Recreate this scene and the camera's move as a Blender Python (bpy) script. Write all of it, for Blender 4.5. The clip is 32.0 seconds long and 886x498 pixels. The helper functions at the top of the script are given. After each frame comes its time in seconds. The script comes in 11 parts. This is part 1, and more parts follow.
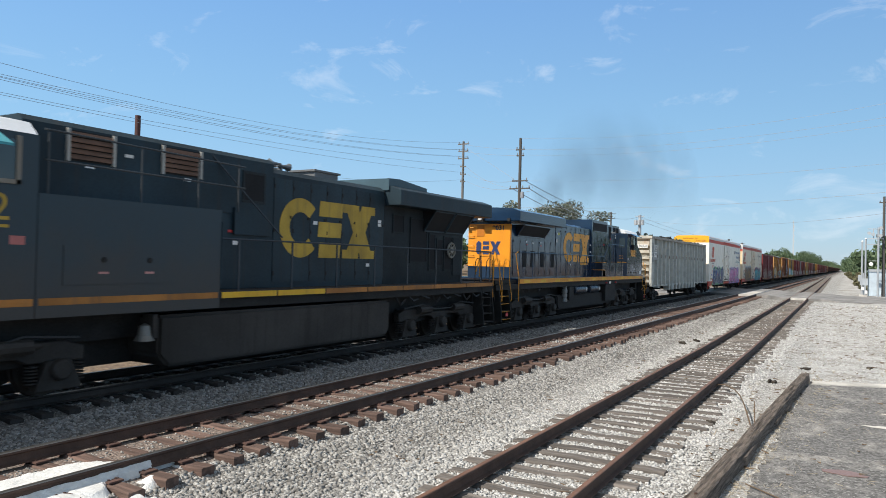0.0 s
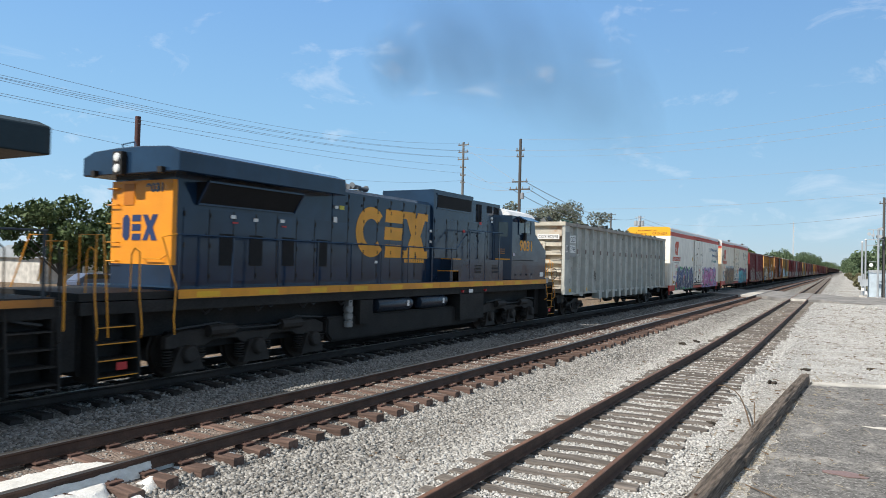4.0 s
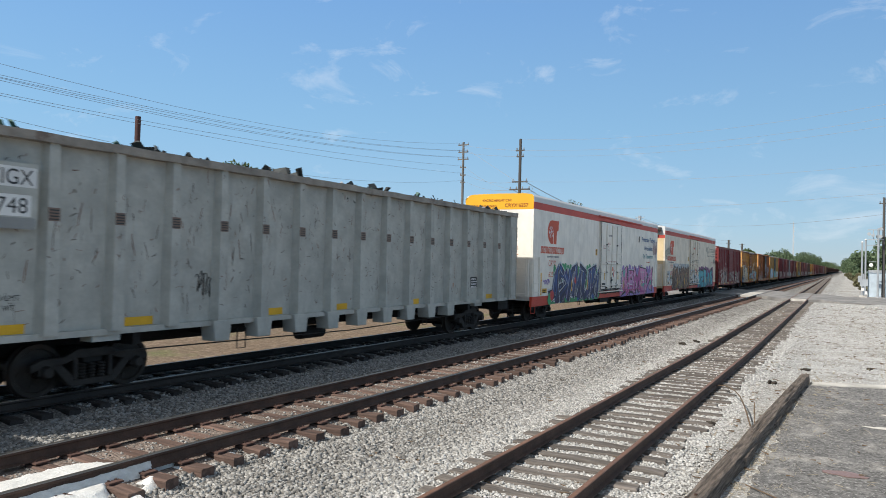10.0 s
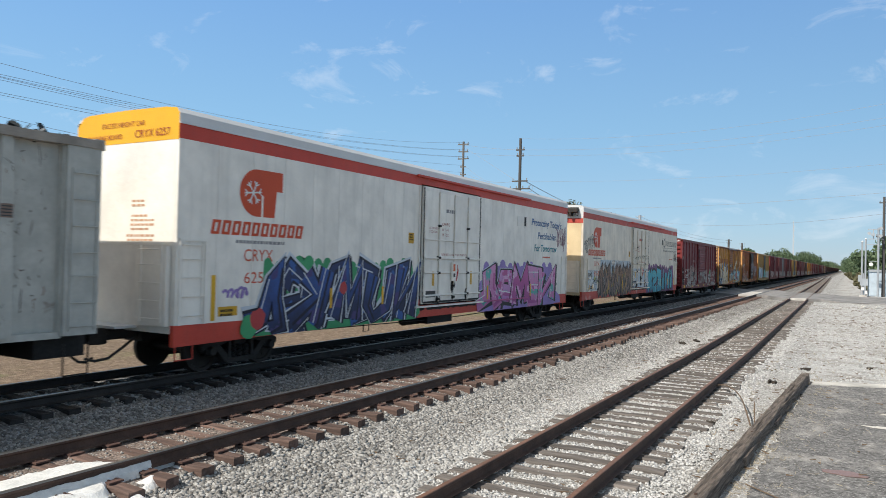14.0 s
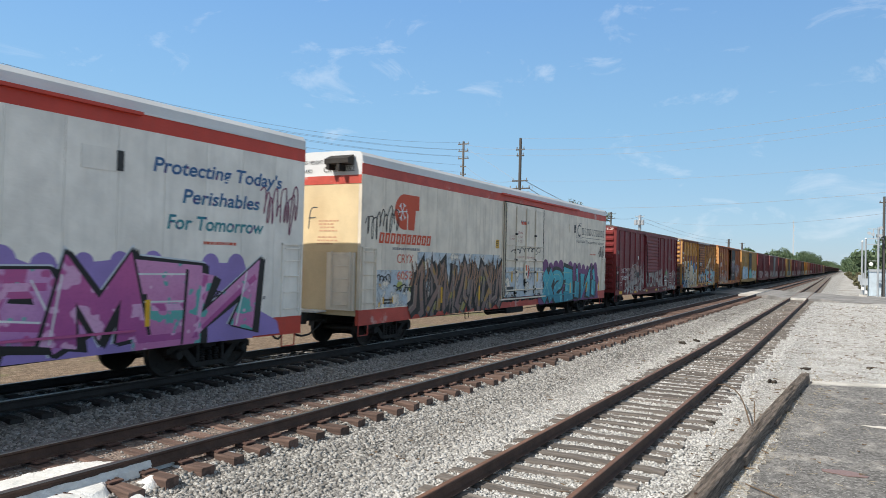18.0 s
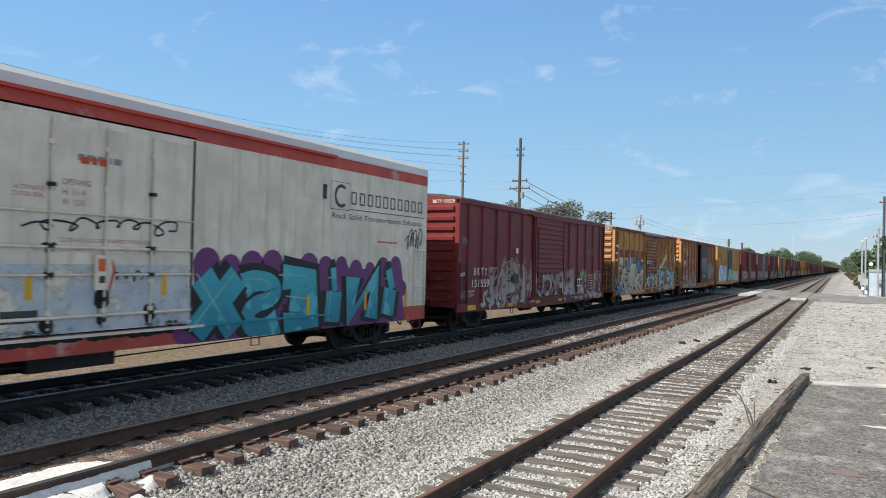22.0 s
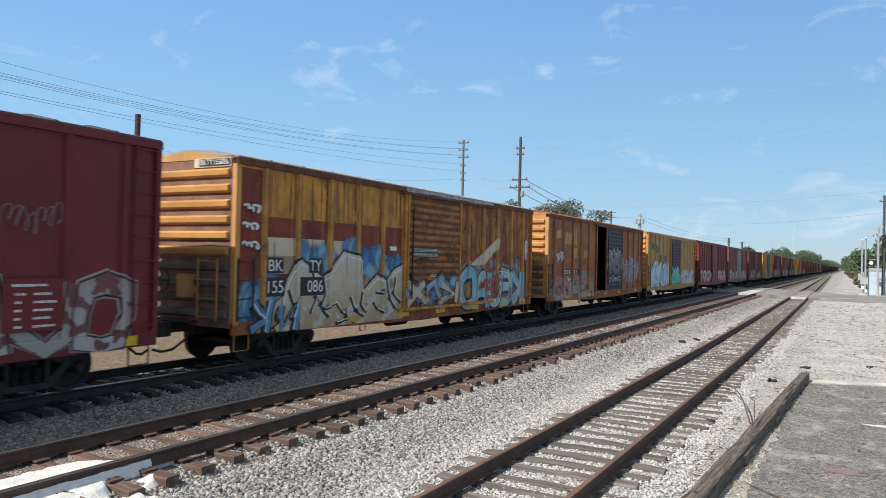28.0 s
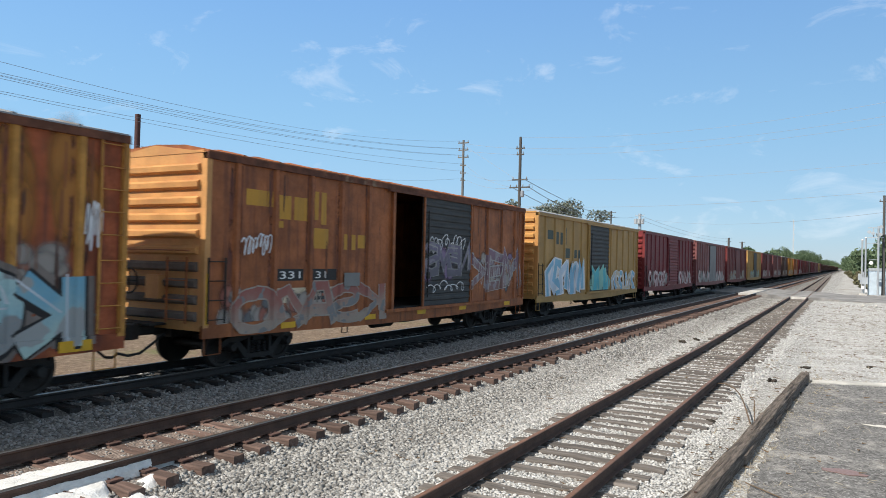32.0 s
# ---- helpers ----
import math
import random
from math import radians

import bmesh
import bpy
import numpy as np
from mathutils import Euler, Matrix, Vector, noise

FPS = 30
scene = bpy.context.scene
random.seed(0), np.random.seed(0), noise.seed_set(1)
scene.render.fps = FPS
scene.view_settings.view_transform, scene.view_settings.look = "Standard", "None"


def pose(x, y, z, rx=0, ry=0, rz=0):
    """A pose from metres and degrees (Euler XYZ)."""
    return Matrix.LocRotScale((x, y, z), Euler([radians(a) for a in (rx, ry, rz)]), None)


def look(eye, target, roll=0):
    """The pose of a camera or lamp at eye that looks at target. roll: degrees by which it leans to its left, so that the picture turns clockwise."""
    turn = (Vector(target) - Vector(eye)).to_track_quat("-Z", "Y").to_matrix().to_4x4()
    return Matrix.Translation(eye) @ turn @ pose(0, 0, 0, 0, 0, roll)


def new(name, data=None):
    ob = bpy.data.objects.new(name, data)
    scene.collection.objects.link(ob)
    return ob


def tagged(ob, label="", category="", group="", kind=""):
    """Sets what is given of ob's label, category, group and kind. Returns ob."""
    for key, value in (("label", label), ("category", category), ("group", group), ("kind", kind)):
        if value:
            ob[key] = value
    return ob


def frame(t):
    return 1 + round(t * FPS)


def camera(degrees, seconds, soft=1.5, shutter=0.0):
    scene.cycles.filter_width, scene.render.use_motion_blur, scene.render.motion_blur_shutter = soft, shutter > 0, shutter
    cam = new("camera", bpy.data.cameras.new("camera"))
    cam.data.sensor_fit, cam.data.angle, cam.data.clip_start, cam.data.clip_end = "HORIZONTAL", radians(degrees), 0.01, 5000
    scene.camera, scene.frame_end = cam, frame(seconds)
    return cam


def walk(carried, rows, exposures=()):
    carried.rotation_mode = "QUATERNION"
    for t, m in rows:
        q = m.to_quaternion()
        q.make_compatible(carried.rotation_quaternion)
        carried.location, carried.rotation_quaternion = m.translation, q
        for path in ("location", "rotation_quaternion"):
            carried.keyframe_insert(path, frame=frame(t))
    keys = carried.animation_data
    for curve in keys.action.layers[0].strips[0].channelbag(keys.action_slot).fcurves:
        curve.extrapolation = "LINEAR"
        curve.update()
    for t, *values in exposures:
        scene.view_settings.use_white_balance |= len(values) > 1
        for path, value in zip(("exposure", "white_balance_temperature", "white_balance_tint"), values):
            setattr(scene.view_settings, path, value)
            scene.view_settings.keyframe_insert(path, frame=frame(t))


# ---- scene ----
# ---- camera ----
EYE = Vector((0.0, 0.0, 2.51))
YAW, PITCH, ROLL = 29.50, 0.905, 1.35


def aim(up=0.0):
    """The camera's pose, tilted up by a few hundredths of a degree."""
    yaw, pitch = radians(YAW), radians(PITCH + up)
    way = Vector((-math.sin(yaw) * math.cos(pitch), math.cos(yaw) * math.cos(pitch), math.sin(pitch)))
    return look(EYE, EYE + 50 * way, ROLL)


cam = camera(63.43, 32.0, soft=0.55, shutter=0.4)
walk(cam, [(0.0, aim()), (2.8, aim()), (3.8, aim(0.07)), (13.2, aim(0.07)), (14.5, aim()), (25.2, aim()),
           (27.2, aim(-0.09)), (32.0, aim(-0.09))], [(0.0, 0.21), (3.0, 0.21), (7.0, 0.14), (9.0, 0.09), (12.0, 0.12), (15.0, 0.16), (20.0, 0.20), (23.0, 0.21), (25.0, 0.18), (28.0, 0.23), (32.0, 0.25)])

# ---- sky and sun ----
SUN_AZ, SUN_EL = 203.9, 44.8      # degrees: clockwise from the track's far direction (+y), height
world = bpy.data.worlds.new("sky")
scene.world = world
world.use_nodes = True
wn, wl = world.node_tree.nodes, world.node_tree.links
wn.clear()
w_out = wn.new("ShaderNodeOutputWorld")
w_bg = wn.new("ShaderNodeBackground")
w_sky = wn.new("ShaderNodeTexSky")
w_sky.sky_type, w_sky.sun_disc = "NISHITA", False
w_sky.sun_elevation, w_sky.sun_rotation = radians(SUN_EL), radians(SUN_AZ)
w_sky.air_density, w_sky.dust_density, w_sky.ozone_density = 1.0, 0.05, 2.0
w_bg.inputs["Strength"].default_value = 0.15
w_co = wn.new("ShaderNodeTexCoord")
w_sep = wn.new("ShaderNodeSeparateXYZ")
wl.new(w_co.outputs["Generated"], w_sep.inputs[0])
# small thin clouds: noise stretched along the horizon
w_map = wn.new("ShaderNodeMapping")
w_map.inputs["Scale"].default_value = (4.5, 4.5, 10.0)
w_map.inputs["Location"].default_value = (3.1, 1.7, 0.4)
wl.new(w_co.outputs["Generated"], w_map.inputs[0])
w_noise = wn.new("ShaderNodeTexNoise")
w_noise.inputs["Scale"].default_value, w_noise.inputs["Detail"].default_value = 2.0, 9.0
w_noise.inputs["Roughness"].default_value, w_noise.inputs["Distortion"].default_value = 0.62, 0.6
wl.new(w_map.outputs[0], w_noise.inputs["Vector"])
w_ramp = wn.new("ShaderNodeValToRGB")
w_ramp.color_ramp.elements[0].position, w_ramp.color_ramp.elements[1].position = 0.57, 0.84
wl.new(w_noise.outputs[0], w_ramp.inputs[0])
w_amt = wn.new("ShaderNodeMath")
w_amt.operation = "MULTIPLY"
w_amt.inputs[1].default_value = 0.55
wl.new(w_ramp.outputs[0], w_amt.inputs[0])
w_mix = wn.new("ShaderNodeMixRGB")
w_mix.inputs[2].default_value = (5.6, 5.9, 6.3, 1)
wl.new(w_amt.outputs[0], w_mix.inputs[0])
# a clear blue, paler towards the horizon, over the physical sky
w_grad = wn.new("ShaderNodeValToRGB")
w_grad.color_ramp.elements[0].position, w_grad.color_ramp.elements[0].color = 0.0, (0.38, 0.585, 0.80, 1)
w_grad.color_ramp.elements[1].position, w_grad.color_ramp.elements[1].color = 1.0, (0.52, 0.53, 0.53, 1)
for at, c in ((0.05, (0.375, 0.63, 0.885, 1)), (0.18, (0.305, 0.60, 0.92, 1)), (0.34, (0.235, 0.50, 0.925, 1)), (0.46, (0.40, 0.52, 0.66, 1)), (0.62, (0.50, 0.54, 0.57, 1))):
    w_grad.color_ramp.elements.new(at).color = c
wl.new(w_sep.outputs[2], w_grad.inputs[0])
w_gain = wn.new("ShaderNodeVectorMath")
w_gain.operation = "SCALE"
w_gain.inputs["Scale"].default_value = 5.3
w_side = wn.new("ShaderNodeMath")
w_side.operation = "SUBTRACT"
w_side.inputs[1].default_value = 0.1
wl.new(w_sep.outputs[0], w_side.inputs[0])
w_abs = wn.new("ShaderNodeMath")
w_abs.operation = "ABSOLUTE"
wl.new(w_side.outputs[0], w_abs.inputs[0])
w_turn = wn.new("ShaderNodeMapRange")      # the blue is a little deeper along the line of the track
for _k, _v in zip(("From Min", "From Max", "To Min", "To Max"), (0.0, 0.95, 4.55, 5.5)):
    w_turn.inputs[_k].default_value = _v
wl.new(w_abs.outputs[0], w_turn.inputs[0])
wl.new(w_turn.outputs[0], w_gain.inputs["Scale"])
wl.new(w_grad.outputs[0], w_gain.inputs[0])
w_blend = wn.new("ShaderNodeMixRGB")
w_blend.inputs[0].default_value = 0.85
wl.new(w_sky.outputs[0], w_blend.inputs[1])
wl.new(w_gain.outputs[0], w_blend.inputs[2])
wl.new(w_blend.outputs[0], w_mix.inputs[1])
wl.new(w_mix.outputs[0], w_bg.inputs[0])
wl.new(w_bg.outputs[0], w_out.inputs[0])

sun = new("sun", bpy.data.lights.new("sun", "SUN"))
sun.data.energy, sun.data.angle, sun.data.color = 4.8, radians(0.53), (1.0, 0.95, 0.87)
_az, _el = radians(SUN_AZ), radians(SUN_EL)
SUN_DIR = Vector((math.sin(_az) * math.cos(_el), math.cos(_az) * math.cos(_el), math.sin(_el)))
sun.matrix_world = look(SUN_DIR * 50, (0, 0, 0))

# ---- mesh helpers ----
D_MAIN, D_MID, D_SIDE = -12.95, -8.65, -3.64      # the three tracks' middle lines
Z_MID, Z_SIDE = -0.09, -0.30                      # their rail tops; the main's is at 0


def box(bm, x0, x1, y0, y1, z0, z1):
    x0, x1 = min(x0, x1), max(x0, x1)
    y0, y1 = min(y0, y1), max(y0, y1)
    z0, z1 = min(z0, z1), max(z0, z1)
    v = [bm.verts.new(p) for p in ((x0, y0, z0), (x1, y0, z0), (x1, y1, z0), (x0, y1, z0),
                                   (x0, y0, z1), (x1, y0, z1), (x1, y1, z1), (x0, y1, z1))]
    for f in ((0, 3, 2, 1), (4, 5, 6, 7), (0, 1, 5, 4), (1, 2, 6, 5), (2, 3, 7, 6), (3, 0, 4, 7)):
        bm.faces.new([v[i] for i in f])
    return v


def prism(bm, pts, axis, a, b):
    """Extrudes the outline pts along an axis: for 'x' they are (y, z), for 'y' (x, z), for 'z' (x, y)."""
    put = {"x": lambda p, c: (c, p[0], p[1]), "y": lambda p, c: (p[0], c, p[1]), "z": lambda p, c: (p[0], p[1], c)}[axis]
    va, vb = [bm.verts.new(put(p, a)) for p in pts], [bm.verts.new(put(p, b)) for p in pts]
    n = len(pts)
    fs = [bm.faces.new(va), bm.faces.new(vb[::-1])]
    for i in range(n):
        fs.append(bm.faces.new((va[i], vb[i], vb[(i + 1) % n], va[(i + 1) % n])))
    bmesh.ops.recalc_face_normals(bm, faces=fs)
    return fs


def rod(bm, p, q, r, seg=6, r2=None):
    p, q = Vector(p), Vector(q)
    r2 = r if r2 is None else r2
    way = q - p
    if way.length < 1e-6:
        return
    w = way.normalized()
    u = w.orthogonal().normalized()
    v = w.cross(u)
    ring = lambda c, rr: [bm.verts.new(c + rr * (math.cos(a) * u + math.sin(a) * v)) for a in [2 * math.pi * k / seg for k in range(seg)]]
    a, b = ring(p, r), ring(q, r2)
    bm.faces.new(a[::-1]), bm.faces.new(b)
    for k in range(seg):
        bm.faces.new((a[k], a[(k + 1) % seg], b[(k + 1) % seg], b[k]))


def path_rod(bm, pts, r, seg=5):
    """A round bar bent along points."""
    pts = [Vector(p) for p in pts]
    u, rings = None, []
    for i, p in enumerate(pts):
        w = (pts[min(i + 1, len(pts) - 1)] - pts[max(i - 1, 0)]).normalized()
        u = w.orthogonal() if u is None else u - w * u.dot(w)
        u = (u if u.length > 1e-5 else w.orthogonal()).normalized()
        v = w.cross(u)
        rings.append([bm.verts.new(p + r * (math.cos(a) * u + math.sin(a) * v)) for a in [2 * math.pi * k / seg for k in range(seg)]])
    bm.faces.new(rings[0][::-1]), bm.faces.new(rings[-1])
    for a, b in zip(rings, rings[1:]):
        for k in range(seg):
            bm.faces.new((a[k], a[(k + 1) % seg], b[(k + 1) % seg], b[k]))


def lathe(bm, profile, centre, axis="x", seg=24):
    """Turns (radius, along) pairs about an axis through centre."""
    rings = []
    for r, a in profile:
        ring = []
        for k in range(seg):
            c, s = r * math.cos(2 * math.pi * k / seg), r * math.sin(2 * math.pi * k / seg)
            off = {"x": (a, c, s), "y": (c, a, s), "z": (c, s, a)}[axis]
            ring.append(bm.verts.new(Vector(centre) + Vector(off)))
        rings.append(ring)
    fs = []
    for a, b in zip(rings, rings[1:]):
        for k in range(seg):
            fs.append(bm.faces.new((a[k], a[(k + 1) % seg], b[(k + 1) % seg], b[k])))
    fs.append(bm.faces.new(rings[0])), fs.append(bm.faces.new(rings[-1]))
    bmesh.ops.recalc_face_normals(bm, faces=fs)


def soften(bm, width=0.012, seg=1):
    """Rounds the sharp edges a little."""
    edges = [e for e in bm.edges if len(e.link_faces) == 2 and e.calc_face_angle(0) > 0.6]
    bmesh.ops.bevel(bm, geom=edges, offset=width, segments=seg, affect="EDGES", clamp_overlap=True)


def mesh_of(name, bm, mats, smooth=False):
    me = bpy.data.meshes.new(name)
    bm.to_mesh(me)
    bm.free()
    for m in (mats if isinstance(mats, (list, tuple)) else [mats]):
        me.materials.append(m)
    if smooth:
        me.polygons.foreach_set("use_smooth", [True] * len(me.polygons))
        me.set_sharp_from_angle(angle=radians(35))
    return me


def part(name, bm, material, parent=None, label="", smooth=False):
    """Links a bmesh, or a mesh that is there already, as one object under a thing or a part."""
    me = bm if isinstance(bm, bpy.types.Mesh) else mesh_of(name, bm, material, smooth)
    ob = new(name, me)
    ob.parent = parent
    return tagged(ob, label)


def thing_part(name, parent, label=""):
    """An empty part that gathers its pieces under a thing."""
    ob = new(name)
    ob.empty_display_size = 0.1
    ob.parent = parent
    return tagged(ob, label)


def boxes(name, rows, material, parent, label="", bevel=0.0):
    bm = bmesh.new()
    for r in rows:
        box(bm, *r)
    if bevel:
        soften(bm, bevel)
    return part(name, bm, material, parent, label)


def thing(name, label, category, at=(0, 0, 0), group="", kind=""):
    ob = new(name)
    ob.location = at
    ob.empty_display_size = 0.3
    return tagged(ob, label, category, group, kind)

# ---- materials ----


def nodes_of(name):
    m = bpy.data.materials.new(name)
    m.use_nodes = True
    nt = m.node_tree
    return m, nt.nodes, nt.links, nt.nodes["Principled BSDF"]


def noise_node(n, l, co, scale, detail=4.0, rough=0.55, stretch=None):
    if stretch:
        mp = n.new("ShaderNodeMapping")
        mp.inputs["Scale"].default_value = stretch
        l.new(co, mp.inputs[0])
        co = mp.outputs[0]
    t = n.new("ShaderNodeTexNoise")
    t.inputs["Scale"].default_value, t.inputs["Detail"].default_value, t.inputs["Roughness"].default_value = scale, detail, rough
    l.new(co, t.inputs["Vector"])
    return t.outputs[0]


def ramp_node(n, l, fac, a, b, lo=0.0, hi=1.0):
    r = n.new("ShaderNodeMapRange")
    r.interpolation_type = "SMOOTHSTEP"
    for k, v in zip(("From Min", "From Max", "To Min", "To Max"), (a, b, lo, hi)):
        r.inputs[k].default_value = v
    l.new(fac, r.inputs[0])
    return r.outputs[0]


def mix_node(n, l, fac, a, b, kind="MIX"):
    x = n.new("ShaderNodeMixRGB")
    x.blend_type = kind
    for k, v in ((0, fac), (1, a), (2, b)):
        if isinstance(v, bpy.types.NodeSocket):
            l.new(v, x.inputs[k])
        else:
            x.inputs[k].default_value = v if k == 0 else (*v, 1)
    return x.outputs[0]


def coords(n, l, shift=True):
    """Object coordinates, moved by each object's random number so that repeats differ."""
    co = n.new("ShaderNodeTexCoord").outputs["Object"]
    if not shift:
        return co
    info = n.new("ShaderNodeObjectInfo")
    add = n.new("ShaderNodeVectorMath")
    mul = n.new("ShaderNodeVectorMath")
    mul.operation = "SCALE"
    mul.inputs[0].default_value = (13.0, 29.0, 7.0)
    l.new(info.outputs["Random"], mul.inputs["Scale"])
    l.new(co, add.inputs[0])
    l.new(mul.outputs[0], add.inputs[1])
    return add.outputs[0]


def shade(c, k):
    return tuple(min(1.0, v * k) for v in c[:3])


def surface(name, base, rough=0.6, metal=0.0, var=0.25, size=1.5, grain=30.0, bump=0.15, depth=0.01,
            streak=0.0, streak_col=(0.10, 0.07, 0.05), rust=0.0, rust_col=(0.16, 0.06, 0.03), stretch=None, spec=0.4, shift=True, each=0.0):
    """A worn surface: broad tone, fine grain, vertical streaks, patches of rust, fine relief."""
    m, n, l, p = nodes_of(name)
    co = coords(n, l, shift)
    big = noise_node(n, l, co, 1.0 / size, 5, stretch=stretch)
    fine = noise_node(n, l, co, grain, 4, 0.65, stretch)
    tone = ramp_node(n, l, big, 0.25, 0.75)
    col = mix_node(n, l, tone, shade(base, 1 - var), shade(base, 1 + var * 0.7))
    g = ramp_node(n, l, fine, 0.3, 0.75, 0.0, 0.5 * var + 0.1)
    col = mix_node(n, l, g, col, shade(base, 0.55))
    if each:      # pieces differ from one another in tone
        info = n.new("ShaderNodeObjectInfo")
        col = mix_node(n, l, ramp_node(n, l, info.outputs["Random"], 0.0, 1.0, 0.0, each), col, shade(base, 0.35))
    if streak:
        st = noise_node(n, l, co, 1.0, 6, 0.6, (0.8, 5.0, 0.35))
        a = ramp_node(n, l, st, 0.48, 0.72, 0.0, streak)
        col = mix_node(n, l, a, col, streak_col)
    if rust:
        rn = noise_node(n, l, co, 0.9, 9, 0.7)
        a = ramp_node(n, l, rn, 0.68 - 0.25 * rust, 0.76 - 0.2 * rust, 0.0, 0.85)
        col = mix_node(n, l, a, col, rust_col)
    l.new(col, p.inputs["Base Color"])
    r = ramp_node(n, l, fine, 0.2, 0.8, max(0.02, rough - 0.12), min(1.0, rough + 0.12))
    l.new(r, p.inputs["Roughness"])
    p.inputs["Metallic"].default_value = metal
    p.inputs["Specular IOR Level"].default_value = spec
    if bump:
        b = n.new("ShaderNodeBump")
        b.inputs["Strength"].default_value, b.inputs["Distance"].default_value = bump, depth
        l.new(fine, b.inputs["Height"])
        l.new(b.outputs[0], p.inputs["Normal"])
    return m


def ground_material():
    """Dry field, ballast and pale gravel, each in its strip across the tracks, with ragged borders."""
    m, n, l, p = nodes_of("ground")
    co = coords(n, l, False)
    sep = n.new("ShaderNodeSeparateXYZ")
    l.new(co, sep.inputs[0])
    wob = noise_node(n, l, co, 0.8, 6, 0.65)
    fine = noise_node(n, l, co, 9.0, 5, 0.7)
    x = n.new("ShaderNodeMath")
    x.operation = "MULTIPLY_ADD"
    l.new(wob, x.inputs[0])
    x.inputs[1].default_value = 2.2
    l.new(sep.outputs[0], x.inputs[2])
    x = x.outputs[0]
    # stones
    v = n.new("ShaderNodeTexVoronoi")
    v.inputs["Scale"].default_value = 27.0
    l.new(co, v.inputs["Vector"])
    sc = n.new("ShaderNodeSeparateColor")
    l.new(v.outputs["Color"], sc.inputs[0])
    bal = mix_node(n, l, sc.outputs[0], (0.12, 0.116, 0.110), (0.52, 0.50, 0.465))
    # gaps between the stones carry their shade in the colour
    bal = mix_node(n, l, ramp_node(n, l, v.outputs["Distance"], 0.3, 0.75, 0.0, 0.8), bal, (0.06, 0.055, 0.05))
    bal = mix_node(n, l, ramp_node(n, l, wob, 0.45, 0.7, 0.0, 0.4), bal, (0.26, 0.235, 0.20))
    pale = mix_node(n, l, sc.outputs[1], (0.36, 0.354, 0.337), (0.68, 0.67, 0.645))
    # the pale gravel's gaps are darkened in the colour too, as if shaded
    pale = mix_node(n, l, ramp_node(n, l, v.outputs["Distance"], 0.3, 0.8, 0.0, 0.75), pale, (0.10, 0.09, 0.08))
    soil = mix_node(n, l, ramp_node(n, l, fine, 0.3, 0.7), (0.12, 0.086, 0.06), (0.30, 0.225, 0.16))
    weed = noise_node(n, l, co, 0.22, 5, 0.7)
    soil = mix_node(n, l, ramp_node(n, l, weed, 0.55, 0.7, 0.0, 0.75), soil, (0.14, 0.17, 0.06))
    clods = noise_node(n, l, co, 3.2, 9, 0.8)
    soil = mix_node(n, l, ramp_node(n, l, clods, 0.46, 0.60, 0.0, 0.7), soil, (0.115, 0.085, 0.058))
    soil = mix_node(n, l, ramp_node(n, l, clods, 0.44, 0.34, 0.0, 0.6), soil, (0.44, 0.36, 0.27))
    sand = mix_node(n, l, ramp_node(n, l, fine, 0.35, 0.7), (0.58, 0.572, 0.55), (0.36, 0.352, 0.335))
    sand = mix_node(n, l, ramp_node(n, l, wob, 0.5, 0.62, 0.0, 0.6), sand, pale)
    # brown fines packed between the rails of the middle track, litter and dirt beside the siding
    dirt = mix_node(n, l, ramp_node(n, l, fine, 0.35, 0.65), (0.13, 0.085, 0.065), (0.36, 0.27, 0.22))
    bed = n.new("ShaderNodeMath")
    bed.operation = "ABSOLUTE"
    off = n.new("ShaderNodeMath")
    off.operation = "ADD"
    off.inputs[1].default_value = 8.65
    l.new(sep.outputs[0], off.inputs[0])
    l.new(off.outputs[0], bed.inputs[0])
    bal = mix_node(n, l, ramp_node(n, l, bed.outputs[0], 1.2, 0.7, 0.0, 0.7), bal, dirt)
    spots = noise_node(n, l, co, 1.7, 7, 0.75)
    litter = mix_node(n, l, ramp_node(n, l, fine, 0.35, 0.65), (0.14, 0.115, 0.095), (0.38, 0.345, 0.295))
    sand = mix_node(n, l, ramp_node(n, l, spots, 0.53, 0.60, 0.0, 0.85), sand, litter)
    pale = mix_node(n, l, ramp_node(n, l, spots, 0.57, 0.66, 0.0, 0.6), pale, litter)
    broad = noise_node(n, l, co, 0.45, 8, 0.7)
    sand = mix_node(n, l, ramp_node(n, l, broad, 0.46, 0.60, 0.0, 0.7), sand, litter)
    pale = mix_node(n, l, ramp_node(n, l, broad, 0.50, 0.66, 0.0, 0.45), pale, litter)
    mid = noise_node(n, l, co, 2.6, 6, 0.75)
    bal = mix_node(n, l, ramp_node(n, l, mid, 0.42, 0.66, 0.0, 0.6), bal, (0.13, 0.12, 0.105))
    pale = mix_node(n, l, ramp_node(n, l, mid, 0.45, 0.66, 0.0, 0.5), pale, (0.20, 0.185, 0.16))
    # darker ballast by the main track, the train's shade put into its colour
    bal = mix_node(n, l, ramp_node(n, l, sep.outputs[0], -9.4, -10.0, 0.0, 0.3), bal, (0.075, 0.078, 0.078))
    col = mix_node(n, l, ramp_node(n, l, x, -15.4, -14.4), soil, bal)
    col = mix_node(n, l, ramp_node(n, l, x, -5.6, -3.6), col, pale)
    col = mix_node(n, l, ramp_node(n, l, x, -0.9, 0.6), col, sand)
    col = mix_node(n, l, ramp_node(n, l, x, 5.5, 8.0), col, soil)
    l.new(col, p.inputs["Base Color"])
    p.inputs["Roughness"].default_value = 0.95
    p.inputs["Specular IOR Level"].default_value = 0.15
    b = n.new("ShaderNodeBump")
    b.invert = True
    b.inputs["Strength"].default_value, b.inputs["Distance"].default_value = 0.8, 0.03
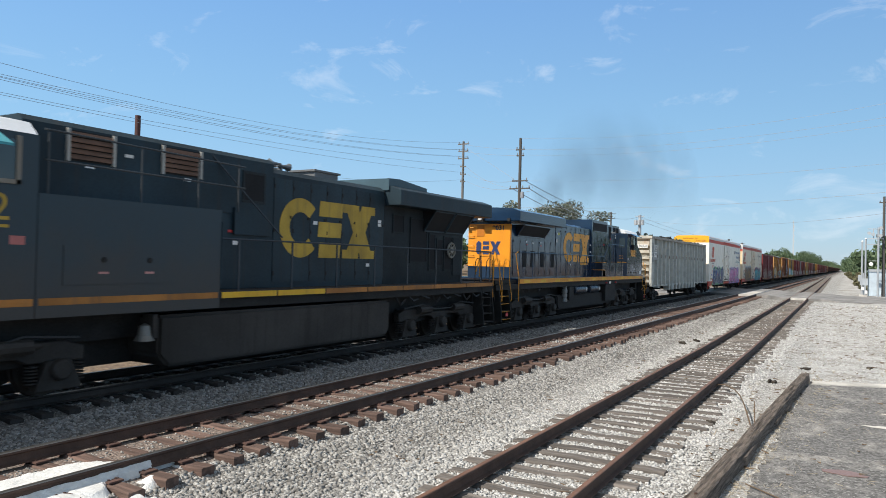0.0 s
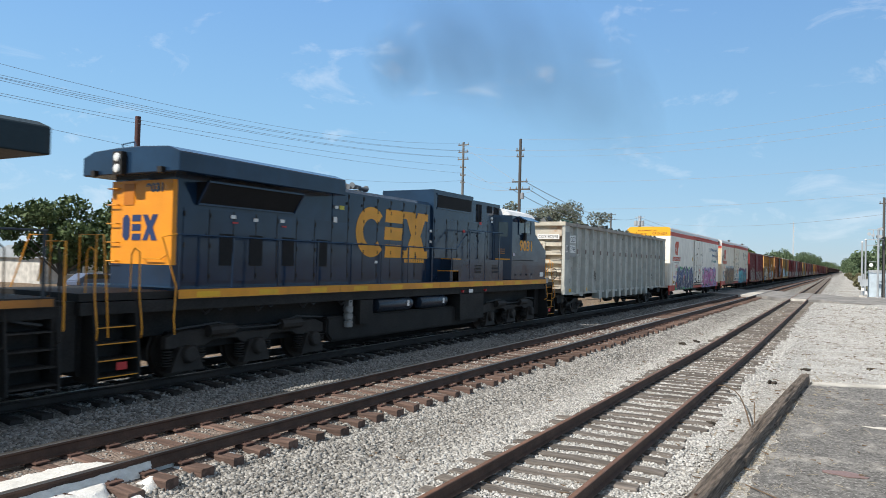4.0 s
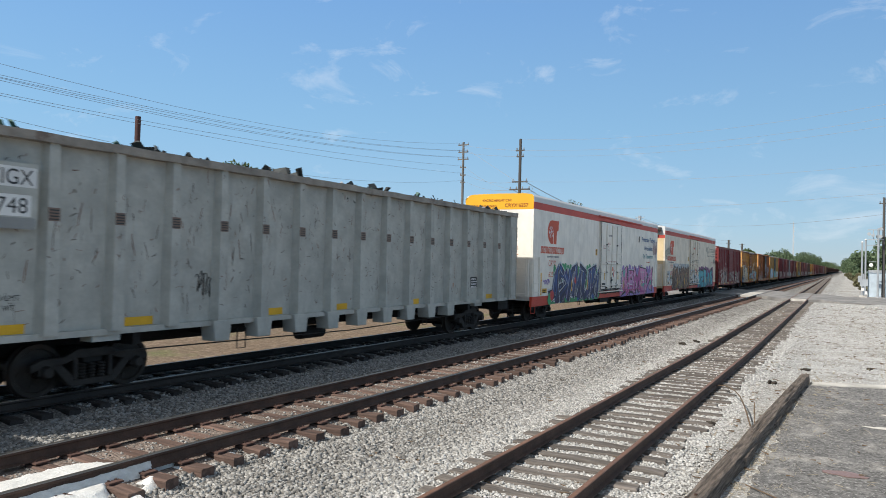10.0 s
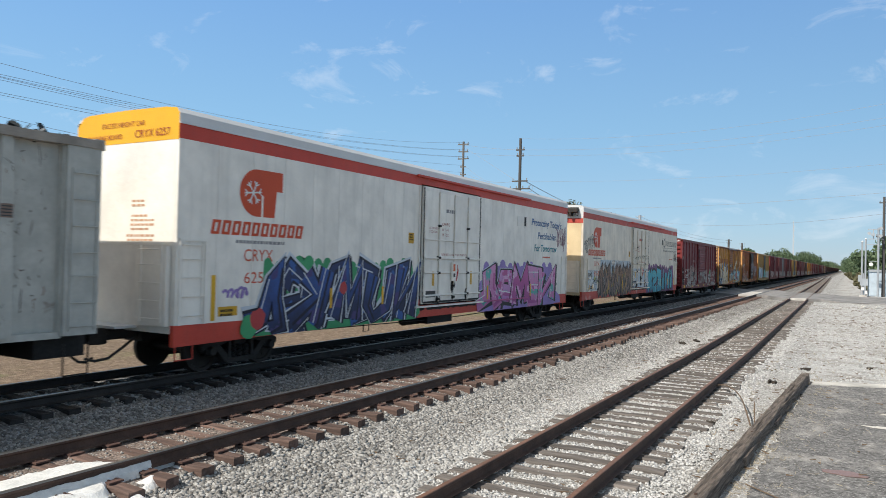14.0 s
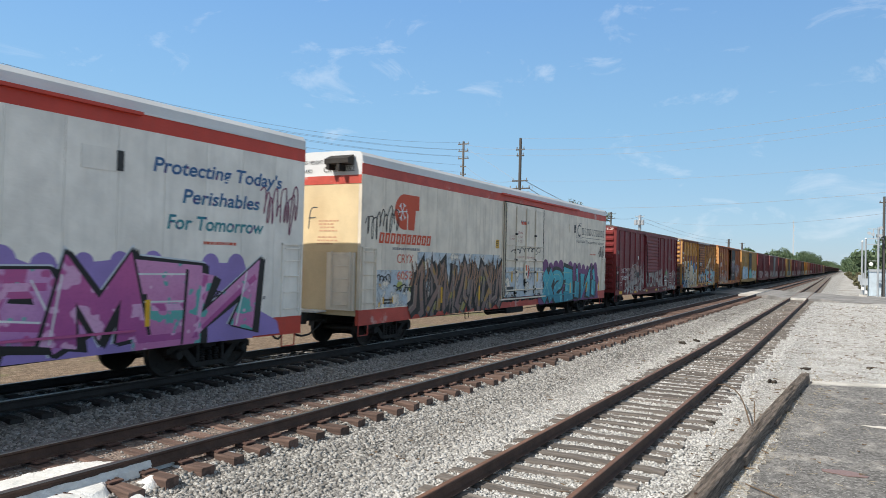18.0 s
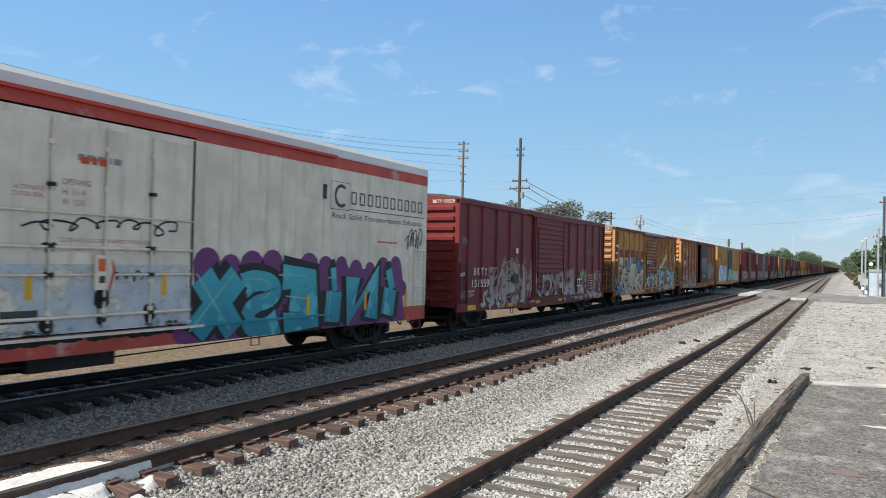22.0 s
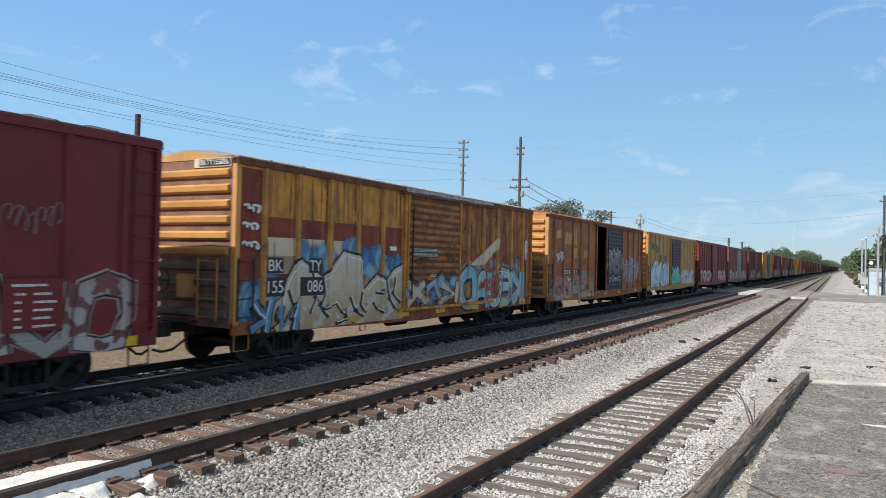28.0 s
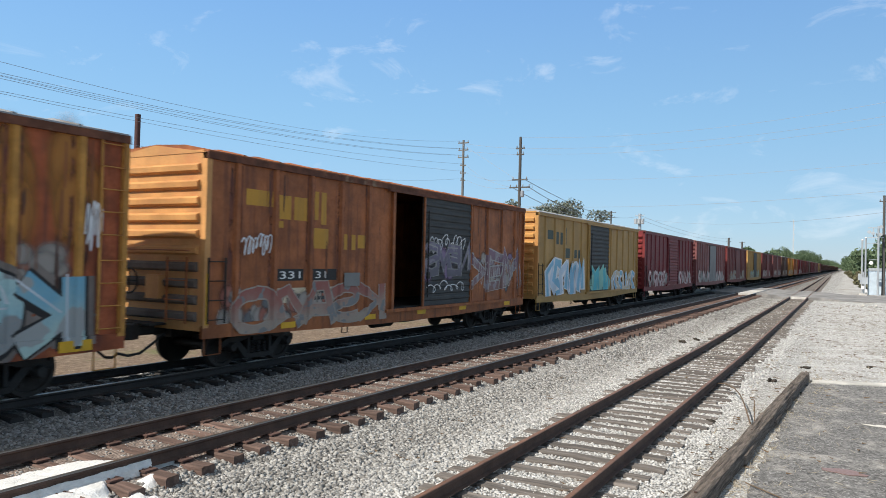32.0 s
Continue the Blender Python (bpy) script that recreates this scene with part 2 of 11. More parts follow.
    l.new(v.outputs["Distance"], b.inputs["Height"])
    l.new(b.outputs[0], p.inputs["Normal"])
    return m


def pad_material():
    """Old asphalt worn to its stones: dark binder, pale streaks of wear and dust, and specks."""
    m, n, l, p = nodes_of("worn_asphalt_pad")
    co = coords(n, l, False)
    fine = noise_node(n, l, co, 14.0, 10, 0.8)
    col = mix_node(n, l, ramp_node(n, l, fine, 0.35, 0.65), (0.065, 0.062, 0.059), (0.235, 0.226, 0.215))
    wear = noise_node(n, l, co, 1.3, 10, 0.78, (1.0, 0.8, 1))
    col = mix_node(n, l, ramp_node(n, l, wear, 0.50, 0.68, 0.0, 0.75), col, (0.40, 0.375, 0.34))
    drag = noise_node(n, l, co, 2.2, 8, 0.7, (0.45, 3.0, 1))
    col = mix_node(n, l, ramp_node(n, l, drag, 0.55, 0.70, 0.0, 0.6), col, (0.07, 0.066, 0.06))
    v = n.new("ShaderNodeTexVoronoi")
    v.inputs["Scale"].default_value = 38.0
    l.new(co, v.inputs["Vector"])
    sc = n.new("ShaderNodeSeparateColor")
    l.new(v.outputs["Color"], sc.inputs[0])
    col = mix_node(n, l, ramp_node(n, l, sc.outputs[0], 0.84, 0.98, 0.0, 0.5), col, (0.50, 0.48, 0.45))
    l.new(col, p.inputs["Base Color"])
    p.inputs["Roughness"].default_value = 0.95
    p.inputs["Specular IOR Level"].default_value = 0.2
    b = n.new("ShaderNodeBump")
    b.inputs["Strength"].default_value, b.inputs["Distance"].default_value = 0.7, 0.012
    l.new(fine, b.inputs["Height"])
    l.new(b.outputs[0], p.inputs["Normal"])
    return m


def glass(name, tint=(0.02, 0.03, 0.03)):
    m, n, l, p = nodes_of(name)
    p.inputs["Base Color"].default_value = (*tint, 1)
    p.inputs["Roughness"].default_value = 0.06
    p.inputs["Specular IOR Level"].default_value = 0.8
    return m


M_GROUND = ground_material()
M_RAIL = surface("rusty_rail", (0.085, 0.049, 0.035), 0.75, var=0.35, size=0.4, grain=40, bump=0.25)
# main track's rail: shade under the train put into a near-black colour
M_RAIL_SHADE = surface("shade_black_rail", (0.030, 0.023, 0.019), 0.7, var=0.35, size=0.4, grain=40, bump=0.25)
M_RAILTOP = surface("worn_rail_top", (0.30, 0.27, 0.24), 0.38, 0.9, var=0.2, size=0.5, bump=0.02)
M_RAILTOP_RUST = surface("rusty_rail_top", (0.19, 0.10, 0.065), 0.6, 0.1, var=0.3, size=0.5, bump=0.1)
M_TIE = surface("old_tie_wood", (0.165, 0.105, 0.083), 0.9, var=0.6, each=0.75, size=0.3, grain=14, bump=0.6, depth=0.02, stretch=(0.25, 3, 3))
M_TIE_GREY = surface("grey_tie_wood", (0.19, 0.165, 0.145), 0.92, var=0.55, each=0.6, size=0.3, grain=14, bump=0.6, depth=0.02, stretch=(0.25, 3, 3))
M_TIE_DARK = surface("near_black_tie_wood", (0.036, 0.031, 0.028), 0.8, var=0.4, size=0.5, grain=14, bump=0.5, depth=0.02, stretch=(0.25, 3, 3))
M_PLATE = surface("rusty_plate", (0.105, 0.058, 0.045), 0.85, var=0.3, size=0.3, bump=0.2)
M_TIMBER = surface("weathered_timber", (0.21, 0.168, 0.135), 0.95, var=0.75, size=0.2, grain=22, bump=1.0, depth=0.03, stretch=(6, 0.4, 6))
M_SLAB = pad_material()
M_PALE = surface("pale_concrete", (0.55, 0.52, 0.47), 0.92, var=0.3, size=0.8, grain=30, bump=0.3, shift=False)
M_ROAD = surface("old_asphalt", (0.25, 0.238, 0.225), 0.92, var=0.45, size=1.5, grain=9, bump=0.2, shift=False, rust=0.5, rust_col=(0.34, 0.31, 0.28))
M_WHITE_SPILL = surface("white_powder", (0.74, 0.73, 0.70), 0.95, var=0.15, size=0.15, grain=35, bump=0.9, depth=0.02)

# ---- ground ----


def lie(x):
    """The ground's height across the tracks."""
    xs = (-60, -24, -17.0, -15.6, -14.5, -11.95, -11.6, -10.9, -10.2, -9.9, -9.5, -7.9, -7.6, -7.34, -7.0, -5.9, -5.1, -2.2, -1.7, -0.6, 6.0, 12.0, 60)
    zs = (-0.75, -0.72, -0.62, -0.50, -0.235, -0.245, -0.315, -0.34, -0.352, -0.348, -0.327, -0.327, -0.375, -0.445, -0.47, -0.545, -0.552, -0.552, -0.555, -0.57, -0.56, -0.6, -0.7)
    return float(np.interp(x, xs, zs))


def build_ground():
    xs = sorted({-2500, -900, -300, -120, -60, -40, -30, -24, -20, 6, 9, 14, 25, 60, 150, 500, 1500, 2500} | {round(-18 + 0.3 * k, 2) for k in range(80)})
    ys = sorted({-1500, -400, -120, -60, -30, -12, 70, 80, 90, 100, 115, 130, 160, 200, 260, 340, 500, 800, 1300, 2200, 4000} | {round(-6 + 0.4 * k, 2) for k in range(176)})
    verts = []
    for y in ys:
        for x in xs:
            near = -6 < y < 62 and -18 < x < 5
            bump = 0.02 * noise.noise((x * 0.8, y * 0.8, 3)) + 0.015 * noise.noise((x * 2.7, y * 2.7, 9)) if near else 0.0
            verts.append((x, y, lie(max(-60, min(60, x))) + bump))
    nx = len(xs)
    faces = [(j * nx + i, j * nx + i + 1, (j + 1) * nx + i + 1, (j + 1) * nx + i) for j in range(len(ys) - 1) for i in range(nx - 1)]
    me = bpy.data.meshes.new("ground")
    me.from_pydata(verts, [], faces)
    me.polygons.foreach_set("use_smooth", [True] * len(me.polygons))
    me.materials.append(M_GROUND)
    tagged(new("ground", me), "dry field, grey railway ballast and pale gravel in strips", "ground", kind="structure")


build_ground()


# ---- tracks ----
def siding_x(y):
    return D_SIDE if y < 26 else D_SIDE - 0.0088 * (y - 26) - 0.000006 * (y - 26) ** 2


RAIL_LEFT = ((-0.070, -0.180), (0.070, -0.180), (0.070, -0.168), (0.014, -0.150), (0.009, -0.130), (0.009, -0.060), (0.033, -0.042),
             (0.037, -0.036), (0.037, -0.010))


def rail_mesh(name, centre, off, z, ys, top, web):
    bm = bmesh.new()
    prof = list(RAIL_LEFT) + [(0.031, 0.0), (-0.031, 0.0)] + [(-x, zz) for x, zz in RAIL_LEFT[::-1]][:-2] + [(-0.070, -0.168)]
    rings = [[bm.verts.new((centre(y) + off + x, y, z + zz)) for x, zz in prof] for y in ys]
    k = len(prof)
    for a, b in zip(rings, rings[1:]):
        for i in range(k):
            f = bm.faces.new((a[i], a[(i + 1) % k], b[(i + 1) % k], b[i]))
            f.material_index = 1 if i in (9, 8, 10) else 0
    bm.faces.new(rings[0]), bm.faces.new(rings[-1])
    bmesh.ops.recalc_face_normals(bm, faces=bm.faces[:])
    return mesh_of(name, bm, [web, top])


def tie_meshes(mat, length, seed, rot=1.0):
    rnd = random.Random(seed)
    out = []
    for k in range(7):
        bm = bmesh.new()
        a, b = -length / 2 + rnd.uniform(-0.05, 0.06), length / 2 + rnd.uniform(-0.08, 0.05)
        cuts = 9
        rings = []
        for i in range(cuts + 1):
            x = a + (b - a) * i / cuts
            w0, w1 = 0.115 + rnd.uniform(-0.02, 0.008) * rot, 0.115 + rnd.uniform(-0.02, 0.008) * rot
            top = rnd.uniform(-0.018, 0.004) * rot
            rings.append([bm.verts.new((x + rnd.uniform(-0.012, 0.012), y, z)) for y, z in ((-w0, -0.18), (-w0, top - 0.022), (-w0 + 0.02, top), (-0.02, top - 0.012 * rot * rnd.random()), (w1 - 0.02, top), (w1, top - 0.022), (w1, -0.18))])
        for p, q in zip(rings, rings[1:]):
            for i in range(6):
                bm.faces.new((p[i], p[i + 1], q[i + 1], q[i]))
        bm.faces.new(rings[0]), bm.faces.new(rings[-1])
        bmesh.ops.recalc_face_normals(bm, faces=bm.faces[:])
        out.append(mesh_of("tie", bm, mat))
    return out


def plate_mesh():
    bm = bmesh.new()
    box(bm, -0.19, 0.19, -0.10, 0.10, 0, 0.022)
    for x in (-0.10, 0.10):
        for y in (-0.05, 0.05):
            box(bm, x - 0.012, x + 0.012, y - 0.012, y + 0.012, 0.022, 0.036)
    return mesh_of("tie_plate", bm, M_PLATE)


def track(name, label, centre, z, tie_mat, tie_sink, top, y0, y1, y_far, seed, plates, skew=0.025, pitch=0.53, web=None):
    t = tagged(new(name), label, "railway track", kind="structure")
    ys = list(np.arange(-40, 110, 6.0)) + [120, 140, 170, 220, 300, 420, 600, 900, 1400, 2400]
    for off in (-0.7545, 0.7545):
        part("rail", rail_mesh("rail", centre, off, z, ys, top, web or M_RAIL), None, t)
    rnd = random.Random(seed)
    ties = tie_meshes(tie_mat, 2.62, seed)
    pm = plate_mesh()
    count = 0
    y = y0
    while y < y1:
        o = part("tie", rnd.choice(ties), None, t)
        o.location = (centre(y) + rnd.uniform(-2.5, 2.5) * skew, y + rnd.uniform(-1, 1) * skew, z - 0.195 + rnd.uniform(-tie_sink, 0.0))
        o.rotation_euler = (rnd.uniform(-0.03, 0.03), 0, rnd.uniform(-skew, skew) + (math.pi if rnd.random() < 0.5 else 0))
        if plates and y < plates:
            for off in (-0.7545, 0.7545):
                q = part("tie_plate", pm, None, t)
                q.location = (centre(y) + off, y, z - 0.197)
                q.rotation_euler = (0, 0, rnd.uniform(-0.03, 0.03))
        count += 1
        y = y0 + pitch * count + rnd.uniform(-0.05, 0.05)
    bm = bmesh.new()
    while y < y_far:
        box(bm, centre(y) - 1.3, centre(y) + 1.3, y - 0.11, y + 0.11, z - 0.33, z - 0.205)
        y += 0.55
    far = part("far_ties", bm, tie_mat, t)
    far["kind"] = "stuff"
    return t


# the main track's rails carry the train's shade in their black
track("main_track", "shaded main line track with near-black ties and shade-blackened rails", lambda y: D_MAIN, 0.0, M_TIE_DARK, 0.012, M_RAILTOP, 2.0, 70.0, 240, 3, 0, web=M_RAIL_SHADE)
track("middle_track", "empty main track with worn rails and brown ties", lambda y: D_MID, Z_MID, M_TIE, 0.015, M_RAILTOP, 2.2, 72.0, 240, 4, 45, pitch=0.578)
track("siding_track", "disused siding with rusty rails and grey ties", siding_x, Z_SIDE, M_TIE_GREY, 0.02, M_RAILTOP_RUST, 3.0, 74.0, 300, 5, 0, skew=0.05)


# ---- loose stones of the ballast ----
def scatter_stones():
    rng = np.random.default_rng(7)
    shapes = []
    for _ in range(14):      # angular broken stone
        bm = bmesh.new()
        bmesh.ops.create_cube(bm, size=1.5)
        bmesh.ops.triangulate(bm, faces=bm.faces[:])
        turn = Euler(rng.uniform(0, 6, 3)).to_matrix()
        for v in bm.verts:
            v.co = turn @ (v.co + Vector(rng.uniform(-0.45, 0.45, 3)))
        shapes.append((np.array([v.co[:] for v in bm.verts]), np.array([[v.index for v in f.verts] for f in bm.faces])))
        bm.free()
    # strips: from x, to x, from y, to y, stones a square metre, size
    strips = ((-11.6, -9.9, 4.5, 24, 520, 0.0245), (-9.9, -7.4, 4.5, 24, 95, 0.016), (-7.6, -7.0, 4.5, 24, 620, 0.0225), (-11.4, -7.0, 24, 40, 70, 0.028), (-7.2, -5.0, 5, 22, 720, 0.0235), (-7.2, -5.0, 22, 42, 220, 0.026),
              (-5.0, -1.9, 5.5, 20, 480, 0.0185), (-5.0, -1.9, 20, 36, 110, 0.025), (-14.4, -11.4, 8, 26, 60, 0.028), (-1.9, -0.75, 7, 24, 160, 0.014), (-1.9, 2.5, 21.5, 40, 55, 0.020), (-5.0, 2.5, 36, 75, 30, 0.026), (-7.4, -5.0, 42, 75, 50, 0.028), (-11.4, -9.9, 24, 74, 45, 0.032))
    V, F, base = [], [], 0
    for x0, x1, y0, y1, dens, size in strips:
        count = int((x1 - x0) * (y1 - y0) * dens)
        px, py = rng.uniform(x0, x1, count), rng.uniform(y0, y1, count)
        for x, y in zip(px, py):
            on_side = abs(x - D_SIDE) < 1.3
            if min(abs(abs(x - D_MID) - 0.7545), abs(abs(x - D_SIDE) - 0.7545), abs(abs(x - D_MAIN) - 0.7545)) < 0.10:
                continue
            if on_side and rng.random() < 0.2:
                continue
            a, f = shapes[rng.integers(14)]
            s = size * rng.uniform(0.6, 1.5)
            th = rng.uniform(0, 6.28)
            c, sn = math.cos(th), math.sin(th)
            p = a * (s * rng.uniform(0.8, 1.3), s, s * rng.uniform(0.55, 0.9))
            q = np.stack([p[:, 0] * c - p[:, 1] * sn + x, p[:, 0] * sn + p[:, 1] * c + y, p[:, 2] + lie(x) + 0.25 * s], 1)
            V.append(q), F.append(f + base)
            base += len(a)
    me = bpy.data.meshes.new("ballast_stones")
    V, F = np.concatenate(V), np.concatenate(F)
    me.vertices.add(len(V))
    me.vertices.foreach_set("co", V.ravel().astype(np.float32))
    me.loops.add(F.size)
    me.loops.foreach_set("vertex_index", F.ravel().astype(np.int32))
    me.polygons.add(len(F))
    me.polygons.foreach_set("loop_start", np.arange(0, F.size, 3, dtype=np.int32))
    me.update(calc_edges=True)
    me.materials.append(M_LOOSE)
    tagged(new("ballast_stones", me), "loose grey and white broken stones round the ties", "gravel", kind="stuff")


def loose_stone():
    m, n, l, p = nodes_of("loose_stone")
    geo = n.new("ShaderNodeNewGeometry")
    rnd = geo.outputs["Random Per Island"]
    sep = n.new("ShaderNodeSeparateXYZ")
    l.new(geo.outputs["Position"], sep.inputs[0])
    grey = mix_node(n, l, rnd, (0.10, 0.096, 0.090), (0.50, 0.485, 0.455))
    pale = mix_node(n, l, rnd, (0.36, 0.354, 0.337), (0.68, 0.67, 0.645))
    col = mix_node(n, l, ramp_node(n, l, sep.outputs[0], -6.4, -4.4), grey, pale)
    # stones by the main track are coloured darker for the train's shade
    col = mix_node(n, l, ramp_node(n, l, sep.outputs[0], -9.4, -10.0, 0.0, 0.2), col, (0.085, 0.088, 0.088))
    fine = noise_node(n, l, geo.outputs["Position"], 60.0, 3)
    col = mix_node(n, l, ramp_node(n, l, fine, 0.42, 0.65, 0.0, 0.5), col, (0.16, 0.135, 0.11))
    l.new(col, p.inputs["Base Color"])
    p.inputs["Roughness"].default_value = 0.9
    return m


M_LOOSE = loose_stone()
scatter_stones()


# ---- road over the tracks, worn pad, timber ----
def build_road():
    bm = bmesh.new()
    xs = [-400, -60, -24, -16, -14.6, -12.2, -10.6, -7.2, -5.4, -2.2, -0.4, 6, 30, 400]
    zs = [-0.68, -0.66, -0.6, -0.35, -0.03, -0.03, -0.11, -0.115, -0.31, -0.32, -0.49, -0.53, -0.56, -0.6]
    for (a, za), (b, zb) in zip(list(zip(xs, zs)), list(zip(xs, zs))[1:]):
        v = [bm.verts.new(p) for p in ((a, 76.5, za), (b, 76.5, zb), (b, 95, zb), (a, 95, za), (a, 76.5, -1), (b, 76.5, -1), (b, 95, -1), (a, 95, -1))]
        for f in ((0, 1, 2, 3), (0, 4, 5, 1), (3, 2, 6, 7)):
            bm.faces.new([v[i] for i in f])
    bmesh.ops.recalc_face_normals(bm, faces=bm.faces[:])
    road = part("road", bm, M_ROAD)
    tagged(road, "grey asphalt road crossing the tracks on the level", "road", kind="structure")
    for x, z, y0 in ((D_MID, Z_MID, 75.2), (siding_x(80), Z_SIDE, 76.2), (D_MAIN, 0.0, 75.0)):
        for k in range(6):
            part("crossing_panel", boxes_mesh("crossing_panel", [(x - 0.66, x + 0.66, y0 + 3.5 * k, y0 + 3.5 * k + (1.2 if k == 0 and z < -0.2 else 3.46), z - 0.2, z + 0.0)], M_PALE if k == 0 or z > -0.2 and k < 3 else M_ROAD), None, road)


def boxes_mesh(name, rows, mat, bevel=0.0):
    bm = bmesh.new()
    for r in rows:
        box(bm, *r)
    if bevel:
        soften(bm, bevel)
    return mesh_of(name, bm, mat)


build_road()


def ragged(bm, x0, x1, y0, y1, z0, z1, step, amp, seed):
    """A slab with a broken outline."""
    rnd = random.Random(seed)
    pts = []
    n1, n2 = max(2, int((x1 - x0) / step)), max(2, int((y1 - y0) / step))
    j = lambda: rnd.uniform(-amp, amp)
    for i in range(n1):
        pts.append((x0 + (x1 - x0) * i / n1 + j(), y0 + j()))
    for i in range(n2):
        pts.append((x1 + j(), y0 + (y1 - y0) * i / n2 + j()))
    for i in range(n1):
        pts.append((x1 - (x1 - x0) * i / n1 + j(), y1 + j()))
    for i in range(n2):
        pts.append((x0 + j(), y1 - (y1 - y0) * i / n2 + j()))
    prism(bm, pts, "z", z0, z1)


bm = bmesh.new()
ragged(bm, -1.04, 9.0, -7.0, 20.4, -0.75, -0.525, 0.10, 0.085, 11)
for v in bm.verts:
    v.co.x += 0.022 * (v.co.y - 15) if v.co.x < 0 else 0.0
    v.co.y += 0.80 + 0.42 * (v.co.x + 0.8) if v.co.y > 19.8 else 0.0
tagged(part("asphalt_pad", bm, M_SLAB), "worn grey asphalt pad with broken edges", "pavement", kind="structure")
bm = bmesh.new()
ragged(bm, -0.80, 9.0, 21.32, 21.85, -0.75, -0.515, 0.2, 0.05, 12)
for v in bm.verts:      # the pad ends on a slant
    v.co.y += 0.42 * (v.co.x + 0.8)
tagged(part("concrete_pad", bm, M_PALE), "pale concrete strip beyond the asphalt pad", "pavement", kind="structure")


def timber():
    t = thing("timber_baulk", "long cracked weathered brown-grey timber lying on the gravel", "timber", (-2.085, 0, 0))
    t.rotation_euler = (0, 0, -0.05)
    bm = bmesh.new()
    ys = list(np.linspace(5.2, 21.9, 140))
    across = 13
    rings = []
    for y in ys:
        c = 0.0
        w, h = 0.112 + 0.014 * noise.noise((0, y * 1.3, 2)), 0.25
        ring = []
        for i in range(across):
            u = -1 + 2 * i / (across - 1)
            # cracks run along the grain and open and close
            crack = max(0.0, noise.noise((u * 5.5, y * 0.45, 8))) * 0.05 + 0.012 * noise.noise((u * 8, y * 0.6, 1))
            worn = 0.05 * max(0.0, noise.noise((u * 1.2, y * 0.6, 5)) - 0.12)
            edge = 0.035 * max(0.0, abs(u) - 0.75) / 0.25
            ring.append((c + u * w, y, -0.56 + h - crack - worn - edge))
        left = (c - w - 0.014 + 0.02 * noise.noise((3, y * 3, 0)), y, -0.50)
        right = (c + w + 0.012 + 0.02 * noise.noise((7, y * 3, 0)), y, -0.50)
        rings.append([bm.verts.new(p) for p in [(c - w, y, -0.64), left] + ring + [right, (c + w, y, -0.64)]])
    k = len(rings[0])
    for a, b in zip(rings, rings[1:]):
        for i in range(k):
            bm.faces.new((a[i], a[(i + 1) % k], b[(i + 1) % k], b[i]))
    bm.faces.new(rings[0]), bm.faces.new(rings[-1])
    bmesh.ops.recalc_face_normals(bm, faces=bm.faces[:])
    part("baulk", bm, M_TIMBER, t)
    for y in (9.4, 13.5, 17.6):
        c = 0.0
        bm = bmesh.new()
        rod(bm, (c, y, -0.40), (c, y, -0.305), 0.02, 8)
        part("bolt", bm, M_RAIL, t)
    for k, (y, side) in enumerate(((6.4, 1), (8.7, -1), (11.9, 1), (12.6, -1), (15.2, 1), (16.8, 1))):
        c = side * 0.135
        bm = bmesh.new()
        prism(bm, [(c - 0.02, y), (c + 0.03, y + 0.1), (c + 0.015, y + 0.9), (c - 0.015, y + 0.6)], "z", -0.56, -0.36 - 0.02 * k)
        part("splinter", bm, M_TIMBER, t)


timber()


def spill():
    """White powder: a wedge banked against the near rail of the middle track, and a broken crust outside it."""
    xs, ys = np.arange(-9.15, -6.5, 0.025), np.arange(2.6, 7.9, 0.03)
    rail = D_MID + 0.7545
    verts = []
    for y in ys:
        for x in xs:
            rough = 0.5 * noise.noise((x * 3.1, y * 3.1, 4)) + 0.35 * noise.noise((x * 9, y * 9, 2)) + 0.2 * noise.noise((x * 25, y * 25, 6))
            if x < rail:
                border = float(np.interp(y, (2.6, 4.9, 5.9, 6.3, 6.9), (-8.98, -8.97, -8.95, -8.5, -7.85)))
                z = -0.33 + min(0.075, 0.45 * (x - border + 0.10 * rough)) + 0.014 * rough
            else:
                reach = float(np.interp(y, (2.6, 4.0, 4.8, 5.8, 6.5), (1.25, 1.25, 1.0, 0.5, -0.4)))
                crust = float(np.interp(x, (rail, rail + 0.2, -7.45, -7.1, -6.6), (-0.27, -0.285, -0.345, -0.405, -0.455)))
                z = crust + max(-0.12, min(0.02, 0.14 * (reach - (x - rail) + 1.5 * noise.noise((x * 2.3, y * 2.3, 7)) + 0.5 * noise.noise((x * 6.5, y * 6.5, 3)) - 0.35))) + 0.010 * rough
                if x < rail + 0.085 and y < 6.3 + 0.5 * rough:
                    z = max(z, float(np.interp(x, (rail + 0.01, rail + 0.085), (-0.17, -0.255))) + 0.03 * rough)
            verts.append((x, y, z))
    nx = len(xs)
    faces = [(j * nx + i, j * nx + i + 1, (j + 1) * nx + i + 1, (j + 1) * nx + i) for j in range(len(ys) - 1) for i in range(nx - 1)]
    me = bpy.data.meshes.new("white_spill")
    me.from_pydata(verts, [], faces)
    me.materials.append(M_WHITE_SPILL)
    tagged(new("white_spill", me), "white powder spilled over the ballast and ties", "spill", kind="stuff")


spill()


# ---- the train: paint ----
_paints = {}


def paint(name, col, **kw):
    if name not in _paints:
        _paints[name] = surface(name, col, **{"rough": 0.5, "var": 0.18, "size": 1.2, "grain": 35, "bump": 0.05, **kw})
    return _paints[name]


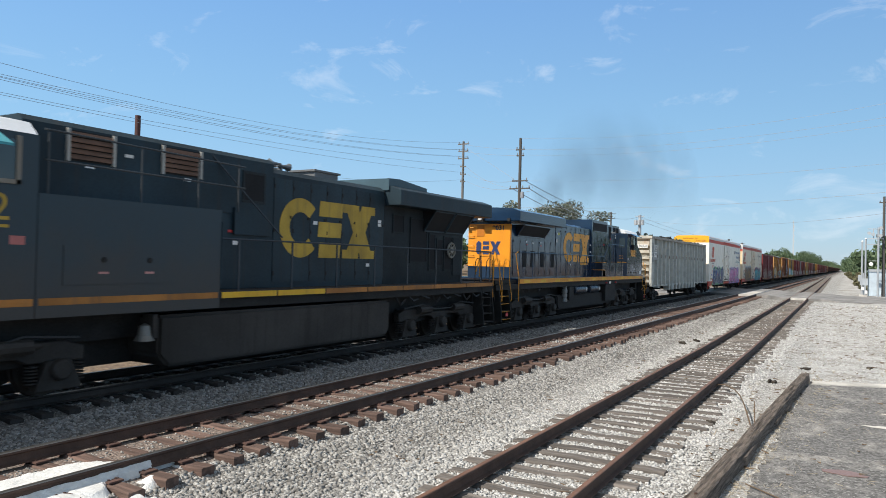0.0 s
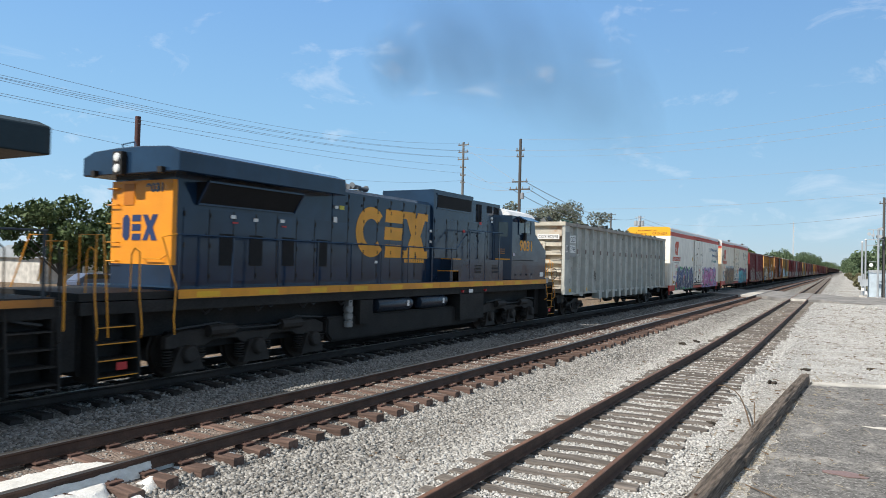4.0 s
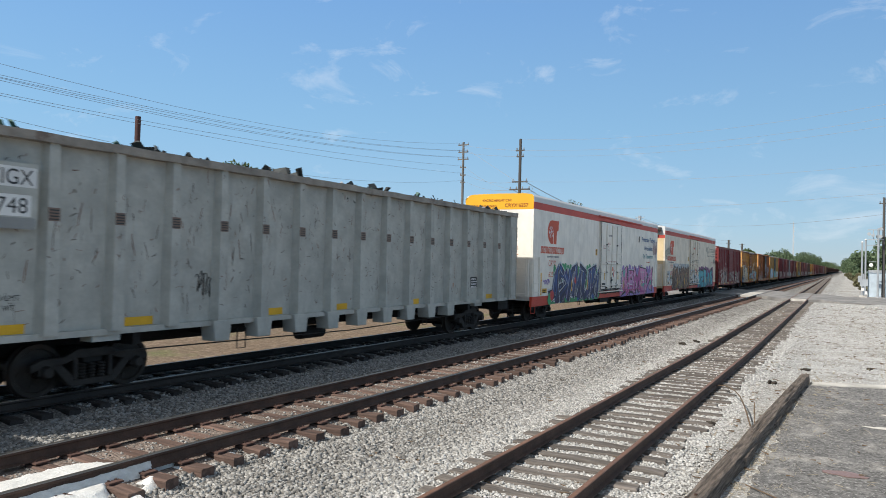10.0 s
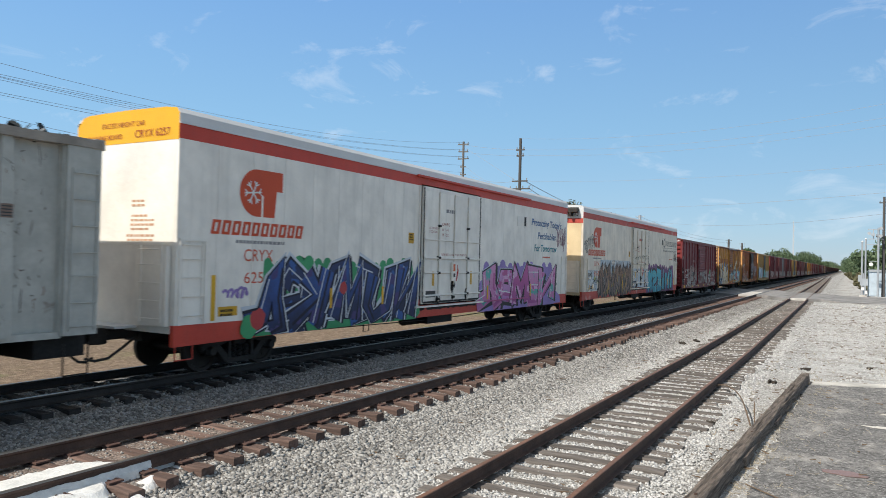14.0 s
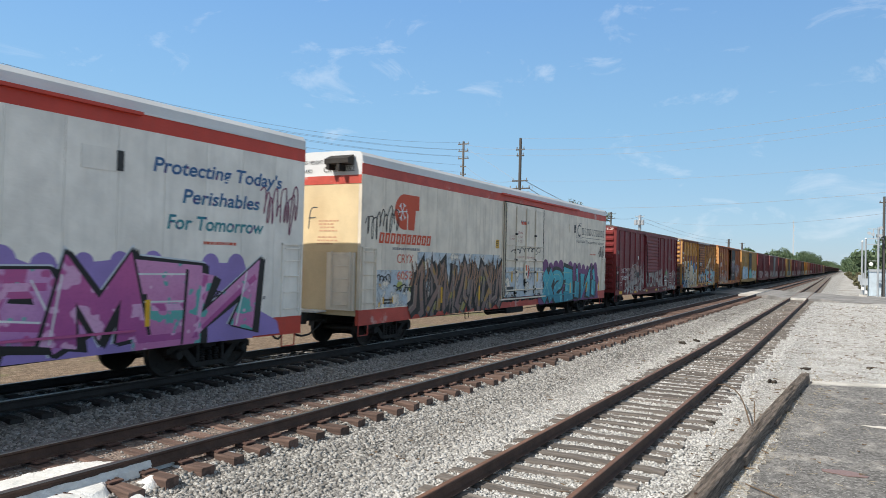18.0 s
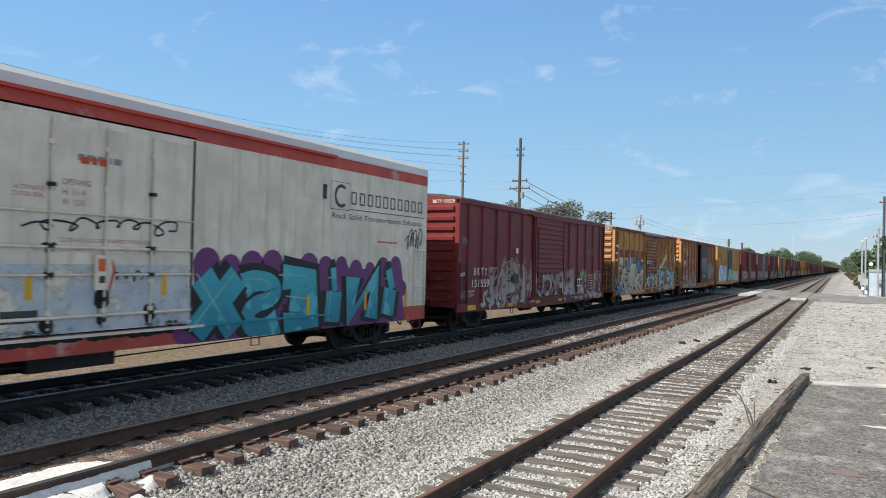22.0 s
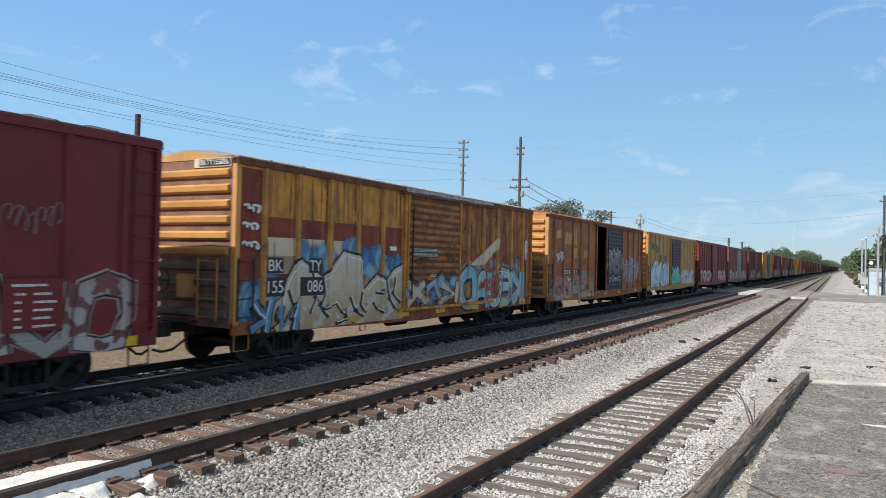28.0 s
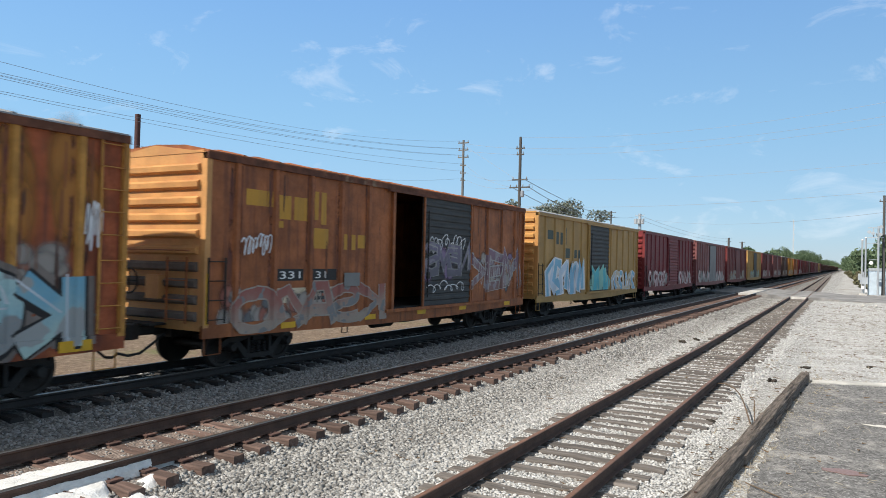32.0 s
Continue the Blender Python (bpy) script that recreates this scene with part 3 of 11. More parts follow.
M_BLACK = surface("black_underframe", (0.016, 0.0145, 0.013), 0.75, var=0.5, size=0.6, grain=25, bump=0.25)
M_STEEL = surface("dusty_steel", (0.036, 0.031, 0.027), 0.7, 0.2, var=0.4, size=0.5, grain=25, bump=0.25)
M_WHEEL = surface("wheel_steel", (0.042, 0.034, 0.028), 0.6, 0.4, var=0.4, size=0.4, bump=0.15)
M_GRILLE = surface("dark_screen", (0.008, 0.008, 0.009), 0.8, var=0.3, size=0.4, grain=60, bump=0.3)
M_LOUVRE = surface("rusty_louvre", (0.16, 0.085, 0.055), 0.7, var=0.3, size=0.5)
M_GLASS = glass("cab_glass")
M_RUBBER = surface("black_hose", (0.02, 0.02, 0.02), 0.6, var=0.2, bump=0.05)
M_YELLOW = paint("safety_yellow", (0.75, 0.42, 0.02), streak=0.2)
M_STRIPE = paint("grimy_orange_stripe", (0.42, 0.17, 0.035), streak=0.5, rough=0.65, var=0.35, rust=0.1)
M_GOLD = paint("golden_stripe", (0.74, 0.31, 0.022), streak=0.12, rough=0.5)
M_WHITE = paint("white_lettering", (0.78, 0.77, 0.74), var=0.1)
M_RED = paint("warning_red", (0.55, 0.04, 0.04), var=0.1)
M_LAMP = glass("headlight_glass", (0.75, 0.75, 0.72))
M_BLUE1 = surface("grimy_dark_blue_paint", (0.019, 0.037, 0.049), 0.5, var=0.4, size=2.0, grain=22, bump=0.08, streak=0.5, streak_col=(0.030, 0.028, 0.025), spec=0.25)
M_SOOT = surface("sooty_rear_paint", (0.025, 0.031, 0.034), 0.65, var=0.4, size=1.5, grain=22, bump=0.08, streak=0.4, streak_col=(0.020, 0.017, 0.015), spec=0.16)
M_BLUE1_LOW = surface("sooty_lower_paint", (0.058, 0.052, 0.047), 0.7, var=0.35, size=2.0, grain=22, bump=0.08, streak=0.5, streak_col=(0.024, 0.020, 0.016), spec=0.12)
M_BLUE2 = surface("dark_blue_gloss_paint", (0.013, 0.032, 0.066), 0.14, var=0.3, size=1.2, grain=2.5, bump=0.12, depth=0.02, streak=0.35, streak_col=(0.018, 0.026, 0.040), spec=0.33)
_coat = M_BLUE2.node_tree.nodes["Principled BSDF"].inputs
_coat["Coat Weight"].default_value, _coat["Coat Roughness"].default_value, _coat["Coat IOR"].default_value = 0.12, 0.07, 1.5
M_BLUE2_TOP = surface("bright_blue_paint", (0.03, 0.09, 0.17), 0.4, var=0.2, size=1.5, bump=0.03)
M_ORANGE = surface("orange_end_paint", (0.82, 0.30, 0.015), 0.42, var=0.12, size=1.0, bump=0.03, streak=0.15, streak_col=(0.35, 0.14, 0.03))
M_ROOFWHITE = surface("white_cab_roof", (0.75, 0.76, 0.77), 0.5, var=0.1)
M_LOGO1 = paint("faded_yellow_emblem", (0.52, 0.335, 0.045), streak=0.35, rough=0.65, var=0.3)
M_LOGO2 = paint("orange_yellow_emblem", (0.80, 0.35, 0.025), streak=0.12, rough=0.45)
M_GON = surface("scuffed_grey_green_paint", (0.475, 0.475, 0.43), 0.65, var=0.18, size=0.5, grain=12, bump=0.12, streak=0.22, streak_col=(0.36, 0.345, 0.305), rust=0.06, rust_col=(0.17, 0.11, 0.08))
M_GON_END = surface("rust_stained_cream_paint", (0.58, 0.53, 0.43), 0.75, var=0.22, size=0.5, grain=12, bump=0.2, streak=0.75, streak_col=(0.42, 0.20, 0.09), rust=0.26, rust_col=(0.36, 0.18, 0.09))
M_REEFER = surface("white_reefer_paint", (0.88, 0.83, 0.74), 0.42, var=0.13, size=0.9, grain=2.2, bump=0.35, depth=0.05, streak=0.32, streak_col=(0.56, 0.53, 0.47))
M_REEFER2 = surface("aged_white_reefer_paint", (0.80, 0.71, 0.58), 0.45, var=0.16, size=0.8, grain=2.0, bump=0.4, depth=0.05, streak=0.5, streak_col=(0.46, 0.39, 0.30), rust=0.06, rust_col=(0.45, 0.27, 0.15))
M_REEFER_ROOF = surface("white_reefer_roof", (0.70, 0.70, 0.69), 0.5, var=0.12, size=2.5, bump=0.04)
M_REEFER_END2 = surface("yellowed_end_paint", (0.70, 0.55, 0.33), 0.55, var=0.15, size=1.2, streak=0.35, streak_col=(0.48, 0.32, 0.16))
M_BAND = surface("red_band_paint", (0.58, 0.062, 0.036), 0.5, var=0.12, size=1.0, streak=0.15, streak_col=(0.30, 0.08, 0.06))
M_BAND2 = surface("faded_red_band_paint", (0.53, 0.08, 0.055), 0.55, var=0.2, size=0.6, rust=0.45, rust_col=(0.56, 0.36, 0.32))
M_EMBLEM = paint("orange_red_emblem", (0.60, 0.075, 0.02), var=0.08)
M_ENDYELLOW = paint("yellow_end_top", (0.82, 0.42, 0.02), var=0.08)
M_B1 = surface("dark_red_boxcar_paint", (0.165, 0.016, 0.020), 0.55, var=0.25, size=1.6, grain=20, bump=0.06, streak=0.3, streak_col=(0.085, 0.018, 0.016))
M_B1_END = surface("red_end_paint", (0.20, 0.026, 0.026), 0.55, var=0.2, size=1.0, streak=0.25, streak_col=(0.18, 0.04, 0.03))
M_B2 = surface("rusty_yellow_boxcar_paint", (0.60, 0.265, 0.030), 0.6, var=0.40, size=0.5, grain=14, bump=0.12, streak=0.95, streak_col=(0.14, 0.050, 0.022), rust=0.50, rust_col=(0.22, 0.070, 0.022))
M_B2_RUST = surface("rust_brown_boxcar_paint", (0.34, 0.085, 0.030), 0.7, var=0.5, size=0.5, grain=14, bump=0.15, streak=0.9, streak_col=(0.085, 0.026, 0.02), rust=0.40, rust_col=(0.44, 0.19, 0.035))
M_B2_RIB = surface("golden_rib_paint", (0.52, 0.25, 0.05), 0.65, var=0.35, size=0.4, grain=14, bump=0.12, streak=0.6, streak_col=(0.25, 0.08, 0.03), rust=0.3, rust_col=(0.20, 0.06, 0.03))
M_B2_BAND = surface("dark_red_band_paint", (0.215, 0.040, 0.022), 0.7, var=0.4, size=0.6, grain=14, bump=0.12, streak=0.5, streak_col=(0.36, 0.12, 0.03))
M_B2_DOOR = surface("rust_run_door_paint", (0.36, 0.135, 0.032), 0.65, var=0.45, size=0.8, grain=14, bump=0.15, streak=0.85, streak_col=(0.07, 0.032, 0.02), rust=0.4, rust_col=(0.12, 0.05, 0.024))
# grime, with the shadow of the car ahead put into the colour
M_GRIME_SHADE = surface("grimy_shaded_end_paint", (0.15, 0.125, 0.105), 0.75, var=0.4, size=0.5, streak=0.5, streak_col=(0.07, 0.05, 0.04))
M_B2_END_BACK = surface("rust_stained_end_sheet", (0.24, 0.125, 0.09), 0.75, var=0.35, size=0.5, streak=0.5, streak_col=(0.11, 0.06, 0.05))
M_B2_END = surface("yellow_ribbed_end_paint", (0.56, 0.29, 0.09), 0.6, var=0.2, size=0.8, streak=0.45, streak_col=(0.40, 0.16, 0.05), rust=0.15, rust_col=(0.30, 0.11, 0.04))
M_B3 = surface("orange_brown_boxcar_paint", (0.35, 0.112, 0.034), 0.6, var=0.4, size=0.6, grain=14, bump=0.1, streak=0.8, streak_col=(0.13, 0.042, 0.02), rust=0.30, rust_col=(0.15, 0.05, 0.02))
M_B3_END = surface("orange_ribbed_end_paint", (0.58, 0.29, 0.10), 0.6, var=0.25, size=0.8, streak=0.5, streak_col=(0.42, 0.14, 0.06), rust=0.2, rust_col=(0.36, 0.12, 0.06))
M_B4 = surface("tan_yellow_boxcar_paint", (0.42, 0.250, 0.080), 0.6, var=0.2, size=1.2, streak=0.35, streak_col=(0.28, 0.15, 0.05), rust=0.1)
M_DOORDARK = surface("dark_grey_door_paint", (0.050, 0.052, 0.052), 0.65, var=0.25, size=0.8, streak=0.3, streak_col=(0.08, 0.07, 0.06))
M_ROOFGREY = surface("galvanised_roof", (0.36, 0.36, 0.36), 0.55, 0.3, var=0.2, size=1.0, rust=0.15, rust_col=(0.16, 0.09, 0.06))
M_CHORD = surface("rust_scaled_chord", (0.16, 0.060, 0.032), 0.8, var=0.5, size=0.3, bump=0.3, rust=0.45, rust_col=(0.30, 0.22, 0.14), streak=0.5, streak_col=(0.06, 0.03, 0.02))
M_ROOFDARK = surface("dark_roof_edge", (0.10, 0.085, 0.08), 0.7, var=0.3, size=0.6, rust=0.3, rust_col=(0.17, 0.07, 0.04))


# ---- lettering and painted marks on the cars' sides ----
def lettering(text, parent, x, y, z, height, mat, width=None, name="lettering", label="", end=False, slant=0.0, bold=0.0):
    """Painted words: on a side (reading towards +y) or, with end, on an end that faces -y (reading towards +x)."""
    cu = bpy.data.curves.new(name, "FONT")
    cu.body, cu.size, cu.shear, cu.offset = text, 1.0, slant, bold
    tmp = bpy.data.objects.new("tmp", cu)
    me = bpy.data.meshes.new_from_object(tmp)
    bpy.data.objects.remove(tmp)
    co = np.empty(len(me.vertices) * 3)
    me.vertices.foreach_get("co", co)
    co = co.reshape(-1, 3)
    lo, hi = co.min(0), co.max(0)
    s = height / 0.69
    sx = s if width is None else width / max(1e-6, hi[0] - lo[0])
    a, b = (co[:, 0] - lo[0]) * sx, co[:, 1] * s
    out = np.stack([a + x, np.full_like(a, y), b + z], 1) if end else np.stack([np.full_like(a, x), a + y, b + z], 1)
    me.vertices.foreach_set("co", out.ravel())
    me.materials.clear()
    me.materials.append(mat)
    me.update()
    return part(name, me, None, parent, label)


def strokes(bm, lines, width, x, mat_index, taper=False):
    """Flat painted strokes on a side, each a hair above the one before."""
    for k, ln in enumerate(lines):
        xx = x + 0.00035 * k
        n = len(ln)
        L, R = [], []
        for i, (a, b) in enumerate(ln):
            p, q = ln[max(0, i - 1)], ln[min(n - 1, i + 1)]
            dy, dz = q[0] - p[0], q[1] - p[1]
            d = math.hypot(dy, dz) or 1.0
            w = width * (0.5 if taper and i in (0, n - 1) else 1.0) / 2
            L.append(bm.verts.new((xx, a - dz / d * w, b + dy / d * w)))
            R.append(bm.verts.new((xx, a + dz / d * w, b - dy / d * w)))
        for i in range(n - 1):
            f = bm.faces.new((R[i], R[i + 1], L[i + 1], L[i]))
            f.material_index = mat_index


def blob(bm, x, y, z, ry, rz, mat_index, rnd, seg=14):
    vs = [bm.verts.new((x, y + ry * (1 + rnd.uniform(-0.16, 0.16)) * math.cos(2 * math.pi * k / seg), z + rz * (1 + rnd.uniform(-0.16, 0.16)) * math.sin(2 * math.pi * k / seg))) for k in range(seg)]
    bm.faces.new(vs).material_index = mat_index


def smooth_line(pts):
    """Rounds a polyline (Chaikin)."""
    for _ in range(2):
        out = [pts[0]]
        for p, q in zip(pts, pts[1:]):
            out.append((0.75 * p[0] + 0.25 * q[0], 0.75 * p[1] + 0.25 * q[1]))
            out.append((0.25 * p[0] + 0.75 * q[0], 0.25 * p[1] + 0.75 * q[1]))
        out.append(pts[-1])
        pts = out
    return pts


# strokes of the bold forms that the sprayed pieces are made of, in a unit square
FORMS = {
    "arch": (((0.0, 0.0), (0.30, 1.0), (0.68, 1.0), (1.0, 0.0)), ((0.16, 0.36), (0.86, 0.40))),
    "zig": (((0.0, 0.0), (0.16, 1.0), (0.50, 0.32), (0.84, 1.0), (1.0, 0.0)),),
    "hook": (((1.0, 0.98), (0.12, 0.92), (0.05, 0.08), (1.0, 0.0)), ((0.08, 0.50), (0.80, 0.54))),
    "ess": (((1.0, 0.84), (0.72, 1.0), (0.10, 0.92), (0.12, 0.60), (0.86, 0.46), (0.92, 0.10), (0.40, 0.0), (0.0, 0.10)),),
    "fork": (((0.08, 0.0), (0.10, 1.0)), ((0.98, 1.0), (0.22, 0.46), (1.0, 0.0))),
    "cross": (((0.0, 0.0), (0.92, 1.0)), ((0.06, 1.0), (1.0, 0.0))),
    "stem": (((0.48, 0.0), (0.52, 0.66)), ((0.42, 0.90), (0.62, 0.94))),
    "bolt": (((0.02, 0.0), (0.08, 1.0), (0.90, 0.04), (0.98, 1.0)),),
    "ring": (((0.50, 1.0), (0.10, 0.88), (0.0, 0.5), (0.12, 0.10), (0.52, 0.0), (0.90, 0.12), (1.0, 0.5), (0.88, 0.90), (0.50, 1.0)),),
    "cup": (((0.0, 1.0), (0.06, 0.22), (0.48, 0.0), (0.90, 0.20), (1.0, 1.0)),),
    "flag": (((0.06, 0.0), (0.06, 1.0), (0.86, 0.92), (0.86, 0.56), (0.12, 0.46)), ((0.40, 0.50), (1.0, 0.0))),
    "wave": (((-0.1, 0.10), (0.30, 0.26), (0.24, 0.80), (0.52, 1.06), (0.62, 0.60), (0.98, 0.16), (0.70, -0.02)),),
}


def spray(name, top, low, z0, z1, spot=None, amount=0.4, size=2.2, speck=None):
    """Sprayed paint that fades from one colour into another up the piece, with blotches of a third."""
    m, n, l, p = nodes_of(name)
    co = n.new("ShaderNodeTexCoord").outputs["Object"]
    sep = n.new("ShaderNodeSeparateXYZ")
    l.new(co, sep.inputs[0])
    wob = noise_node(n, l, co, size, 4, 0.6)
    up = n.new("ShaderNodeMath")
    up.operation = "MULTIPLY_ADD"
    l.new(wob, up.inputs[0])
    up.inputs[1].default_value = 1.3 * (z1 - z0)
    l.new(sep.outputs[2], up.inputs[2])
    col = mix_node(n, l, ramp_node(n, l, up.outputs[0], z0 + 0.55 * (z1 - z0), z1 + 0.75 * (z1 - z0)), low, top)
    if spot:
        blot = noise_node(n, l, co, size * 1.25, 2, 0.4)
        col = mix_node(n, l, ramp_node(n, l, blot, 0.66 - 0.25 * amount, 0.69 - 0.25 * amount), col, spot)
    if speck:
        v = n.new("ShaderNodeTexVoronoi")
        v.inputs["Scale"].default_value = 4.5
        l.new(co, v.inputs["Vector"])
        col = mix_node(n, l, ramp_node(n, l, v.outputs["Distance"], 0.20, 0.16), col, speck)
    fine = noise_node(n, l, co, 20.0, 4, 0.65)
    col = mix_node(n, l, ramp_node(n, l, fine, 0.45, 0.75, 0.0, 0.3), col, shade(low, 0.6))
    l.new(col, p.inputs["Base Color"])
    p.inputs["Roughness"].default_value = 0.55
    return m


def mist_material(name, col):
    """A thin cloud of sprayed paint that fades out at its rim."""
    m, n, l, p = nodes_of(name)
    co = n.new("ShaderNodeTexCoord").outputs["Object"]
    p.inputs["Base Color"].default_value = (*col, 1)
    p.inputs["Roughness"].default_value = 0.7
    r = n.new("ShaderNodeVectorMath")
    r.operation = "LENGTH"
    l.new(co, r.inputs[0])
    body = ramp_node(n, l, r.outputs["Value"], 0.35, 1.0, 0.95, 0.0)
    l.new(body, p.inputs["Alpha"])
    return m


def ragged_paint(name, a, b):
    """Rolled-on paint, thick in the middle and worn through in patches."""
    m, n, l, p = nodes_of(name)
    co = n.new("ShaderNodeTexCoord").outputs["Object"]
    col = mix_node(n, l, ramp_node(n, l, noise_node(n, l, co, 1.8, 5, 0.6), 0.35, 0.65), a, b)
    l.new(col, p.inputs["Base Color"])
    p.inputs["Roughness"].default_value = 0.6
    l.new(ramp_node(n, l, noise_node(n, l, co, 1.6, 7, 0.68), 0.36, 0.52, 0.0, 0.92), p.inputs["Alpha"])
    return m


_mist = {}


def mist(parent, y, z, ry, rz, mat, x):
    if "disc" not in _mist:
        bm = bmesh.new()
        bm.faces.new([bm.verts.new((0, math.cos(2 * math.pi * k / 24), math.sin(2 * math.pi * k / 24))) for k in range(24)])
        _mist["disc"] = mesh_of("spray_mist", bm, [])
        _mist["disc"].materials.append(None)
    o = part("spray_mist", _mist["disc"], None, parent)
    o.material_slots[0].link = "OBJECT"
    o.material_slots[0].material = mat
    o.location, o.scale = (x, y, z), (1, ry, rz)
    return o


def band(bm, ln, width, x, flare=0.0, index=0):
    """One flat stroke with mitred corners, broader towards its two ends by flare."""
    n = len(ln)
    L, R = [], []
    for i, (a, b) in enumerate(ln):
        u = (a - ln[i - 1][0], b - ln[i - 1][1]) if i else (ln[1][0] - a, ln[1][1] - b)
        v = (ln[i + 1][0] - a, ln[i + 1][1] - b) if i < n - 1 else u
        lu, lv = math.hypot(*u) or 1.0, math.hypot(*v) or 1.0
        nx, ny = -(u[1] / lu + v[1] / lv), u[0] / lu + v[0] / lv
        d = math.hypot(nx, ny) or 1.0
        k = min(1.7, 2.0 / d) * width / 2 * (1 + flare * abs(2 * i / (n - 1) - 1) ** 2)
        L.append(bm.verts.new((x, a + nx / d * k, b + ny / d * k)))
        R.append(bm.verts.new((x, a - nx / d * k, b - ny / d * k)))
    for i in range(n - 1):
        bm.faces.new((R[i], R[i + 1], L[i + 1], L[i])).material_index = index


def drape(bm, x, ribs, sill):
    """Lays flat paint over the posts of a side, and over the sill that stands proud below them."""
    cuts = [((0, r + d, 0), (0, 1, 0)) for r in ribs for d in (-0.088, -0.05, 0.05, 0.088)] + ([((0, 0, sill), (0, 0, 1)), ((0, 0, sill + 0.012), (0, 0, 1))] if sill else [])
    for co, no in cuts:
        bmesh.ops.bisect_plane(bm, geom=bm.verts[:] + bm.edges[:] + bm.faces[:], plane_co=co, plane_no=no)
    for v in bm.verts:
        on_rib = max([0.0] + [0.0605 * min(1.0, max(0.0, (0.088 - abs(v.co.y - r)) / 0.038)) for r in ribs])
        v.co.x += max(on_rib, 0.037 if sill and v.co.z <= sill + 0.001 else 0.0)


def piece(car, y0, y1, z0, z1, forms, fills, line, seed, x=1.606, width=0.30, rim=0.05, lean=0.08, over=1.18, flare=0.35, deep=None, drop=(0.09, -0.07), halo=None, halo_w=0.16,
          shine=None, facet=None, ribs=(), sill=0.0, cloud=None, puff=0.28, soft=(), tips=None, jitter=0.05, edge=None):
    """A sprayed piece: bold forms side by side, each with its rim, facets and bright edge, over a dark drop and a scalloped cloud."""
    rnd = random.Random(seed)
    h, n = z1 - z0, len(forms)
    w = (y1 - y0) / n
    top = thing_part("graffiti", car)

    def put(name, bm, mat):
        for v in bm.verts:
            v.co.z = max(z0, v.co.z)
        if ribs or sill:
            drape(bm, x, ribs, sill)
        part(name, bm, mat, top)
    if cloud:
        pts = [(y1 + 0.2, z0), (y0 - 0.15, z0)]
        along = [(y0 - 0.15, z0 + 0.2 * h), (y0 + 0.05, z0 + 0.55 * h)] + [(y0 + (y1 - y0) * (k + 0.5) / (2 * n), z1 + rnd.uniform(-0.10, 0.04)) for k in range(2 * n)] + [(y1 + 0.05, z0 + 0.6 * h)]
        for k, (a, b) in enumerate(along):
            r = puff * rnd.uniform(0.75, 1.25)
            way = math.pi if k < 2 else 0.0 if k == len(along) - 1 else math.pi / 2
            pts += [(a + r * math.cos(way + 1.4 - 2.8 * j / 6), b + r * math.sin(way + 1.4 - 2.8 * j / 6)) for j in range(7)]
        bm = bmesh.new()
        bm.faces.new([bm.verts.new((x, a, b)) for a, b in pts])
        put("graffiti_cloud", bm, cloud)
    letters = []
    for i, form in enumerate(forms):
        gw = w * over
        gy, dz, tilt, grow = y0 + i * w - 0.5 * (gw - w), rnd.uniform(-0.05, 0.05), lean + rnd.uniform(-0.10, 0.10), rnd.uniform(0.94, 1.05)
        flip = form in ("ess", "flag", "bolt", "hook", "fork") or rnd.random() < 0.4
        lines = []
        for ln in FORMS[form]:
            q = [((1 - a if flip else a) + rnd.uniform(-jitter, jitter), min(1.04, b * grow + dz + rnd.uniform(-jitter, jitter))) for a, b in ln]
            q = [(gy + 0.5 * width + a * (gw - width) + tilt * (b - 0.5) * h, z0 + 0.5 * width + b * (h - width)) for a, b in q]
            lines.append(smooth_line(q) if form in soft else q)
        letters.append(lines)
    for i, lines in enumerate(letters):
        if halo:
            bm = bmesh.new()
            for k, ln in enumerate(lines):
                band(bm, ln, width + 2 * halo_w, x + 0.0006 + 0.00005 * (k + 4 * i), flare)
            put("graffiti_halo", bm, halo)
        if deep:
            bm = bmesh.new()
            for k, ln in enumerate(lines):
                for j in (0.5, 1.0):
                    band(bm, [(a + drop[0] * j, b + drop[1] * j) for a, b in ln], width + 2.4 * rim, x + 0.0018 + 0.00005 * (k + 4 * i) + 0.00002 * j, flare)
            put("graffiti_drop", bm, deep)
    for i, lines in enumerate(letters):
        lift = x + 0.0030 + 0.0013 * (i if i % 2 else i + 2)
        if edge:
            bm = bmesh.new()
            for k, ln in enumerate(lines):
                band(bm, ln, width + 2 * rim + 0.06, lift - 0.0003 + 0.00005 * k, flare)
            put("graffiti_edge", bm, edge)
        bm = bmesh.new()
        for k, ln in enumerate(lines):
            band(bm, ln, width + 2 * rim, lift + 0.00005 * k, flare)
        put("graffiti_rim", bm, line)
        bm = bmesh.new()
        for k, ln in enumerate(lines):
            band(bm, ln, width, lift + 0.0004 + 0.00005 * k, flare)
        put("graffiti_shape", bm, fills[i % len(fills)])
        if facet:      # the lower flank of each stroke in another tone
            for k, ln in enumerate(lines):
                m = max(2, len(ln) // 2 + 1)
                bm = bmesh.new()
                band(bm, [(a + 0.24 * width, b - 0.12 * width) for a, b in ln[-m:]], 0.30 * width, lift + 0.0007 + 0.00005 * k)
                put("graffiti_facet", bm, facet)
        if shine:
            for k, ln in enumerate(lines[:2]):
                m = max(2, len(ln) // 2)
                bm = bmesh.new()
                band(bm, [(a - 0.36 * width, b + 0.14 * width) for a, b in ln[:m]], 0.035, lift + 0.0009 + 0.00005 * k)
                put("graffiti_highlight", bm, shine)
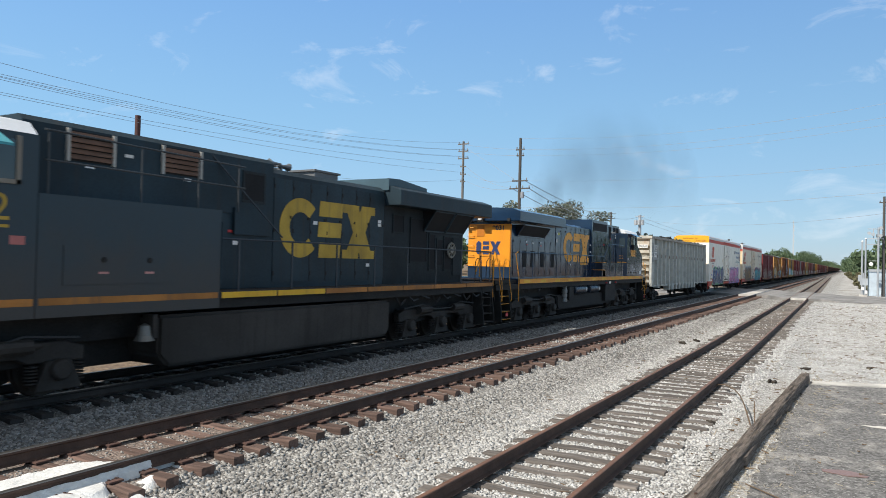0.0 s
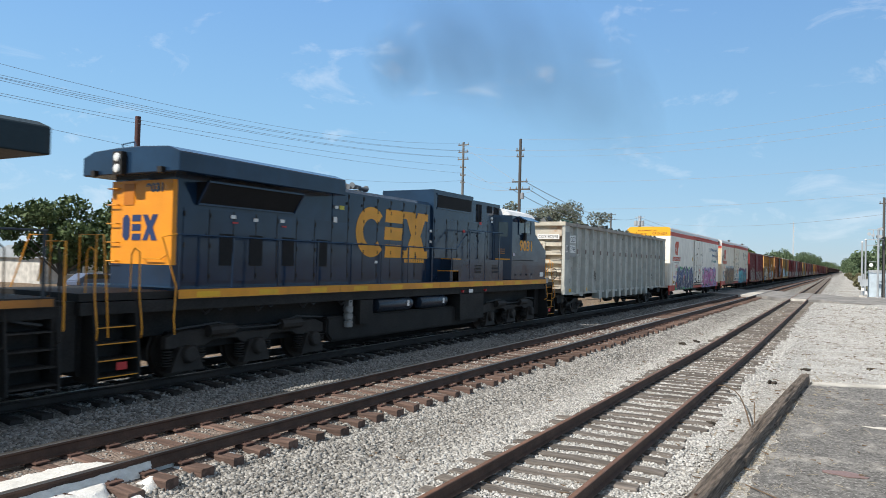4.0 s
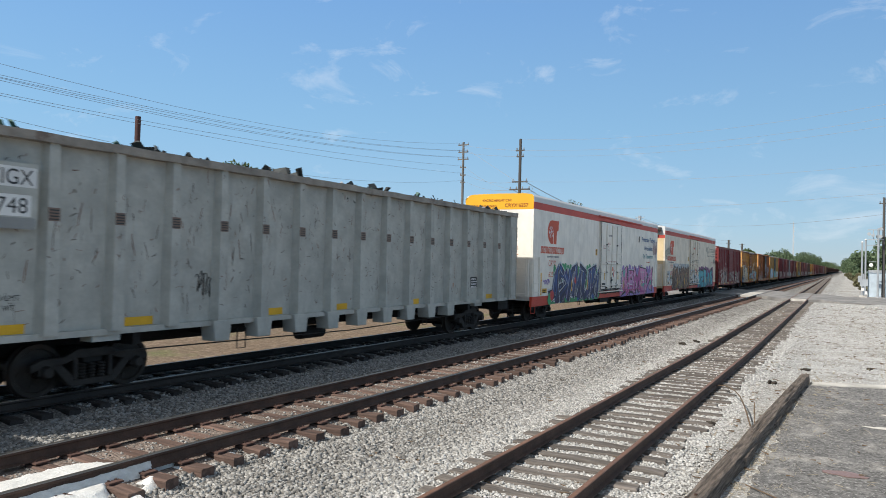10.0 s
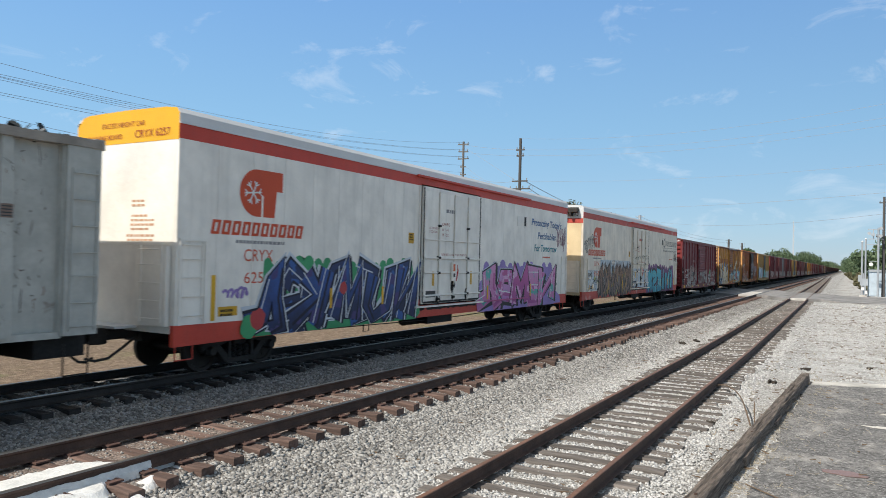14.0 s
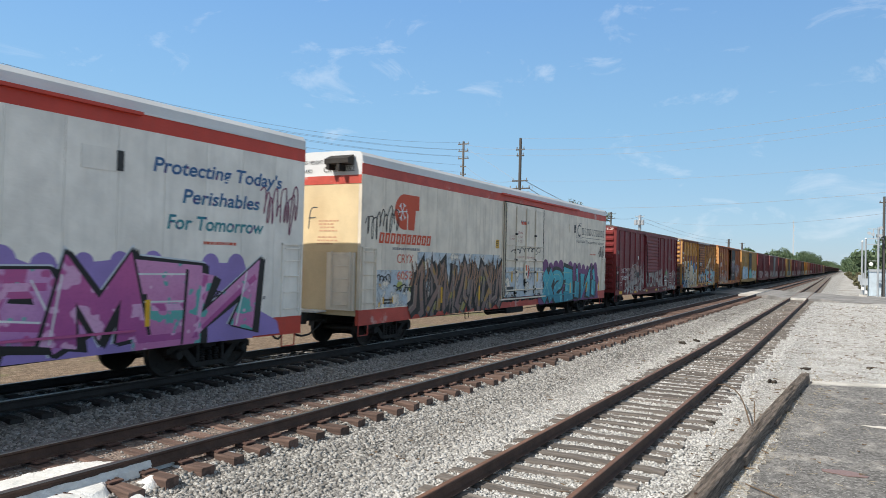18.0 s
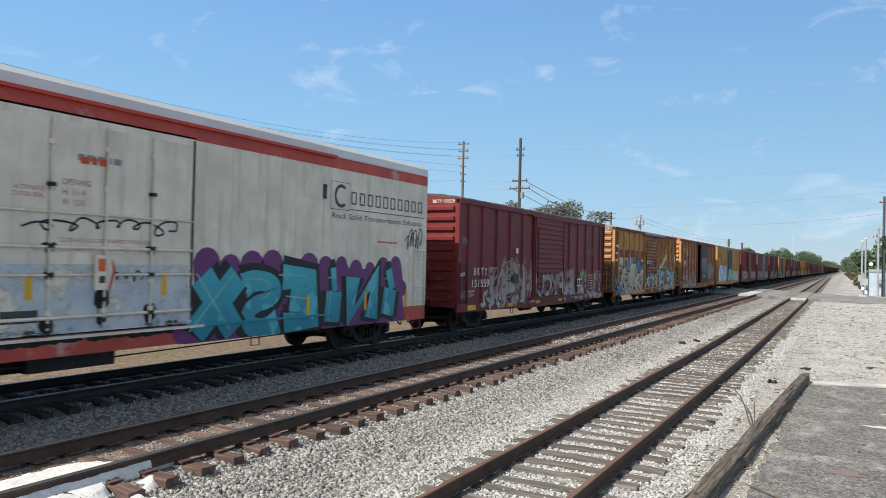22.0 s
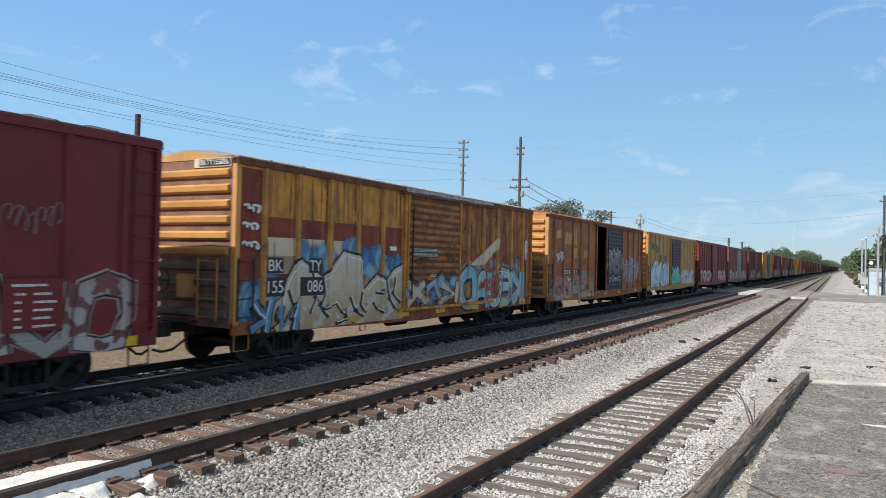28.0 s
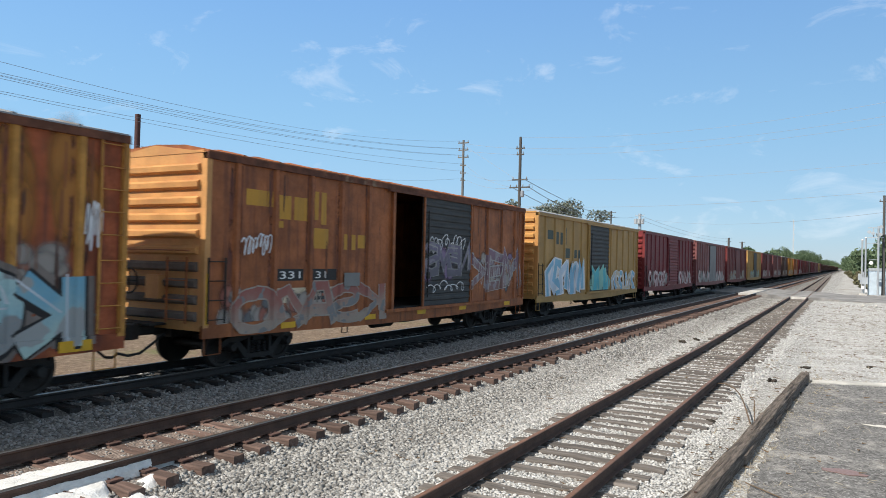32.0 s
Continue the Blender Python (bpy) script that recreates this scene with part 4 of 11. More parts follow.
        if tips:      # flames that lick up from the top
            for k in range(2):
                a, b = letters[i][0][0][0] + (k + 0.2) * w * 0.5, z1 - rnd.uniform(0.05, 0.30)
                for m, (mat, wd) in enumerate(((line, 0.24), (tips, 0.13))):
                    bm = bmesh.new()
                    q = smooth_line([(a, b - 0.45), (a + 0.16, b - 0.1), (a + 0.02, b + 0.26)])
                    taper = [wd * (1 - 0.95 * j / (len(q) - 1)) / 2 for j in range(len(q))]
                    L = [bm.verts.new((lift + 0.001 + 0.0004 * m + 0.00005 * k, p - t, r)) for (p, r), t in zip(q, taper)]
                    R = [bm.verts.new((lift + 0.001 + 0.0004 * m + 0.00005 * k, p + t, r)) for (p, r), t in zip(q, taper)]
                    for j in range(len(q) - 1):
                        bm.faces.new((R[j], R[j + 1], L[j + 1], L[j]))
                    put("graffiti_flame", bm, mat)
    return top


def mural(parent, y0, y1, z0, z1, count, fills, outline, cloud, seed, x=1.606, thick=0.3, shine=None, edge=None, cloud_pad=0.25, lean=0.08):
    """A large sprayed piece: a cloud, then bold interlocking shapes with a dark outline and a bright inner line."""
    rnd = random.Random(seed)
    bm = bmesh.new()
    mats = list(fills) + [outline, cloud or outline, shine or outline, edge or outline]
    nf = len(fills)
    w = (y1 - y0) / count
    if cloud:
        k = max(6, int((y1 - y0) * 2.2))
        for i in range(k):
            f = i / (k - 1)
            blob(bm, x + 0.00025 * i, y0 + f * (y1 - y0), rnd.uniform(z0 + 0.35 * (z1 - z0), z1 - 0.25 * (z1 - z0)), rnd.uniform(0.30, 0.55) + cloud_pad * 0.4, (z1 - z0) * 0.5 + cloud_pad * rnd.uniform(-0.2, 0.9) * 0.6, nf + 1, rnd)
    glyphs = []
    for i in range(int(count * 1.5)):
        # wild interlocking strokes: zigzags, hooks and bars, no letters
        gy, gw = y0 + (i + 0.1) / (count * 1.5) * (y1 - y0), w * rnd.uniform(0.55, 0.95)
        h = z1 - z0
        kind = rnd.randrange(4)
        if kind == 0:
            pts = [(0, rnd.uniform(0.0, 0.3)), (0.25, 0.95), (0.5, rnd.uniform(0.1, 0.5)), (0.8, 1.0), (1.0, rnd.uniform(0, 0.2))]
        elif kind == 1:
            pts = [(0.9, 0.9), (0.2, 1.0), (0.0, 0.5), (0.5, 0.35), (1.1, 0.1), (0.4, 0.0)]
        elif kind == 2:
            pts = [(0.0, 1.0), (0.3, 0.6), (0.15, 0.0), (0.9, 0.12), (1.15, 0.55)]
        else:
            pts = [(-0.2, 0.15), (0.4, 0.5), (0.3, 1.0), (1.0, 0.7), (0.8, 0.0)]
        if rnd.random() < 0.5:
            pts = [(1 - p, q) for p, q in pts]
        ln = [(min(y1, max(y0, gy + p * gw + lean * q * h + rnd.uniform(-0.06, 0.06) * gw)), z0 + h * min(1, max(0, q + rnd.uniform(-0.08, 0.08)))) for p, q in pts]
        glyphs.append([smooth_line(ln) if rnd.random() < 0.45 else ln])
    flat = [ln for g in glyphs for ln in g]
    t = thick * w
    if edge:
        strokes(bm, flat, t * 1.75, x + 0.012, nf + 3)
    strokes(bm, [[(a + 0.07 * w, b - 0.06) for a, b in ln] for ln in flat], t * 1.55, x + 0.018, nf)
    strokes(bm, flat, t * 1.38, x + 0.024, nf)
    for k in range(nf):
        strokes(bm, flat[k::nf], t, x + 0.030 + 0.001 * k, k)
    # a second tone fills the lower half of some shapes
    for k, ln in enumerate(flat[::2]):
        m = len(ln) // 2
        strokes(bm, [ln[m:]], t * 0.55, x + 0.036 + 0.0003 * k, (k + 1) % nf)
    if shine:
        strokes(bm, [[(a - 0.3 * t, b + 0.12 * t) for a, b in ln[: max(3, len(ln) // 2)]] for ln in flat], 0.035, x + 0.042, nf + 2)
    # keep the paint within its patch of the car
    for v in bm.verts:
        v.co.z = max(z0, v.co.z)
    # the layers lie within two millimetres
    for v in bm.verts:
        v.co.x = x + (v.co.x - x) * 0.12
    return part("graffiti", bm, mats, parent)


def tag(parent, y0, y1, z0, z1, mat, seed, x=1.607, width=0.03, loops=5):
    """A quick sprayed scribble: one running line of loops and spikes."""
    rnd = random.Random(seed)
    n = loops * 5
    w, h, pts = y1 - y0, z1 - z0, []
    size = 1.0
    for k in range(n + 1):
        if k % 5 == 0:      # each loop has its own size and lean
            size, lean, sway = rnd.uniform(0.45, 1.0), rnd.uniform(0.0, 0.35), rnd.uniform(-0.12, 0.12)
        f, turn = k / n, 2 * math.pi * k / 5
        reach = rnd.uniform(0.4, 1.0) * size
        b = min(1.0, max(0.0, 0.5 + sway + 0.5 * reach * math.sin(turn + rnd.uniform(-0.6, 0.6))))
        pts.append((min(y1, max(y0, y0 + w * (0.08 + 0.84 * f) - 0.75 * w / loops * math.cos(turn) * reach + lean * (b - 0.5) * min(h, 0.5 * w))), z0 + h * b))
    bm = bmesh.new()
    ln = smooth_line(pts)
    band(bm, ln, width, x)
    for k, v in enumerate(bm.verts):      # the line rises a hair as it runs, so that it can cross itself
        v.co.x += 0.004 * k / len(bm.verts)
    return part("graffiti_tag", bm, mat, parent)


def patch(parent, name, y0, y1, z0, z1, mat, x=1.603, label=""):
    bm = bmesh.new()
    bm.faces.new([bm.verts.new(p) for p in ((x, y0, z0), (x, y1, z0), (x, y1, z1), (x, y0, z1))])
    return part(name, bm, mat, parent, label)


def bars(parent, y0, z0, w, h, rows, mat, x=1.605, seed=1, name="stencil_lines"):
    """Lines of small print that cannot be read."""
    rnd = random.Random(seed)
    bm = bmesh.new()
    for r in range(rows):
        y = y0
        z = z0 - r * h * 1.8
        while y < y0 + w * rnd.uniform(0.75, 1.0):
            d = rnd.uniform(0.5, 1.6) * h
            bm.faces.new([bm.verts.new(p) for p in ((x, y, z), (x, y + d, z), (x, y + d, z + h), (x, y, z + h))])
            y += d + 0.35 * h
    return part(name, bm, mat, parent)


def block_letters(parent, y0, z0, width, height, count, mat, x=1.605, slant=0.0, name="painted_name", gap=0.18, label="", thin=0.0):
    """A brand's name as a row of plain blocks in its colour, solid or, where the hand is thin, hollow."""
    w = width / count
    bm = bmesh.new()
    for k in range(count):
        a, b = y0 + k * w, y0 + (k + 1 - gap) * w
        sides = ((a, b, 0, height),)
        if thin:
            t = thin * (b - a)
            sides = ((a, a + t, 0, height), (b - t, b, 0, height), (a + t, b - t, 0, 0.7 * t), (a + t, b - t, height - 0.7 * t, height))
        for p0, p1, q0, q1 in sides:
            bm.faces.new([bm.verts.new((x, p + slant * q, z0 + q)) for p, q in ((p0, q0), (p1, q0), (p1, q1), (p0, q1))])
    return part(name, bm, mat, parent, label)


# ---- running gear ----
MOVING_WHEELS = []
_gear = {}


def wheelset_mesh(r, half):
    key = ("wheelset", r)
    if key not in _gear:
        bm = bmesh.new()
        for s in (1, -1):
            prof = [(0.10, 0.02), (0.13, 0.085), (r * 0.45, 0.045), (r * 0.80, 0.035), (r * 0.84, 0.068), (r, 0.068), (r * 1.005, -0.02), (r + 0.026, -0.04), (r + 0.026, -0.062), (r * 0.82, -0.066), (r * 0.5, -0.03), (0.10, -0.05)]
            lathe(bm, [(a, s * b) for a, b in prof], (s * 0.755, 0, 0), "x", 28)
            for k in range(5):
                an = 2 * math.pi * k / 5
                y, z = 0.62 * r * math.cos(an), 0.62 * r * math.sin(an)
                rod(bm, (s * 0.775, y, z), (s * (0.755 + 0.052), y, z), 0.045, 8)
        rod(bm, (-half, 0, 0), (half, 0, 0), 0.085, 12)
        _gear[key] = mesh_of("wheelset", bm, M_WHEEL, True)
    return _gear[key]


def freight_truck(car, yc, animate):
    r = 0.457
    if "side_frame" not in _gear:
        bm = bmesh.new()
        members = [[(-1.14, 0.46), (-1.14, 0.60), (-0.95, 0.68), (-0.55, 0.68), (-0.30, 0.80), (0.30, 0.80), (0.55, 0.68), (0.95, 0.68), (1.14, 0.60), (1.14, 0.46),
                    (0.95, 0.53), (0.55, 0.56), (0.30, 0.64), (-0.30, 0.64), (-0.55, 0.56), (-0.95, 0.53)],
                   [(-0.44, 0.15), (0.44, 0.15), (0.40, 0.26), (-0.40, 0.26)]]
        for sg in (-1, 1):
            members.append([(sg * 0.30, 0.26), (sg * 0.38, 0.26), (sg * 0.38, 0.66), (sg * 0.30, 0.66)])
            members.append([(sg * 0.80, 0.55), (sg * 0.62, 0.57), (sg * 0.38, 0.33), (sg * 0.38, 0.20), (sg * 0.46, 0.17)])
            members.append([(sg * 0.76, 0.40), (sg * 1.02, 0.40), (sg * 1.02, 0.56), (sg * 0.76, 0.56)])
        for k, out in enumerate(members):
            prism(bm, out, "x", -0.07, 0.07 + 0.004 * (k % 3))
        soften(bm, 0.012)
        _gear["side_frame"] = mesh_of("side_frame", bm, M_STEEL)
        bm = bmesh.new()
        coil = []
        for k in range(11):
            z = 0.26 + 0.027 * k
            coil.append((0.075 if k % 2 else 0.05, z))
        lathe(bm, coil, (0, 0, 0), "z", 10)
        _gear["spring"] = mesh_of("coil_spring", bm, M_STEEL)
        bm = bmesh.new()
        box(bm, -1.05, 1.05, -0.18, 0.18, 0.55, 0.80)
        box(bm, -0.25, 0.25, -0.25, 0.25, 0.78, 0.98)
        box(bm, -0.92, 0.92, -0.29, 0.29, 0.22, 0.56)
        soften(bm, 0.02)
        _gear["bolster"] = mesh_of("truck", bm, M_BLACK)
        bm = bmesh.new()
        lathe(bm, [(0.02, 0.10), (0.085, 0.10), (0.10, 0.06), (0.115, 0.0), (0.115, -0.1)], (0, 0, 0), "x", 12)
        _gear["bearing_cap"] = mesh_of("bearing_cap", bm, M_STEEL, True)
    t = part("truck", _gear["bolster"], None, car)
    t.location = (0, yc, 0)
    for s in (1, -1):
        f = part("side_frame", _gear["side_frame"], None, t)
        f.location = (s * 1.02, 0, 0)
        f.rotation_euler = (0, 0, 0 if s > 0 else math.pi)
    for y in (-0.19, 0.0, 0.19):
        part("coil_spring", _gear["spring"], None, t).location = (1.03, y, 0)
    for y in (-0.89, 0.89):
        w = part("wheelset", wheelset_mesh(r, 1.0), None, t)
        w.location = (0, y, r)
        if animate:
            MOVING_WHEELS.append((w, y, r))
        c = part("bearing_cap", _gear["bearing_cap"], None, t)
        c.location = (1.09, y, r)


def coupler(car, y, s):
    """A knuckle coupler that reaches out of the car's end at y, towards s."""
    bm = bmesh.new()
    box(bm, -0.13, 0.13, y - s * 0.5, y + s * 0.45, 0.77, 0.97)
    prism(bm, [(-0.17, y + s * 0.40), (0.17, y + s * 0.40), (0.21, y + s * 0.62), (0.10, y + s * 0.78), (-0.04, y + s * 0.70), (-0.17, y + s * 0.84)], "z", 0.70, 1.02)
    soften(bm, 0.02)
    part("coupler", bm, M_STEEL, car)
    bm = bmesh.new()
    pts = [(0.38, y - s * 0.05, 0.80), (0.40, y + s * 0.25, 0.62), (0.34, y + s * 0.5, 0.44), (0.25, y + s * 0.72, 0.40), (0.18, y + s * 0.9, 0.46)]
    path_rod(bm, pts, 0.028, 6)
    part("brake_hose", bm, M_RUBBER, car)


def ladder(car, x, y0, y1, zs, mat, name="ladder"):
    bm = bmesh.new()
    for y in (y0, y1):
        box(bm, x - 0.012, x + 0.012, y - 0.02, y + 0.02, zs[0] - 0.08, zs[-1] + 0.08)
    for z in zs:
        rod(bm, (x + 0.03, y0, z), (x + 0.03, y1, z), 0.012, 6)
        for y in (y0, y1):
            rod(bm, (x - 0.02, y, z), (x + 0.03, y, z), 0.01, 5)
    part(name, bm, mat, car)


def end_ladder(car, y, x0, x1, zs, mat, s=-1):
    bm = bmesh.new()
    for x in (x0, x1):
        box(bm, x - 0.02, x + 0.02, y - 0.012, y + 0.012, zs[0] - 0.08, zs[-1] + 0.08)
    for z in zs:
        rod(bm, (x0, y + s * 0.05, z), (x1, y + s * 0.05, z), 0.012, 6)
    part("end_ladder", bm, mat, car)


def stirrup(car, y0, y1, mat, x=1.5, z0=0.42, z1=0.95):
    bm = bmesh.new()
    path_rod(bm, [(x, y0, z1), (x, y0, z0), (x, y1, z0), (x, y1, z1)], 0.018, 5)
    part("step", bm, mat, car)


def underframe(car, length, z=0.98, half=1.45):
    boxes("centre_sill", [(-0.28, 0.28, 0.3, length - 0.3, 0.70, z + 0.05)], M_BLACK, car)
    for y in np.linspace(3.6, length - 3.6, 7):
        boxes("crossbearer", [(-half, half, y - 0.07, y + 0.07, 0.82, z + 0.04)], M_BLACK, car)
    bm = bmesh.new()
    rod(bm, (0.9, length * 0.42, 0.62), (0.9, length * 0.42 + 0.9, 0.62), 0.17, 10)
    part("brake_reservoir", bm, M_BLACK, car)
    bm = bmesh.new()
    path_rod(bm, [(1.30, 3.2, 0.72), (1.30, length * 0.5, 0.60), (1.30, length - 3.2, 0.72)], 0.015, 5)
    for y in (length * 0.30, length * 0.68):
        path_rod(bm, [(1.32, y, 0.95), (1.32, y, 0.50), (1.32, y + 0.25, 0.50), (1.32, y + 0.25, 0.95)], 0.016, 5)
    part("brake_rigging", bm, M_STEEL, car)


TRAIN = []


def add_car(name, label, y0, category="freight car"):
    car = thing(name, label, category, group="cars of the freight train")
    TRAIN.append((car, y0))
    return car


def ends_gear(car, length, animate, trucks=2.15):
    freight_truck(car, trucks, animate)
    freight_truck(car, length - trucks, animate)
    coupler(car, 0.0, -1)
    coupler(car, length, 1)


# ---- boxcars ----
def boxcar(y0, label, side, end, roof, door_mat, length=16.45, eave=4.60, d0=6.75, d1=10.15, ribs=None, door_shift=0.0, detail=2,
           rib_mat=None, far_mat=None, sill_drop=0.66, chord_mat=None, door_flat=False, low_end=None, door_back=None, sill_mat=None, end_back=None):
    car = add_car("boxcar", label, y0)
    n_l = ribs or [0.75, 1.85, 3.05, 4.25, 5.45]
    rib_ys = n_l + [length - y for y in n_l[::-1]]
    rib_mat, far_mat, chord_mat = rib_mat or side, far_mat or side, chord_mat or side
    zb = 1.02
    # walls: the near side is cut by the doorway
    for a, b in ((0.06, d0), (d1, length - 0.06)):
        marks = [a] + [y for y in rib_ys if a + 0.2 < y < b - 0.2] + [b]
        for p, q in zip(marks, marks[1:]):
            mid = (p + q) / 2
            m = far_mat if mid > length / 2 else side
            boxes("side_panel", [(1.49, 1.54, p + 0.002, q - 0.002, zb, eave - 0.12)], m, car)
    boxes("rear_side_wall", [(-1.57, -1.49, 0.06, length - 0.06, zb, eave - 0.01)], side, car)
    boxes("floor", [(-1.48, 1.48, 0.1, length - 0.1, zb - 0.03, zb + 0.06)], M_BLACK, car)
    rib_me = None
    for y in rib_ys:
        if rib_me is None:
            bm = bmesh.new()
            prism(bm, [(1.54, -0.085), (1.60, -0.05), (1.60, 0.05), (1.54, 0.085)], "z", zb + 0.03, eave - 0.14)
            rib_me = mesh_of("rib", bm, rib_mat)
        part("rib", rib_me, None, car).location = (0, y, 0)
    boxes("corner_post", [(1.47, 1.585, 0.0, 0.14, zb - 0.03, eave - 0.02)], end if detail > 1 else rib_mat, car, bevel=0.01)
    boxes("corner_post", [(1.47, 1.585, length - 0.14, length, zb - 0.03, eave - 0.02)], rib_mat, car, bevel=0.01)
    boxes("top_chord", [(1.46, 1.615, 0, length, eave - 0.14, eave + 0.0)], chord_mat, car, bevel=0.012)
    bm = bmesh.new()
    prism(bm, [(0.0, zb + 0.02), (0.0, 0.77), (2.9, 0.73), (d0 - 0.6, sill_drop), (d1 + 0.6, sill_drop), (length - 2.9, 0.73), (length, 0.77), (length, zb + 0.02)], "x", 1.50, 1.575)
    part("side_sill", bm, sill_mat or side, car)
    # ribbed ends
    for s, ye in ((-1, 0.0), (1, length)):
        if detail < 2 and s > 0:
            boxes("end_wall", [(-1.5, 1.47, ye - 0.05, ye + 0.0, zb - 0.1, eave + 0.1)], end, car)
            continue
        ew = boxes("end_wall", [(-1.55, 1.47, ye, ye - s * 0.05, zb - 0.1, eave + 0.04)], end_back or end, car)
        zs = np.linspace(zb + 0.22, eave - 0.30, 10)
        for z in zs:
            bm = bmesh.new()
            prism(bm, [(ye - s * 0.01, z - 0.135), (ye + s * 0.085, z - 0.085), (ye + s * 0.095, z + 0.02), (ye - s * 0.01, z + 0.075)], "x", -1.47, 1.40)
            # low_end darkens the ribs where the car ahead's shadow falls
            part("end_rib", bm, low_end if low_end and z < 2.45 else end, ew)
    bm = bmesh.new()
    prism(bm, [(-1.60, eave - 0.02), (1.60, eave - 0.02), (1.60, eave + 0.03), (0.9, eave + 0.17), (0.0, eave + 0.22), (-0.9, eave + 0.17), (-1.60, eave + 0.03)], "y", 0.02, length - 0.02)
    rf = part("roof", bm, roof, car)
    if detail > 1:
        bm = bmesh.new()
        prism(bm, [(-1.58, eave - 0.02), (1.58, eave - 0.02), (0.0, eave + 0.20)], "y", -0.012, 0.02)
        part("gable", bm, end, car)
        for y in np.linspace(1.0, length - 1.0, 14):
            bm = bmesh.new()
            prism(bm, [(1.615, eave - 0.01), (1.615, eave + 0.05), (0.9, eave + 0.20), (0.0, eave + 0.25), (0.0, eave + 0.10)], "y", y - 0.04, y + 0.04)
            part("roof_seam", bm, roof, rf)
    # door
    a, b = d0 + door_shift, d1 + door_shift
    door = boxes("door", [(1.575, 1.615, a, b, zb + 0.04, eave - 0.20)], door_back or door_mat, car)
    if detail > 1:
        if not door_flat:
            for z in np.linspace(zb + 0.25, eave - 0.40, 15):
                bm = bmesh.new()
                prism(bm, [(1.615, z - 0.07), (1.645, z - 0.035), (1.645, z + 0.035), (1.615, z + 0.07)], "y", a + 0.08, b - 0.08)
                part("door_rib", bm, door_mat, door)
        for e in (a, b - 0.07):
            boxes("door_edge", [(1.61, 1.66, e, e + 0.07, zb + 0.04, eave - 0.2)], rib_mat, door)
        boxes("door_track", [(1.60, 1.68, d0 - 0.4, min(length - 0.2, d1 + max(0, door_shift) + 2.6), eave - 0.20, eave - 0.13)], chord_mat, car)
        boxes("door_track", [(1.575, 1.66, d0 - 0.4, min(length - 0.2, d1 + max(0, door_shift) + 2.6), zb - 0.06, zb + 0.03)], side, car)
        boxes("door_post", [(1.54, 1.625, d0 - 0.12, d0, zb, eave - 0.14)], rib_mat, car)
        boxes("door_post", [(1.54, 1.60, d1, d1 + 0.12, zb, eave - 0.14)], rib_mat, car)
        bm = bmesh.new()
        rod(bm, (1.67, a + 0.25, zb + 0.3), (1.67, a + 0.25, eave - 0.6), 0.02, 6)
        box(bm, 1.65, 1.70, a + 0.18, a + 0.32, 1.9, 2.1)
        part("door_handle", bm, M_STEEL, door)
        ladder(car, 1.60, 0.10, 0.56, [1.15, 1.55, 1.95, 2.35], M_STEEL if detail < 3 else rib_mat)
        ladder(car, 1.60, length - 0.56, length - 0.10, [1.15, 1.55, 1.95, 2.35, 2.8, 3.2, 3.6, 4.0, 4.4], rib_mat)
        end_ladder(car, -0.12, 0.62, 1.20, [1.15, 1.55, 1.95, 2.35], rib_mat)
        bm = bmesh.new()
        path_rod(bm, [(-1.45, -0.16, zb + 1.55), (1.3, -0.16, zb + 1.55)], 0.014, 5)
        part("grab_iron", bm, rib_mat, car)
        boxes("end_platform", [(-1.4, 0.5, -0.42, 0.0, 1.00, 1.04)], M_STEEL, car)
        boxes("brake_box", [(0.05, 0.45, -0.20, 0.0, 1.55, 2.05)], end, car, bevel=0.02)
        bm = bmesh.new()
        path_rod(bm, [(-0.45 + 0.27 * math.cos(k * 0.3491), -0.22, 1.9 + 0.27 * math.sin(k * 0.3491)) for k in range(19)], 0.02, 5)
        for k in range(4):
            rod(bm, (-0.45, -0.22, 1.9), (-0.45 + 0.26 * math.cos(k * 1.57), -0.22, 1.9 + 0.26 * math.sin(k * 1.57)), 0.015, 5)
        part("brake_wheel", bm, M_STEEL, car)
        stirrup(car, 0.12, 0.55, rib_mat)
        stirrup(car, length - 0.55, length - 0.12, rib_mat)
    underframe(car, length)
    ends_gear(car, length, detail > 1)
    return car


